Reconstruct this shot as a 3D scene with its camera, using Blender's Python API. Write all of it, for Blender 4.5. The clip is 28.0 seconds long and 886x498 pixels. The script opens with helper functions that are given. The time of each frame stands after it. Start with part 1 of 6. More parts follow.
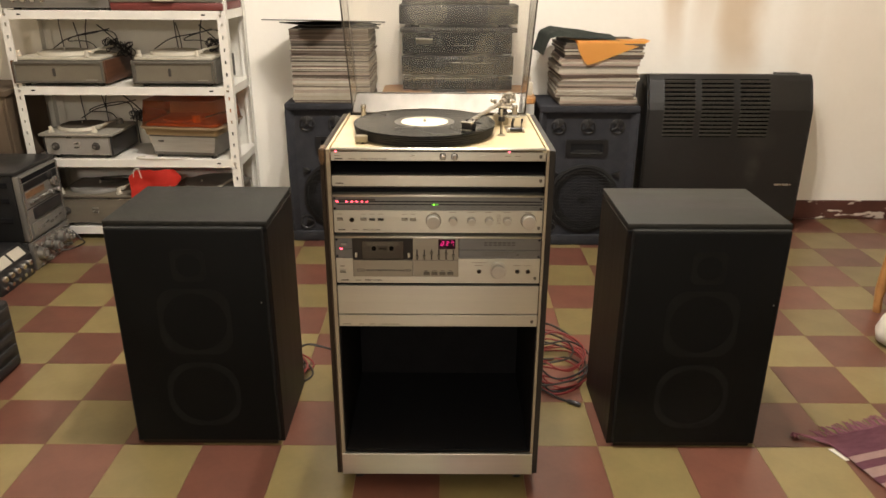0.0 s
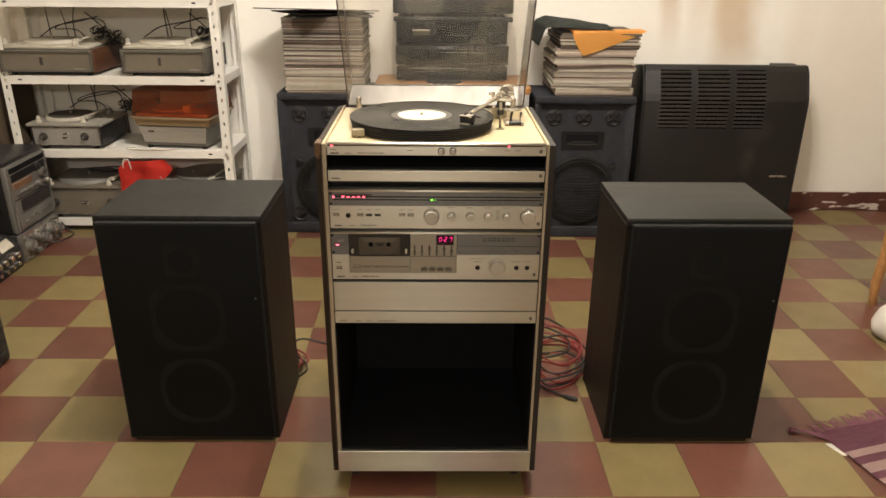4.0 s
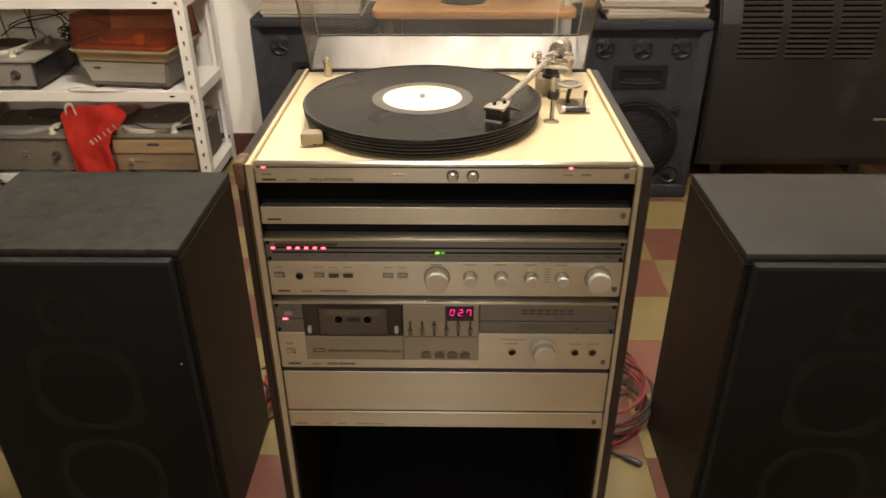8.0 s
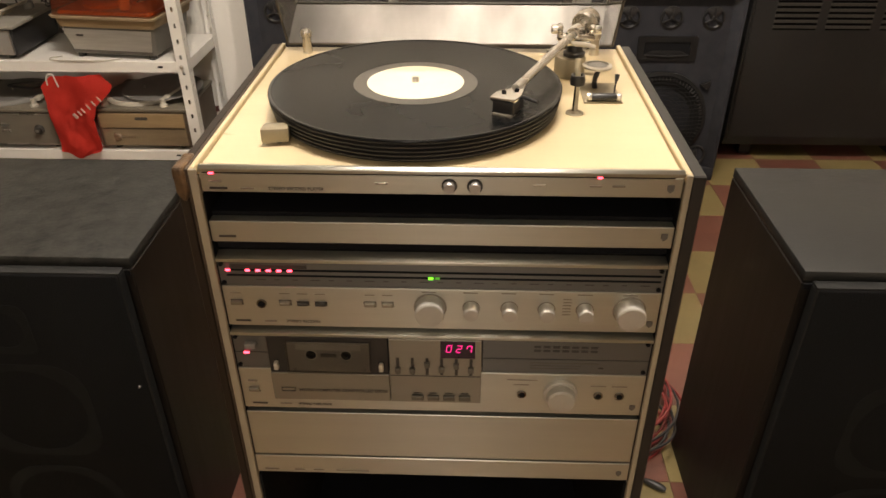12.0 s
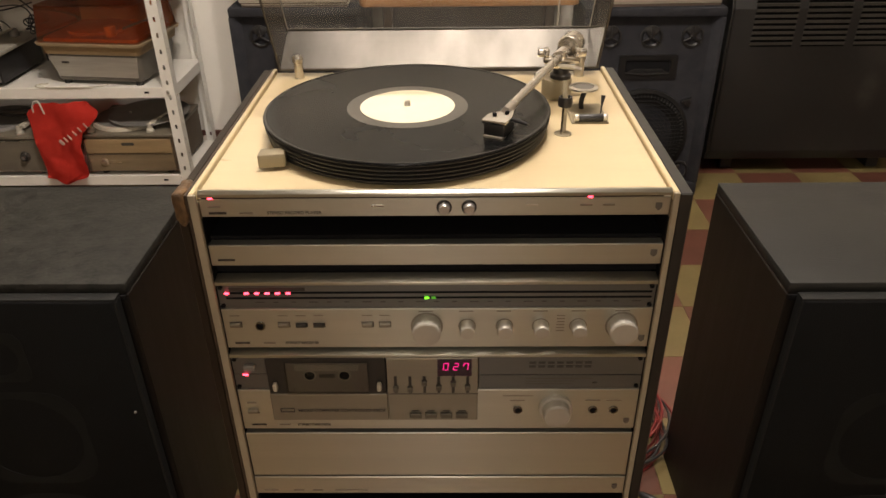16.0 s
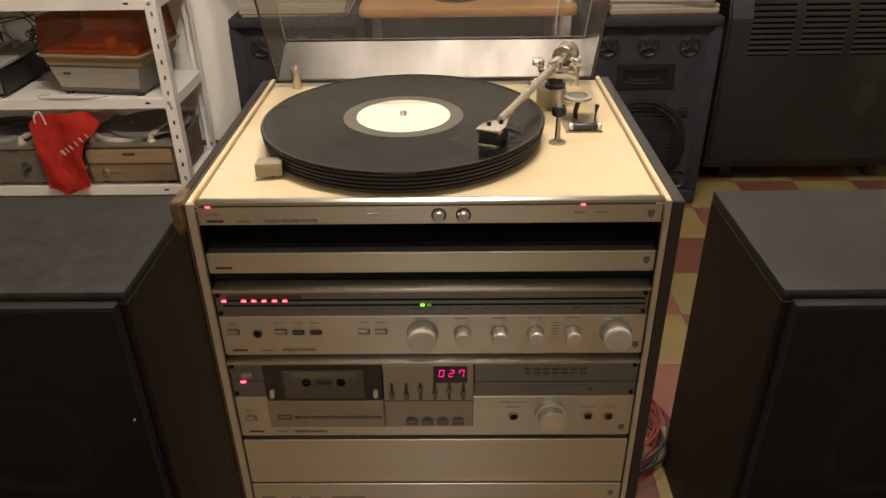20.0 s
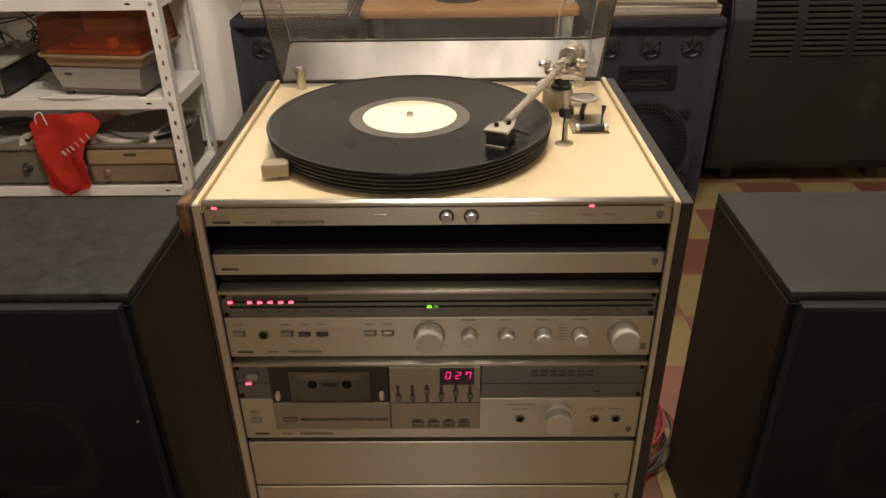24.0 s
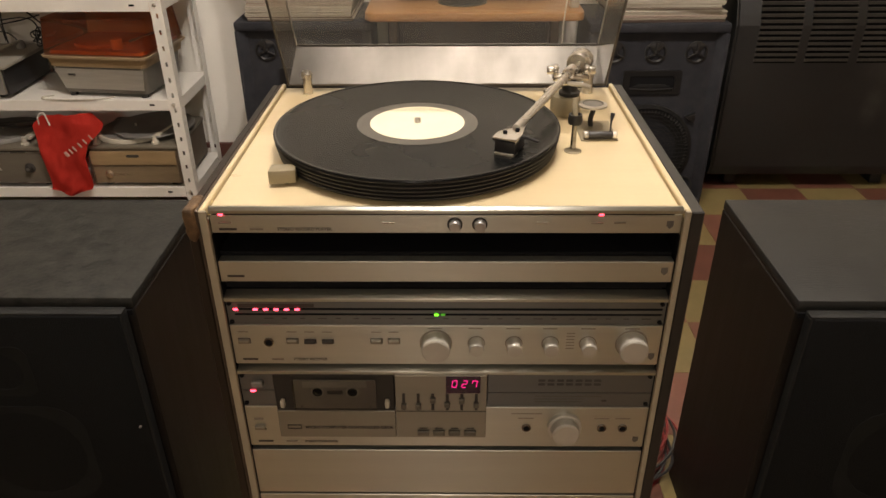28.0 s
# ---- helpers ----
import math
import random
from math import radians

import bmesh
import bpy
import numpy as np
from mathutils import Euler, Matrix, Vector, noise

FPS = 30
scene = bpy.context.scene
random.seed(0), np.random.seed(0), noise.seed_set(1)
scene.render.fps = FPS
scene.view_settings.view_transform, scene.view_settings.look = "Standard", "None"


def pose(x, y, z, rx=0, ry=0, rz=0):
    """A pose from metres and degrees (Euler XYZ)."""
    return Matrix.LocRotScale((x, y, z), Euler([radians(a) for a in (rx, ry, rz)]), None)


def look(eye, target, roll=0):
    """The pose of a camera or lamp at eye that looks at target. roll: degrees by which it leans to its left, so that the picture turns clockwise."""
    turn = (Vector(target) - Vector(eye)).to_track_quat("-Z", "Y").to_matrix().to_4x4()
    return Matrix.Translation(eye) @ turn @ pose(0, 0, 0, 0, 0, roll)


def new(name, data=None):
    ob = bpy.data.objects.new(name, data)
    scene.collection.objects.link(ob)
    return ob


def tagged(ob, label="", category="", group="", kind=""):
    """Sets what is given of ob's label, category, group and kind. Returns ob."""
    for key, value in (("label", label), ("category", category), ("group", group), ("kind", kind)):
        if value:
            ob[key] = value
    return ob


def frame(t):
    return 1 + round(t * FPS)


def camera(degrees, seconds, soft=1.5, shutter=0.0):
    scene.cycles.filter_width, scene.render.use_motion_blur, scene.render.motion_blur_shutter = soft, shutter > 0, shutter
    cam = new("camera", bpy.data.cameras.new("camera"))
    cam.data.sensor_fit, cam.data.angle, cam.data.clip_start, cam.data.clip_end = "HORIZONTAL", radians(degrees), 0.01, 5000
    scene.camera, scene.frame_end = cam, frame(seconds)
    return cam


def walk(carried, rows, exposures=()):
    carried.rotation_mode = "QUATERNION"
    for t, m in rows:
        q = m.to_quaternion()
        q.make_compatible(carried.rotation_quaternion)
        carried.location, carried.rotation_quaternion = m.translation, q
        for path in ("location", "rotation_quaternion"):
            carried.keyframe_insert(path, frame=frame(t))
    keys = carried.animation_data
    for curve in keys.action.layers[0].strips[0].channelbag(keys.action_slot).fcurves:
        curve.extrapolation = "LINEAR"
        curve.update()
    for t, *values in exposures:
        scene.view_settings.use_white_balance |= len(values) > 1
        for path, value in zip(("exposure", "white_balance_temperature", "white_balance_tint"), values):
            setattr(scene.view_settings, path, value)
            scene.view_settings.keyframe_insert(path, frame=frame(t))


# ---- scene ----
cam = camera(62.30, 28.0, soft=1.55, shutter=0.4)
PATH = [
    (0, (-0.0038, 0.0642, 1.1362), (-0.0026, 1.9282, 0.4127), 0.25),
    (0.5, (-0.0024, 0.0625, 1.1423), (-0.0053, 1.9293, 0.4248), 0.39),
    (1, (0.0020, 0.0624, 1.1427), (-0.0021, 1.9322, 0.4326), 0.43),
    (1.5, (0.0003, 0.0586, 1.1418), (0.0019, 1.9303, 0.4373), 0.43),
    (2, (0.0040, 0.0577, 1.1420), (-0.0012, 1.9289, 0.4354), 0.09),
    (2.5, (-0.0026, 0.0611, 1.1380), (-0.0071, 1.9314, 0.4277), -0.18),
    (4.5, (-0.0186, 0.1332, 1.1464), (0.0122, 1.9834, 0.3870), 0.69),
    (5, (0.0036, 0.2364, 1.1656), (0.0133, 2.0875, 0.4099), 0.50),
    (5.5, (0.0274, 0.3360, 1.1760), (-0.0350, 2.1844, 0.4155), -0.10),
    (6, (0.0256, 0.3988, 1.1641), (-0.0926, 2.2231, 0.3528), -0.42),
    (6.5, (-0.0064, 0.4985, 1.1390), (-0.0774, 2.2898, 0.2513), 0.45),
    (7, (-0.0273, 0.5805, 1.1295), (0.0314, 2.3559, 0.2105), 1.83),
    (7.5, (-0.0187, 0.6441, 1.1155), (0.0618, 2.3971, 0.1568), 1.16),
    (8, (-0.0011, 0.7172, 1.1185), (-0.0336, 2.4538, 0.1264), -0.25),
    (8.5, (-0.0029, 0.7697, 1.1031), (-0.0824, 2.4853, 0.0775), 0.11),
    (9, (-0.0189, 0.8209, 1.1005), (0.0074, 2.5307, 0.0633), 1.73),
    (9.5, (-0.0203, 0.8547, 1.0956), (0.0383, 2.5604, 0.0525), 0.97),
    (10, (-0.0197, 0.8868, 1.0810), (0.0341, 2.5765, 0.0128), 0.51),
    (10.5, (-0.0184, 0.8897, 1.0838), (0.0205, 2.5705, 0.0009), 0.16),
    (11, (-0.0176, 0.8843, 1.0871), (-0.0210, 2.5728, 0.0150), -0.67),
    (11.5, (-0.0084, 0.8844, 1.0862), (-0.0767, 2.5761, 0.0216), -1.02),
    (12, (0.0120, 0.8900, 1.0812), (-0.0525, 2.5808, 0.0151), -0.24),
    (12.5, (0.0240, 0.8934, 1.0836), (-0.0223, 2.5876, 0.0235), 0.32),
    (14.5, (0.0042, 0.8822, 1.0851), (-0.0225, 2.5877, 0.0418), -0.54),
    (15, (0.0048, 0.8775, 1.0865), (-0.0164, 2.5853, 0.0461), -0.71),
    (15.5, (0.0039, 0.8742, 1.0894), (-0.0187, 2.5888, 0.0589), -0.69),
    (16, (0.0032, 0.8775, 1.0903), (-0.0224, 2.5960, 0.0664), -0.71),
    (16.5, (0.0066, 0.8802, 1.0903), (-0.0213, 2.6010, 0.0718), -0.92),
    (17, (0.0075, 0.8804, 1.0900), (-0.0202, 2.6023, 0.0739), -1.19),
    (17.5, (0.0075, 0.8753, 1.0909), (-0.0180, 2.6017, 0.0802), -1.29),
    (18, (0.0106, 0.8762, 1.0911), (-0.0154, 2.6036, 0.0835), -1.18),
    (18.5, (0.0123, 0.8773, 1.0904), (-0.0130, 2.6054, 0.0841), -1.17),
    (19, (0.0105, 0.8738, 1.0916), (-0.0224, 2.6034, 0.0892), -0.91),
    (19.5, (0.0089, 0.8688, 1.0917), (-0.0263, 2.5993, 0.0904), -0.91),
    (20, (0.0092, 0.8705, 1.0924), (-0.0199, 2.6015, 0.0909), -0.90),
    (20.5, (0.0069, 0.8710, 1.0900), (-0.0158, 2.5989, 0.0838), -0.91),
    (21, (0.0063, 0.8713, 1.0903), (-0.0116, 2.5983, 0.0821), -0.79),
    (21.5, (0.0085, 0.8723, 1.0914), (-0.0090, 2.5992, 0.0820), -0.80),
    (23.5, (0.0029, 0.8739, 1.0929), (-0.0203, 2.6061, 0.0938), -0.76),
    (24, (0.0015, 0.8736, 1.0912), (-0.0253, 2.6058, 0.0920), -0.80),
    (24.5, (0.0041, 0.8736, 1.0931), (-0.0263, 2.6069, 0.0951), -0.54),
    (25, (0.0073, 0.8755, 1.0904), (-0.0246, 2.6075, 0.0918), -0.42),
    (25.5, (0.0083, 0.8746, 1.0925), (-0.0261, 2.6064, 0.0916), -0.57),
    (26, (0.0109, 0.8731, 1.0939), (-0.0272, 2.6063, 0.0957), -0.92),
    (26.5, (0.0091, 0.8731, 1.0948), (-0.0298, 2.6095, 0.1029), -0.90),
    (27, (0.0039, 0.8740, 1.0930), (-0.0294, 2.6121, 0.1049), -0.69),
    (27.5, (-0.0019, 0.8763, 1.0921), (-0.0327, 2.6130, 0.1004), -0.47),
    (28, (-0.0054, 0.8809, 1.0934), (-0.0333, 2.6156, 0.0991), -0.40),
]
EXPOSURES = [(0.0, 0.51, 6750, 13), (5.0, 0.49, 6750, 13), (6.0, 0.43, 6800, 13), (8.0, 0.42, 6900, 15), (10.0, 0.28, 7000, 16), (12.5, 0.18, 6950, 16), (15.0, -0.03, 6920, 17), (28.0, -0.08, 6920, 17)]
walk(cam, [(t, look(eye, target, roll)) for t, eye, target, roll in PATH], EXPOSURES)

# ---- light ----
world = bpy.data.worlds.new("room_world")
scene.world = world
world.use_nodes = True
world.node_tree.nodes["Background"].inputs[0].default_value = (0.9, 0.8, 0.65, 1)
world.node_tree.nodes["Background"].inputs[1].default_value = 0.02


def bulb(name, place, watts, colour, radius):
    lamp = bpy.data.lights.new(name, "POINT")
    lamp.energy, lamp.color, lamp.shadow_soft_size = watts, colour, radius
    ob = new(name, lamp)
    ob.location = place
    return ob


# a row of three bulbs under the ceiling, the left one weaker, and one lamp far behind the camera
for x, watts in ((0.27, 78), (-0.025, 78), (-0.38, 34)):
    bulb("ceiling_bulb", (x, 1.58, 2.75), watts, (0.995, 0.95, 0.872), 0.035)
bulb("wall_bulb", (-0.10, -1.85, 1.95), 62, (0.995, 0.95, 0.872), 0.09)


# ---- materials ----
def surf(name, c1, c2=None, scale=8.0, rough=0.5, metal=0.0, bump=0.0, fine=120.0, spec=0.5, stretch=(1, 1, 1), rvar=0.08, rand=0.0, brushed=0.0, turn=0.25):
    """A paint-like surface: two colours mixed by noise at two sizes, with relief and uneven gloss."""
    m = bpy.data.materials.new(name)
    m.use_nodes = True
    nt = m.node_tree
    n, l = nt.nodes, nt.links
    p = n["Principled BSDF"]
    c2 = c2 or tuple(v * 0.82 for v in c1)
    tc = n.new("ShaderNodeTexCoord")
    mp = n.new("ShaderNodeMapping")
    mp.inputs["Scale"].default_value = stretch
    l.new(tc.outputs["Object"], mp.inputs["Vector"])
    big = n.new("ShaderNodeTexNoise")
    big.inputs["Scale"].default_value, big.inputs["Detail"].default_value = scale, 6
    small = n.new("ShaderNodeTexNoise")
    small.inputs["Scale"].default_value, small.inputs["Detail"].default_value = fine, 4
    l.new(mp.outputs[0], big.inputs["Vector"])
    l.new(mp.outputs[0], small.inputs["Vector"])
    mix = n.new("ShaderNodeMix")
    mix.data_type = "RGBA"
    mix.inputs["A"].default_value, mix.inputs["B"].default_value = (*c1, 1), (*c2, 1)
    ad = n.new("ShaderNodeMath")
    ad.operation = "MULTIPLY_ADD"
    l.new(small.outputs[0], ad.inputs[0])
    ad.inputs[1].default_value = 0.5
    half = n.new("ShaderNodeMath")
    half.operation = "MULTIPLY_ADD"
    l.new(big.outputs[0], half.inputs[0])
    half.inputs[1].default_value, half.inputs[2].default_value = 1.6, -0.55
    l.new(half.outputs[0], ad.inputs[2])
    ad.use_clamp = True
    l.new(ad.outputs[0], mix.inputs["Factor"])
    out = mix.outputs["Result"]
    if rand:
        oi = n.new("ShaderNodeObjectInfo")
        hs = n.new("ShaderNodeHueSaturation")
        mr = n.new("ShaderNodeMapRange")
        mr.inputs["To Min"].default_value, mr.inputs["To Max"].default_value = 1 - rand, 1 + rand
        l.new(oi.outputs["Random"], mr.inputs["Value"])
        l.new(mr.outputs[0], hs.inputs["Value"])
        l.new(out, hs.inputs["Color"])
        out = hs.outputs[0]
    l.new(out, p.inputs["Base Color"])
    mr2 = n.new("ShaderNodeMapRange")
    mr2.inputs["To Min"].default_value, mr2.inputs["To Max"].default_value = max(0.02, rough - rvar), min(1, rough + rvar)
    l.new(big.outputs[0], mr2.inputs["Value"])
    l.new(mr2.outputs[0], p.inputs["Roughness"])
    p.inputs["Metallic"].default_value, p.inputs["Specular IOR Level"].default_value = metal, spec
    if brushed:
        tg = n.new("ShaderNodeCombineXYZ")
        tg.inputs[0].default_value = 1.0
        l.new(tg.outputs[0], p.inputs["Tangent"])
        p.inputs["Anisotropic"].default_value, p.inputs["Anisotropic Rotation"].default_value = brushed, turn
    if bump:
        bp = n.new("ShaderNodeBump")
        bp.inputs["Strength"].default_value, bp.inputs["Distance"].default_value = bump, 0.002
        l.new(small.outputs[0], bp.inputs["Height"])
        l.new(bp.outputs[0], p.inputs["Normal"])
    return m


def glow(name, colour, strength):
    m = bpy.data.materials.new(name)
    m.use_nodes = True
    p = m.node_tree.nodes["Principled BSDF"]
    p.inputs["Base Color"].default_value = (*[c * 0.5 for c in colour], 1)
    p.inputs["Emission Color"].default_value, p.inputs["Emission Strength"].default_value = (*colour, 1), strength
    return m


def clear(name, tint, ior=1.49, rough=0.03, haze=0.0, dust=(0.62, 0.58, 0.51)):
    """Thin tinted plastic sheet: tinted see-through with a Fresnel gloss."""
    m = bpy.data.materials.new(name)
    m.use_nodes = True
    nt = m.node_tree
    n, l = nt.nodes, nt.links
    n.remove(n["Principled BSDF"])
    t, g, f, mx = n.new("ShaderNodeBsdfTransparent"), n.new("ShaderNodeBsdfGlossy"), n.new("ShaderNodeFresnel"), n.new("ShaderNodeMixShader")
    t.inputs[0].default_value = (*tint, 1)
    g.inputs["Roughness"].default_value = rough
    f.inputs["IOR"].default_value = ior
    l.new(f.outputs[0], mx.inputs[0])
    l.new(t.outputs[0], mx.inputs[1])
    l.new(g.outputs[0], mx.inputs[2])
    top = mx.outputs[0]
    if haze:
        d, m2, ns, mr = n.new("ShaderNodeBsdfDiffuse"), n.new("ShaderNodeMixShader"), n.new("ShaderNodeTexNoise"), n.new("ShaderNodeMapRange")
        d.inputs[0].default_value = (*dust, 1)
        ns.inputs["Scale"].default_value, ns.inputs["Detail"].default_value = 7, 6
        mr.inputs["From Min"].default_value, mr.inputs["From Max"].default_value = 0.3, 0.7
        mr.inputs["To Min"].default_value, mr.inputs["To Max"].default_value = haze * 0.6, haze * 1.5
        tc = n.new("ShaderNodeTexCoord")
        l.new(tc.outputs["Object"], ns.inputs["Vector"])
        l.new(ns.outputs[0], mr.inputs["Value"])
        l.new(mr.outputs[0], m2.inputs[0])
        tl, m3 = n.new("ShaderNodeBsdfTranslucent"), n.new("ShaderNodeMixShader")
        tl.inputs[0].default_value = (*dust, 1)
        m3.inputs[0].default_value = 0.6
        l.new(d.outputs[0], m3.inputs[1])
        l.new(tl.outputs[0], m3.inputs[2])
        l.new(top, m2.inputs[1])
        l.new(m3.outputs[0], m2.inputs[2])
        top = m2.outputs[0]
    l.new(top, n["Material Output"].inputs[0])
    return m


def wall_paint():
    """Old cream wall paint with brown damp runs and grey patches."""
    m = surf("old_cream_paint", (0.88, 0.855, 0.79), (0.81, 0.785, 0.715), 1.3, 0.75, 0, 0.25, 45)
    nt = m.node_tree
    n, l = nt.nodes, nt.links
    p = n["Principled BSDF"]
    base = p.inputs["Base Color"].links[0].from_socket
    geo = n.new("ShaderNodeNewGeometry")
    sep = n.new("ShaderNodeSeparateXYZ")
    l.new(geo.outputs["Position"], sep.inputs[0])
    wob = n.new("ShaderNodeTexNoise")
    wob.inputs["Scale"].default_value, wob.inputs["Detail"].default_value = 3.0, 5
    l.new(geo.outputs["Position"], wob.inputs["Vector"])

    def math(op, a, b=0.0, c=0.0):
        k = n.new("ShaderNodeMath")
        k.operation = op
        for s, v in zip(k.inputs, (a, b, c)):
            if isinstance(v, (int, float)):
                s.default_value = v
            else:
                l.new(v, s)
        return k.outputs[0]

    total = None
    for cx, width, low, power in ((1.01, 0.075, 0.66, 1.0), (1.30, 0.15, 0.50, 1.1), (1.16, 0.10, 0.66, 0.55), (0.62, 0.07, 0.85, 0.2), (1.85, 0.35, 0.15, 0.22), (1.62, 0.12, 0.3, 0.2), (2.3, 0.3, 0.0, 0.3)):
        off = math("MULTIPLY_ADD", wob.outputs[0], 0.12, cx - 0.06)
        d = math("ABSOLUTE", math("SUBTRACT", sep.outputs[0], off))
        across = n.new("ShaderNodeMapRange")
        across.interpolation_type = "SMOOTHSTEP"
        l.new(d, across.inputs["Value"])
        across.inputs["From Min"].default_value, across.inputs["From Max"].default_value = width * 0.2, width
        across.inputs["To Min"].default_value, across.inputs["To Max"].default_value = power, 0
        up = n.new("ShaderNodeMapRange")
        up.interpolation_type = "SMOOTHSTEP"
        l.new(sep.outputs[2], up.inputs["Value"])
        up.inputs["From Min"].default_value, up.inputs["From Max"].default_value = low, low + 0.45
        v = math("MULTIPLY", across.outputs[0], up.outputs[0])
        total = v if total is None else math("MAXIMUM", total, v)
    streak = math("MULTIPLY", total, math("MULTIPLY_ADD", wob.outputs[0], 0.8, 0.5))
    mx = n.new("ShaderNodeMix")
    mx.data_type = "RGBA"
    l.new(streak, mx.inputs["Factor"])
    l.new(base, mx.inputs["A"])
    mx.inputs["B"].default_value = (0.56, 0.44, 0.30, 1)
    l.new(mx.outputs["Result"], p.inputs["Base Color"])
    return m


def peeling_red():
    """Dark red skirting paint with pale bare patches."""
    m = surf("red_skirting_paint", (0.120, 0.039, 0.028), (0.072, 0.027, 0.021), 7, 0.55, 0, 0.3, 60)
    nt = m.node_tree
    n, l = nt.nodes, nt.links
    p = n["Principled BSDF"]
    base = p.inputs["Base Color"].links[0].from_socket
    tc = n.new("ShaderNodeTexCoord")
    mp = n.new("ShaderNodeMapping")
    mp.inputs["Scale"].default_value = (0.62, 1, 1.9)
    ns = n.new("ShaderNodeTexNoise")
    ns.inputs["Scale"].default_value, ns.inputs["Detail"].default_value = 11, 7
    ramp = n.new("ShaderNodeMapRange")
    ramp.inputs["From Min"].default_value, ramp.inputs["From Max"].default_value = 0.585, 0.61
    mx = n.new("ShaderNodeMix")
    mx.data_type = "RGBA"
    mx.inputs["B"].default_value = (0.62, 0.56, 0.49, 1)
    l.new(tc.outputs["Object"], mp.inputs[0])
    l.new(mp.outputs[0], ns.inputs["Vector"])
    l.new(ns.outputs[0], ramp.inputs["Value"])
    l.new(ramp.outputs[0], mx.inputs["Factor"])
    l.new(base, mx.inputs["A"])
    l.new(mx.outputs["Result"], p.inputs["Base Color"])
    return m


def record_vinyl():
    """Black vinyl, evenly satin from its fine grooves."""
    m = surf("black_vinyl", (0.0030, 0.0034, 0.0036), (0.0052, 0.0056, 0.0056), 6, 0.26, 0, 0, 200, 0.20)
    n, l = m.node_tree.nodes, m.node_tree.links
    p, tg = n["Principled BSDF"], n.new("ShaderNodeTangent")
    tg.direction_type, tg.axis = "RADIAL", "Z"
    l.new(tg.outputs[0], p.inputs["Tangent"])
    p.inputs["Anisotropic"].default_value, p.inputs["Anisotropic Rotation"].default_value = 0.75, 0.25
    return m


WALL, SKIRT, VINYL = wall_paint(), peeling_red(), record_vinyl()
# unseen ceiling and walls, coloured dark to cut bounced light
CEIL = surf("low_bounce_ceiling_paint", (0.36, 0.34, 0.30), None, 1.5, 0.8)
DULLWALL = surf("low_bounce_ochre", (0.40, 0.34, 0.25), (0.33, 0.28, 0.20), 1.3, 0.75, 0, 0.25, 45)
TILE_RED = surf("red_cement_tile", (0.158, 0.062, 0.042), (0.110, 0.045, 0.032), 9, 0.30, 0, 0.12, 60, 0.5, rand=0.16)
TILE_YEL = surf("ochre_cement_tile", (0.218, 0.168, 0.071), (0.164, 0.126, 0.054), 9, 0.30, 0, 0.12, 60, 0.5, rand=0.14)
GROUT = surf("grout", (0.34, 0.22, 0.12), None, 20, 0.9)
ALU = surf("brushed_aluminium", (0.565, 0.567, 0.510), (0.48, 0.48, 0.432), 3, 0.35, 1.0, 0.05, 60, 0.5, (0.5, 1, 14), 0.06, brushed=0.72)
ALU_D = surf("brushed_grey_aluminium", (0.17, 0.17, 0.165), (0.14, 0.14, 0.136), 3, 0.42, 0.88, 0.05, 60, 0.5, (0.5, 1, 14), 0.04, brushed=0.72)
BRONZE = surf("champagne_aluminium", (0.30, 0.278, 0.232), (0.26, 0.240, 0.200), 3, 0.42, 0.85, 0.05, 60, 0.5, (0.5, 1, 14), 0.04, brushed=0.6)
CHROME = surf("chrome", (0.80, 0.78, 0.75), None, 10, 0.12, 1.0, 0, 100, 0.5, rvar=0.04)
SATIN = surf("satin_silver", (0.66, 0.63, 0.57), (0.58, 0.55, 0.5), 12, 0.28, 0.9)
STRIP = surf("polished_strip", (0.122, 0.118, 0.111), (0.060, 0.058, 0.055), 9, 0.34, 1.0, 0.0, 34, 0.5, (1.6, 1, 0.7), 0.10, brushed=0.6)
CREAM = surf("cream_laminate", (0.615, 0.510, 0.318), (0.545, 0.443, 0.265), 5, 0.30, 0, 0.05, 60, 0.4, (0.45, 3.2, 1))
EDGE = surf("cream_edge_band", (0.38, 0.33, 0.245), (0.31, 0.265, 0.195), 20, 0.5, 0, 0.05)


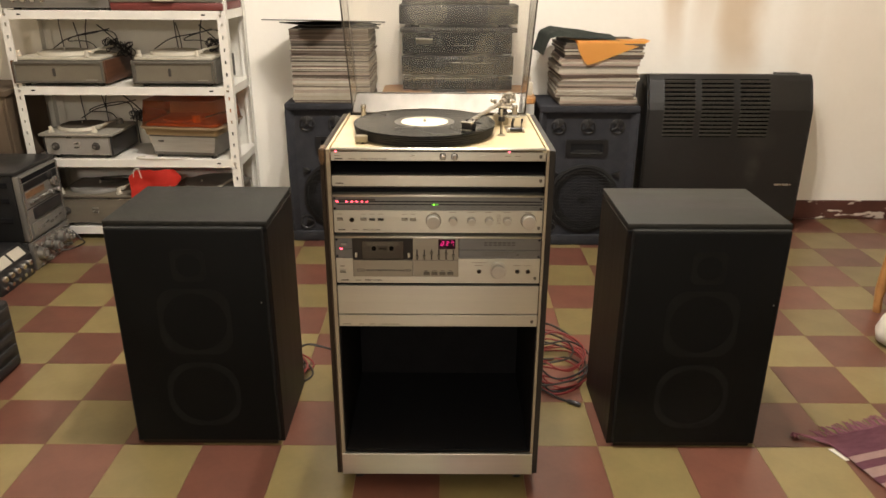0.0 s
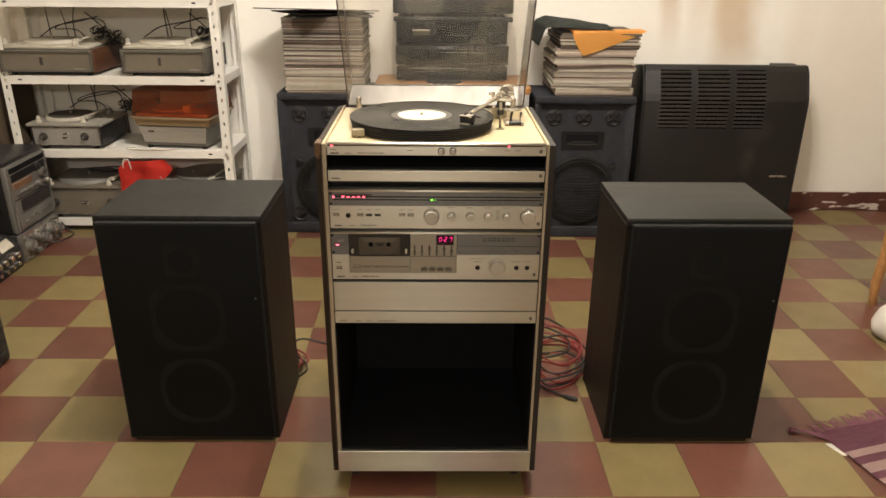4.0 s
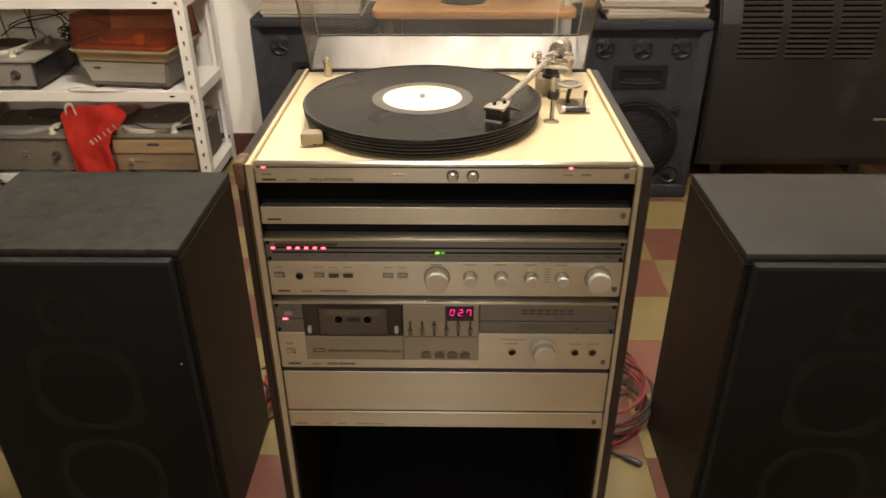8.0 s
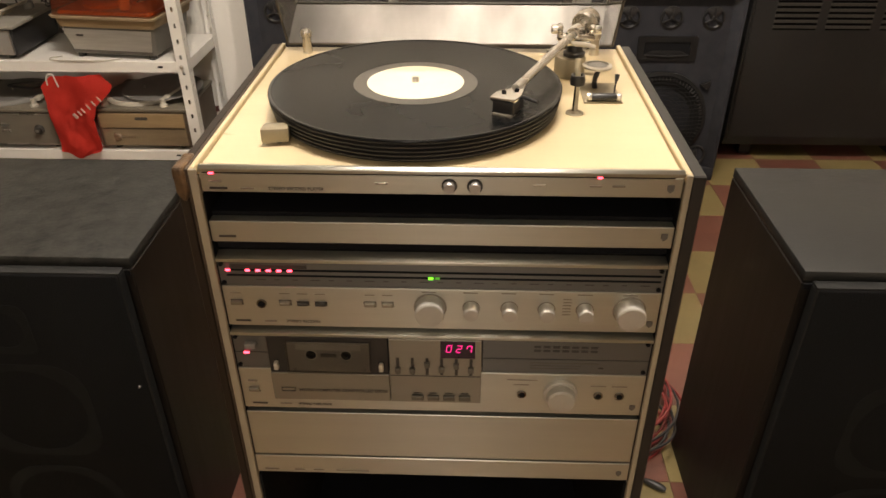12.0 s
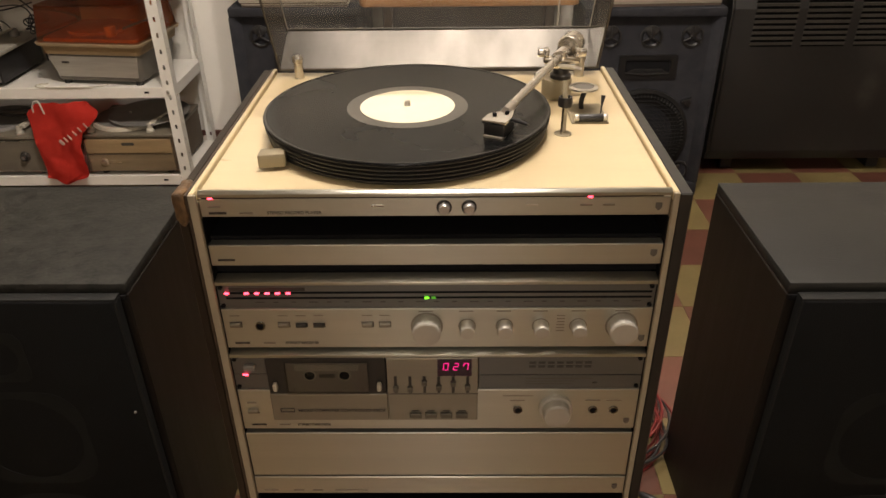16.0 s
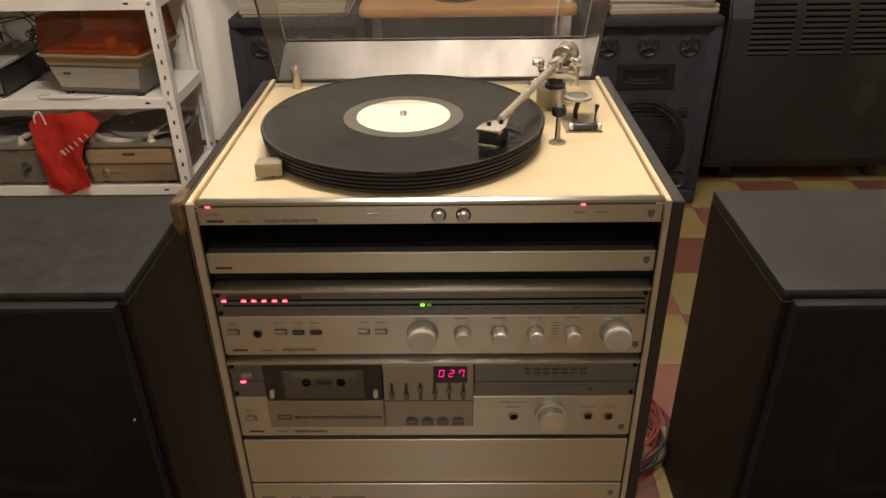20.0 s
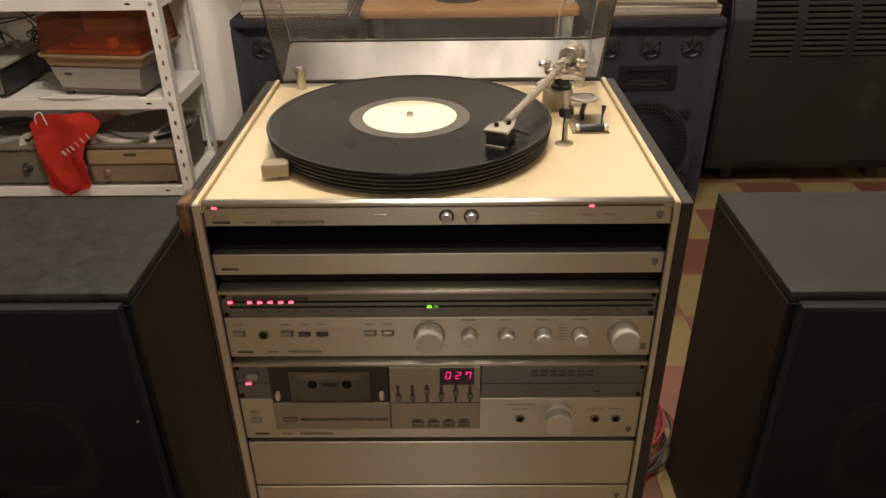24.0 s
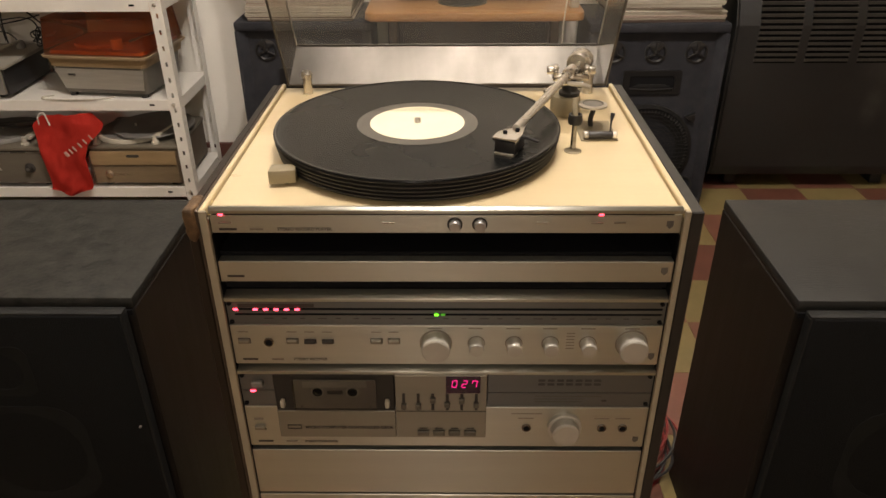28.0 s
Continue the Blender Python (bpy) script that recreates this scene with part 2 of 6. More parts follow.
def smear(m, at, half, colour):
    """A dusty smear of its own shape on a surface, about the place given."""
    n, l = m.node_tree.nodes, m.node_tree.links
    p = n["Principled BSDF"]
    base = p.inputs["Base Color"].links[0].from_socket
    geo, sub_, div, ln, mr, ns, mul, mx = (n.new(k) for k in ("ShaderNodeNewGeometry", "ShaderNodeVectorMath", "ShaderNodeVectorMath", "ShaderNodeVectorMath", "ShaderNodeMapRange", "ShaderNodeTexNoise", "ShaderNodeMath", "ShaderNodeMix"))
    sub_.operation, div.operation, ln.operation, mul.operation = "SUBTRACT", "DIVIDE", "LENGTH", "MULTIPLY"
    sub_.inputs[1].default_value, div.inputs[1].default_value = at, half
    l.new(geo.outputs["Position"], sub_.inputs[0])
    l.new(sub_.outputs[0], div.inputs[0])
    l.new(div.outputs[0], ln.inputs[0])
    mr.interpolation_type = "SMOOTHSTEP"
    mr.inputs["From Min"].default_value, mr.inputs["From Max"].default_value = 1.0, 0.25
    l.new(ln.outputs["Value"], mr.inputs["Value"])
    ns.inputs["Scale"].default_value = 22
    l.new(geo.outputs["Position"], ns.inputs["Vector"])
    l.new(mr.outputs[0], mul.inputs[0])
    l.new(ns.outputs[0], mul.inputs[1])
    mx.data_type = "RGBA"
    l.new(mul.outputs[0], mx.inputs["Factor"])
    l.new(base, mx.inputs["A"])
    mx.inputs["B"].default_value = (*colour, 1)
    l.new(mx.outputs["Result"], p.inputs["Base Color"])
    return m


BLACKLAM = surf("black_laminate", (0.012, 0.0115, 0.011), (0.020, 0.018, 0.016), 14, 0.45, 0, 0.1, 80, 0.45, (1, 1, 0.2))
BROWNLAM = surf("dark_brown_laminate", (0.014, 0.0098, 0.0070), (0.028, 0.0190, 0.0125), 16, 0.5, 0, 0.1, 80, 0.25, (1, 4, 0.3))
CHIPPED = surf("chipped_brown_tape", (0.20, 0.115, 0.055), (0.030, 0.018, 0.011), 90, 0.4, 0, 0.8, 140, 0.3)
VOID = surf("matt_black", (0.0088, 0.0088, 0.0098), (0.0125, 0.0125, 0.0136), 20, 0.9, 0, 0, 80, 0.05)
SPK = surf("black_speaker_veneer", (0.0145, 0.0150, 0.0138), (0.0235, 0.0236, 0.0212), 13, 0.50, 0, 0.25, 150, 0.32, (0.4, 3, 1))
SPK_W = surf("scuffed_black_veneer", (0.0038, 0.0040, 0.0037), (0.037, 0.036, 0.031), 46, 0.58, 0, 0.4, 150, 0.22, (1.0, 1.0, 1), 0.15)
SPK_S = surf("black_brown_veneer", (0.0060, 0.0048, 0.0039), (0.0135, 0.0102, 0.0076), 10, 0.50, 0, 0.1, 90, 0.26, (1, 6, 0.4))
CLOTH = surf("black_grille_cloth", (0.0052, 0.0055, 0.0057), (0.0080, 0.0084, 0.0085), 5, 0.9, 0, 0.5, 700, 0.12)
GRILLEF = surf("grille_frame_cloth", (0.0125, 0.0128, 0.0120), (0.0085, 0.0088, 0.0084), 9, 0.7, 0, 0.3, 500, 0.3)
RING = surf("driver_ring_shade", (0.0122, 0.0127, 0.0124), (0.0078, 0.0082, 0.0081), 14, 0.9, 0, 0.4, 700, 0.15)
CARPET = surf("charcoal_carpet", (0.024, 0.025, 0.030), (0.040, 0.041, 0.047), 30, 0.95, 0, 1.0, 420, 0.15)
PLAST = surf("black_plastic", (0.014, 0.014, 0.015), (0.024, 0.023, 0.023), 18, 0.4, 0, 0.05)
RUBBER = surf("black_rubber", (0.014, 0.013, 0.013), (0.022, 0.021, 0.02), 25, 0.55, 0, 0.05)
GREYPL = surf("grey_plastic", (0.22, 0.21, 0.19), (0.17, 0.16, 0.145), 14, 0.5)
TAUPE = surf("taupe_plastic", (0.172, 0.150, 0.112), (0.128, 0.111, 0.082), 9, 0.5, 0, 0.08)
IVORY = surf("ivory_plastic", (0.56, 0.52, 0.43), (0.40, 0.37, 0.30), 14, 0.45)
METERSEG = surf("meter_print", (0.05, 0.048, 0.045), None, 30, 0.6)
HORN = surf("horn_plastic", (0.0075, 0.0075, 0.008), (0.012, 0.012, 0.012), 18, 0.5, 0, 0.05, 120, 0.3)
WORN = surf("worn_brown_edge", (0.085, 0.055, 0.034), (0.022, 0.015, 0.011), 60, 0.55, 0, 0.3, 90)
DARKCHR = surf("dark_chrome", (0.40, 0.385, 0.36), (0.20, 0.19, 0.18), 30, 0.2, 1.0)
DUSTY = surf("dusty_case_grey", (0.115, 0.105, 0.088), (0.075, 0.068, 0.056), 12, 0.6, 0, 0.15)
PALEDISC = surf("pale_platter_mat", (0.42, 0.385, 0.31), (0.30, 0.27, 0.215), 12, 0.6)
BROWNDISC = surf("dusty_brown_mat", (0.085, 0.068, 0.05), (0.055, 0.045, 0.034), 14, 0.7)
CASSETTE = surf("grey_cassette_shell", (0.13, 0.122, 0.115), (0.10, 0.094, 0.088), 20, 0.5)
LABEL = surf("cream_label_paper", (0.80, 0.745, 0.565), (0.76, 0.70, 0.52), 30, 0.7)
CASSLABEL = surf("faded_cassette_label", (0.20, 0.19, 0.178), (0.15, 0.142, 0.133), 30, 0.6)
DEAD = surf("dead_wax", (0.085, 0.079, 0.066), (0.072, 0.067, 0.056), 9, 0.3, 0, 0)
HEAT = surf("dark_grey_enamel", (0.0110, 0.0108, 0.0106), (0.022, 0.0213, 0.0205), 3, 0.40, 0.1, 0.08, 70, 0.42)
smear(HEAT, (1.356, 3.2, 0.300), (0.045, 0.2, 0.085), (0.048, 0.046, 0.042))
smear(HEAT, (1.375, 3.2, 0.43), (0.10, 0.2, 0.07), (0.036, 0.034, 0.031))
WHITEM = surf("white_enamel_steel", (0.82, 0.80, 0.745), (0.71, 0.685, 0.625), 7, 0.45, 0, 0.06, 60)
WOOD = surf("varnished_pine", (0.46, 0.235, 0.085), (0.33, 0.155, 0.055), 7, 0.42, 0, 0.1, 70, 0.5, (0.5, 6, 6))
WALNUT = surf("walnut_veneer", (0.115, 0.050, 0.026), (0.065, 0.028, 0.016), 9, 0.4, 0, 0.08, 80, 0.5, (6, 0.6, 6))
BROWNW = surf("dull_brown_wood", (0.12, 0.085, 0.055), (0.075, 0.052, 0.034), 6, 0.6, 0, 0.12, 60, 0.4, (5, 1, 0.7))
TAN = surf("tan_wood", (0.235, 0.175, 0.105), (0.15, 0.11, 0.066), 8, 0.5, 0, 0.08, 70, 0.4, (0.6, 5, 5))
REDBAG = surf("red_nonwoven_fabric", (0.80, 0.060, 0.040), (0.62, 0.040, 0.027), 10, 0.75, 0, 0.5, 260, 0.25)
REDLEA = surf("red_leatherette", (0.165, 0.032, 0.027), (0.12, 0.024, 0.02), 12, 0.5, 0, 0.3, 200)
GREYLEA = surf("taupe_leatherette", (0.17, 0.155, 0.125), (0.14, 0.125, 0.10), 12, 0.55, 0, 0.3, 200)
ORANGEF = surf("orange_card", (0.97, 0.49, 0.125), (0.93, 0.44, 0.10), 4, 0.55)
ORANGEP = surf("orange_plastic", (0.75, 0.20, 0.03), (0.65, 0.16, 0.02), 8, 0.4)
GREENC = surf("dark_green_cloth", (0.070, 0.080, 0.070), (0.046, 0.053, 0.047), 18, 0.9, 0, 0.7, 300, 0.2)
REDCAB = surf("red_cable_pvc", (0.23, 0.028, 0.027), (0.15, 0.019, 0.018), 20, 0.4)
RUG_P = surf("purple_woven_cotton", (0.27, 0.115, 0.150), (0.20, 0.082, 0.11), 30, 0.95, 0, 1.0, 320, 0.15, (1, 3, 1))
RUG_L = surf("pale_pink_woven_cotton", (0.60, 0.42, 0.385), (0.51, 0.35, 0.32), 30, 0.95, 0, 1.0, 320, 0.15, (1, 3, 1))
PINKISH = surf("worn_white_print", (0.62, 0.42, 0.36), (0.50, 0.25, 0.20), 60, 0.8)
WHITEC = surf("white_cloth", (0.70, 0.66, 0.58), (0.58, 0.54, 0.47), 12, 0.85, 0, 0.3, 200)
SHINY = surf("clear_wrapped_silver", (0.36, 0.345, 0.32), (0.22, 0.21, 0.195), 26, 0.18, 0.7, 0.5, 60)
SILVERP = surf("silver_plastic", (0.215, 0.206, 0.19), (0.165, 0.158, 0.145), 10, 0.38, 0.4)
KNOBM = surf("satin_knob", (0.52, 0.50, 0.45), (0.46, 0.44, 0.395), 30, 0.46, 0.40)
INK = surf("dark_print", (0.040, 0.035, 0.030), None, 30, 0.6)
INK_M = surf("mid_grey_print", (0.12, 0.11, 0.095), None, 30, 0.6)
INK_L = surf("grey_print", (0.26, 0.235, 0.195), None, 30, 0.6)
GOLDP = surf("gold_plastic", (0.31, 0.265, 0.175), (0.25, 0.21, 0.14), 20, 0.42, 0.2)
BRASS = surf("old_brass", (0.55, 0.45, 0.36), (0.45, 0.36, 0.28), 20, 0.3, 0.9)
LID = clear("smoked_lid_plastic", (0.80, 0.77, 0.72), 1.62, haze=0.075, dust=(0.62, 0.60, 0.56))
LIDSIDE = clear("smoked_lid_side", (0.80, 0.76, 0.69), 1.15, 0.12, 0.15, dust=(0.58, 0.54, 0.48))
# pale colour painted for the highlight along the lid's polished corners
LIDCORNER = surf("polished_corner_highlight", (0.46, 0.43, 0.39), None, 30, 0.15)
LIDEDGE = surf("smoked_plastic_rim", (0.085, 0.076, 0.066), None, 20, 0.22)
ORANGELID = clear("orange_lid_plastic", (0.93, 0.62, 0.40), haze=0.17, dust=(0.46, 0.17, 0.085))
TAPEWIN = clear("cassette_window", (0.92, 0.90, 0.87), 1.2)
LED_R, LED_G, DIGIT = glow("red_led", (1.0, 0.055, 0.095), 6.5), glow("green_led", (0.16, 1.0, 0.03), 2.2), glow("magenta_digit", (1.0, 0.02, 0.26), 1.5)
SLEEVES = [surf("record_sleeve_edge", c, tuple(v * 0.78 for v in c), 25, 0.8, 0, 0.5, 160, 0.2, (1, 1, 8)) for c in (
    (0.40, 0.36, 0.29), (0.46, 0.41, 0.33), (0.33, 0.29, 0.235), (0.50, 0.46, 0.385), (0.40, 0.32, 0.265), (0.36, 0.275, 0.235), (0.28, 0.25, 0.21), (0.43, 0.395, 0.325))]
BROWNS = [surf("brown_sleeve_edge", c, tuple(v * 0.75 for v in c), 25, 0.8, 0, 0.5, 160, 0.2, (1, 1, 8)) for c in (
    (0.15, 0.125, 0.10), (0.085, 0.072, 0.060), (0.20, 0.165, 0.13), (0.12, 0.085, 0.068))]
DARKSLEEVE = surf("dark_record_sleeve", (0.035, 0.030, 0.026), (0.055, 0.048, 0.04), 18, 0.6)


# ---- building helpers ----
def B():
    return bmesh.new()


def bx(bm, x0, x1, y0, y1, z0, z1, bev=0.0, seg=1):
    got = bmesh.ops.create_cube(bm, size=1, matrix=Matrix.Translation(((x0 + x1) / 2, (y0 + y1) / 2, (z0 + z1) / 2)) @ Matrix.Diagonal((x1 - x0, y1 - y0, z1 - z0, 1)))
    if bev:
        edges = list({e for v in got["verts"] for e in v.link_edges})
        bmesh.ops.bevel(bm, geom=edges, offset=bev, segments=seg, profile=0.5, affect="EDGES")
    return bm


AX = {"z": Matrix.Identity(4), "y": Matrix.Rotation(radians(90), 4, "X"), "x": Matrix.Rotation(radians(90), 4, "Y")}


def cy(bm, c, r, h, axis="z", n=24, r2=None, bev=0.0):
    """A cylinder or cone about its middle c. Along y, r is the end towards the viewer's side (low y)."""
    got = bmesh.ops.create_cone(bm, cap_ends=True, segments=n, radius1=r if axis != "y" else (r if r2 is None else r2), radius2=(r if r2 is None else r2) if axis != "y" else r, depth=h, matrix=Matrix.Translation(c) @ AX[axis])
    if bev:
        caps = {f for v in got["verts"] for f in v.link_faces if len(f.verts) > 4}
        bmesh.ops.bevel(bm, geom=list({e for f in caps for e in f.edges}), offset=bev, segments=2, profile=0.5, affect="EDGES")
    return bm


def lathe(bm, prof, c, axis="z", n=32, close=False):
    """Turns the profile (radius, height) about an axis through c. Height runs along +z, +x or, for y, along -y."""
    m = Matrix.Translation(c) @ AX[axis]
    rings = []
    for r, h in prof:
        if r < 1e-6:
            rings.append([bm.verts.new(m @ Vector((0, 0, h)))])
        else:
            rings.append([bm.verts.new(m @ Vector((r * math.cos(6.28318 * k / n), r * math.sin(6.28318 * k / n), h))) for k in range(n)])
    pairs = list(zip(rings, rings[1:])) + ([(rings[-1], rings[0])] if close else [])
    for a, b in pairs:
        for k in range(n):
            q = [a[k % len(a)], a[(k + 1) % len(a)], b[(k + 1) % len(b)], b[k % len(b)]]
            u = []
            for v in q:
                if v not in u:
                    u.append(v)
            if len(u) > 2:
                bm.faces.new(u)
    return bm


def tube(bm, pts, r, n=6, closed=False):
    pts = [Vector(p) for p in pts]
    rings = []
    N = len(pts)
    up = Vector((0.13, 0.21, 0.97)).normalized()
    for i, p in enumerate(pts):
        a, b = (pts[i - 1], pts[(i + 1) % N]) if closed else (pts[max(0, i - 1)], pts[min(N - 1, i + 1)])
        d = (b - a).normalized()
        s = d.cross(up)
        if s.length < 0.05:
            s = d.cross(Vector((1, 0, 0)))
        s.normalize()
        w = s.cross(d)
        rr = r[i] if isinstance(r, (list, tuple)) else r
        rings.append([bm.verts.new(p + rr * (math.cos(6.28318 * k / n) * s + math.sin(6.28318 * k / n) * w)) for k in range(n)])
    for i in range(N if closed else N - 1):
        a, b = rings[i], rings[(i + 1) % N]
        for k in range(n):
            bm.faces.new((a[k], a[(k + 1) % n], b[(k + 1) % n], b[k]))
    if not closed:
        bm.faces.new(rings[0][::-1])
        bm.faces.new(rings[-1])
    return bm


def curve(pts, steps=10):
    """A smooth line through the points."""
    P = [Vector(p) for p in pts]
    P = [2 * P[0] - P[1]] + P + [2 * P[-1] - P[-2]]
    out = []
    for i in range(1, len(P) - 2):
        for k in range(steps):
            t = k / steps
            a, b, c, d = P[i - 1:i + 3]
            out.append(0.5 * (2 * b + (c - a) * t + (2 * a - 5 * b + 4 * c - d) * t * t + (3 * b - a - 3 * c + d) * t ** 3))
    return out + [P[-2]]


def prism(bm, pts, axis, a0, a1, bev=0.0):
    """Pushes a polygon out along an axis: points are (y, z) for x, (x, z) for y, (x, y) for z."""
    put = {"x": lambda p, a: (a, p[0], p[1]), "y": lambda p, a: (p[0], a, p[1]), "z": lambda p, a: (p[0], p[1], a)}[axis]
    lo, hi = [bm.verts.new(put(p, a0)) for p in pts], [bm.verts.new(put(p, a1)) for p in pts]
    n = len(pts)
    fs = [bm.faces.new(lo), bm.faces.new(hi[::-1])] + [bm.faces.new((lo[i], hi[i], hi[(i + 1) % n], lo[(i + 1) % n])) for i in range(n)]
    bmesh.ops.recalc_face_normals(bm, faces=fs)
    if bev:
        bmesh.ops.bevel(bm, geom=list({e for f in fs for e in f.edges}), offset=bev, segments=2, profile=0.5, affect="EDGES")
    return bm


def rounded(w, h, r, n=5):
    """A rounded rectangle round the middle, as 2D points."""
    out = []
    for cx, cz, a0 in ((w / 2 - r, h / 2 - r, 0), (-w / 2 + r, h / 2 - r, 90), (-w / 2 + r, -h / 2 + r, 180), (w / 2 - r, -h / 2 + r, 270)):
        for k in range(n + 1):
            a = radians(a0 + 90 * k / n)
            out.append((cx + r * math.cos(a), cz + r * math.sin(a)))
    return out


def frame_ring(bm, outer, inner, y0, y1, cx, cz):
    """A flat ring between two outlines of equal count, from y0 (front) to y1."""
    n = len(outer)
    of, inf = [bm.verts.new((cx + p[0], y0, cz + p[1])) for p in outer], [bm.verts.new((cx + p[0], y0, cz + p[1])) for p in inner]
    ob_, ib = [bm.verts.new((cx + p[0], y1, cz + p[1])) for p in outer], [bm.verts.new((cx + p[0], y1, cz + p[1])) for p in inner]
    for i in range(n):
        j = (i + 1) % n
        for q in ((of[i], of[j], inf[j], inf[i]), (of[j], of[i], ob_[i], ob_[j]), (inf[i], inf[j], ib[j], ib[i])):
            bm.faces.new(q)
    bmesh.ops.recalc_face_normals(bm, faces=bm.faces[:])
    return bm


ORIGIN = {}


def thing(name, at, label, category, group="", kind="", turn=0.0, local=False):
    """A top-level Empty at the thing's base. Parts are given in world coordinates unless local."""
    ob = new(name)
    ob.empty_display_size = 0.05
    ob.location = at
    ob.rotation_euler = (0, 0, radians(turn))
    ORIGIN[ob.name] = Vector((0, 0, 0)) if local else Vector(at)
    return tagged(ob, label, category, group, kind)


def to_mesh(name, bm, material, smooth=35):
    me = bpy.data.meshes.new(name)
    bm.normal_update()
    bm.to_mesh(me)
    bm.free()
    me.materials.append(material)
    if smooth:
        me.polygons.foreach_set("use_smooth", [True] * len(me.polygons))
        me.set_sharp_from_angle(angle=radians(smooth))
    return me


FRONT = {"width": 1.0}


def part(name, bm, material, parent, label="", smooth=35):
    o = ORIGIN[parent.name]
    if FRONT["width"] != 1.0:
        bmesh.ops.scale(bm, vec=(FRONT["width"], 1, 1), verts=bm.verts[:])
    if o.length:
        bmesh.ops.translate(bm, vec=-o, verts=bm.verts[:])
    ob = new(name, to_mesh(name, bm, material, smooth))
    ob.parent = parent
    ORIGIN[ob.name] = o
    return tagged(ob, label)


def solo(name, bm, material, at, label, category, group="", kind="", smooth=35):
    """A thing of one mesh, given in world coordinates, with its origin at its base."""
    bmesh.ops.translate(bm, vec=-Vector(at), verts=bm.verts[:])
    ob = new(name, to_mesh(name, bm, material, smooth))
    ob.location = at
    ORIGIN[ob.name] = Vector(at)
    return tagged(ob, label, category, group, kind)


def words(text, x, y, z, size, material, parent, name="lettering"):
    """Flat lettering on a face that looks towards -y, starting at x with its foot at z."""
    cu = bpy.data.curves.new(name, "FONT")
    cu.body, cu.size, cu.extrude, cu.offset = text, size, 0.0001, size * 0.025
    tmp = bpy.data.objects.new(name, cu)
    scene.collection.objects.link(tmp)
    me = bpy.data.meshes.new_from_object(tmp.evaluated_get(bpy.context.evaluated_depsgraph_get()))
    bpy.data.objects.remove(tmp)
    me.transform(Matrix.Translation(Vector((x * FRONT["width"], y, z)) - ORIGIN[parent.name]) @ Matrix.Rotation(radians(90), 4, "X"))
    me.materials.clear()
    me.materials.append(material)
    ob = new(name, me)
    ob.parent = parent
    ORIGIN[ob.name] = ORIGIN[parent.name]
    return ob


rnd = random.Random(7)

# ---- the room ----
X0, X1, Y0, Y1, ZC = -2.45, 2.75, -2.1, 3.43, 2.95
floor = solo("floor", bx(B(), X0 - 0.1, X1 + 0.1, Y0 - 0.1, Y1 + 0.1, -0.12, -0.0045), GROUT, (0.15, 0.6, -0.12), "checkered floor of red and ochre cement tiles", "floor", kind="structure")
# only the north wall is seen; the others' ochre keeps their bounce low
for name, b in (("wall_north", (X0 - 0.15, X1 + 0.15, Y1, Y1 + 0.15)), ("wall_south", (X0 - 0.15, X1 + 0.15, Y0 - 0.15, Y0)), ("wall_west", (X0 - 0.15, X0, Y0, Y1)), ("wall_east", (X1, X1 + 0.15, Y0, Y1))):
    solo(name, bx(B(), *b, -0.004, ZC), WALL if name == "wall_north" else DULLWALL, ((b[0] + b[1]) / 2, (b[2] + b[3]) / 2, -0.004), "cream painted old wall with brown damp stains" if name == "wall_north" else "plain unseen wall in dull ochre, darkened to cut bounced light", "wall", kind="structure")
solo("ceiling", bx(B(), X0 - 0.15, X1 + 0.15, Y0 - 0.15, Y1 + 0.15, ZC, ZC + 0.12), CEIL, (0.15, 0.6, ZC), "plain unseen ceiling, darkened to cut bounced light", "ceiling", kind="structure")
for b in ((X0, X1, Y1 - 0.012, Y1), (X0, X1, Y0, Y0 + 0.012), (X0, X0 + 0.012, Y0 + 0.012, Y1 - 0.012), (X1 - 0.012, X1, Y0 + 0.012, Y1 - 0.012)):
    solo("baseboard", bx(B(), *b, 0.0, 0.090, 0.002), SKIRT, ((b[0] + b[1]) / 2, (b[2] + b[3]) / 2, 0), "dark red skirting with flaking paint", "baseboard", kind="structure")


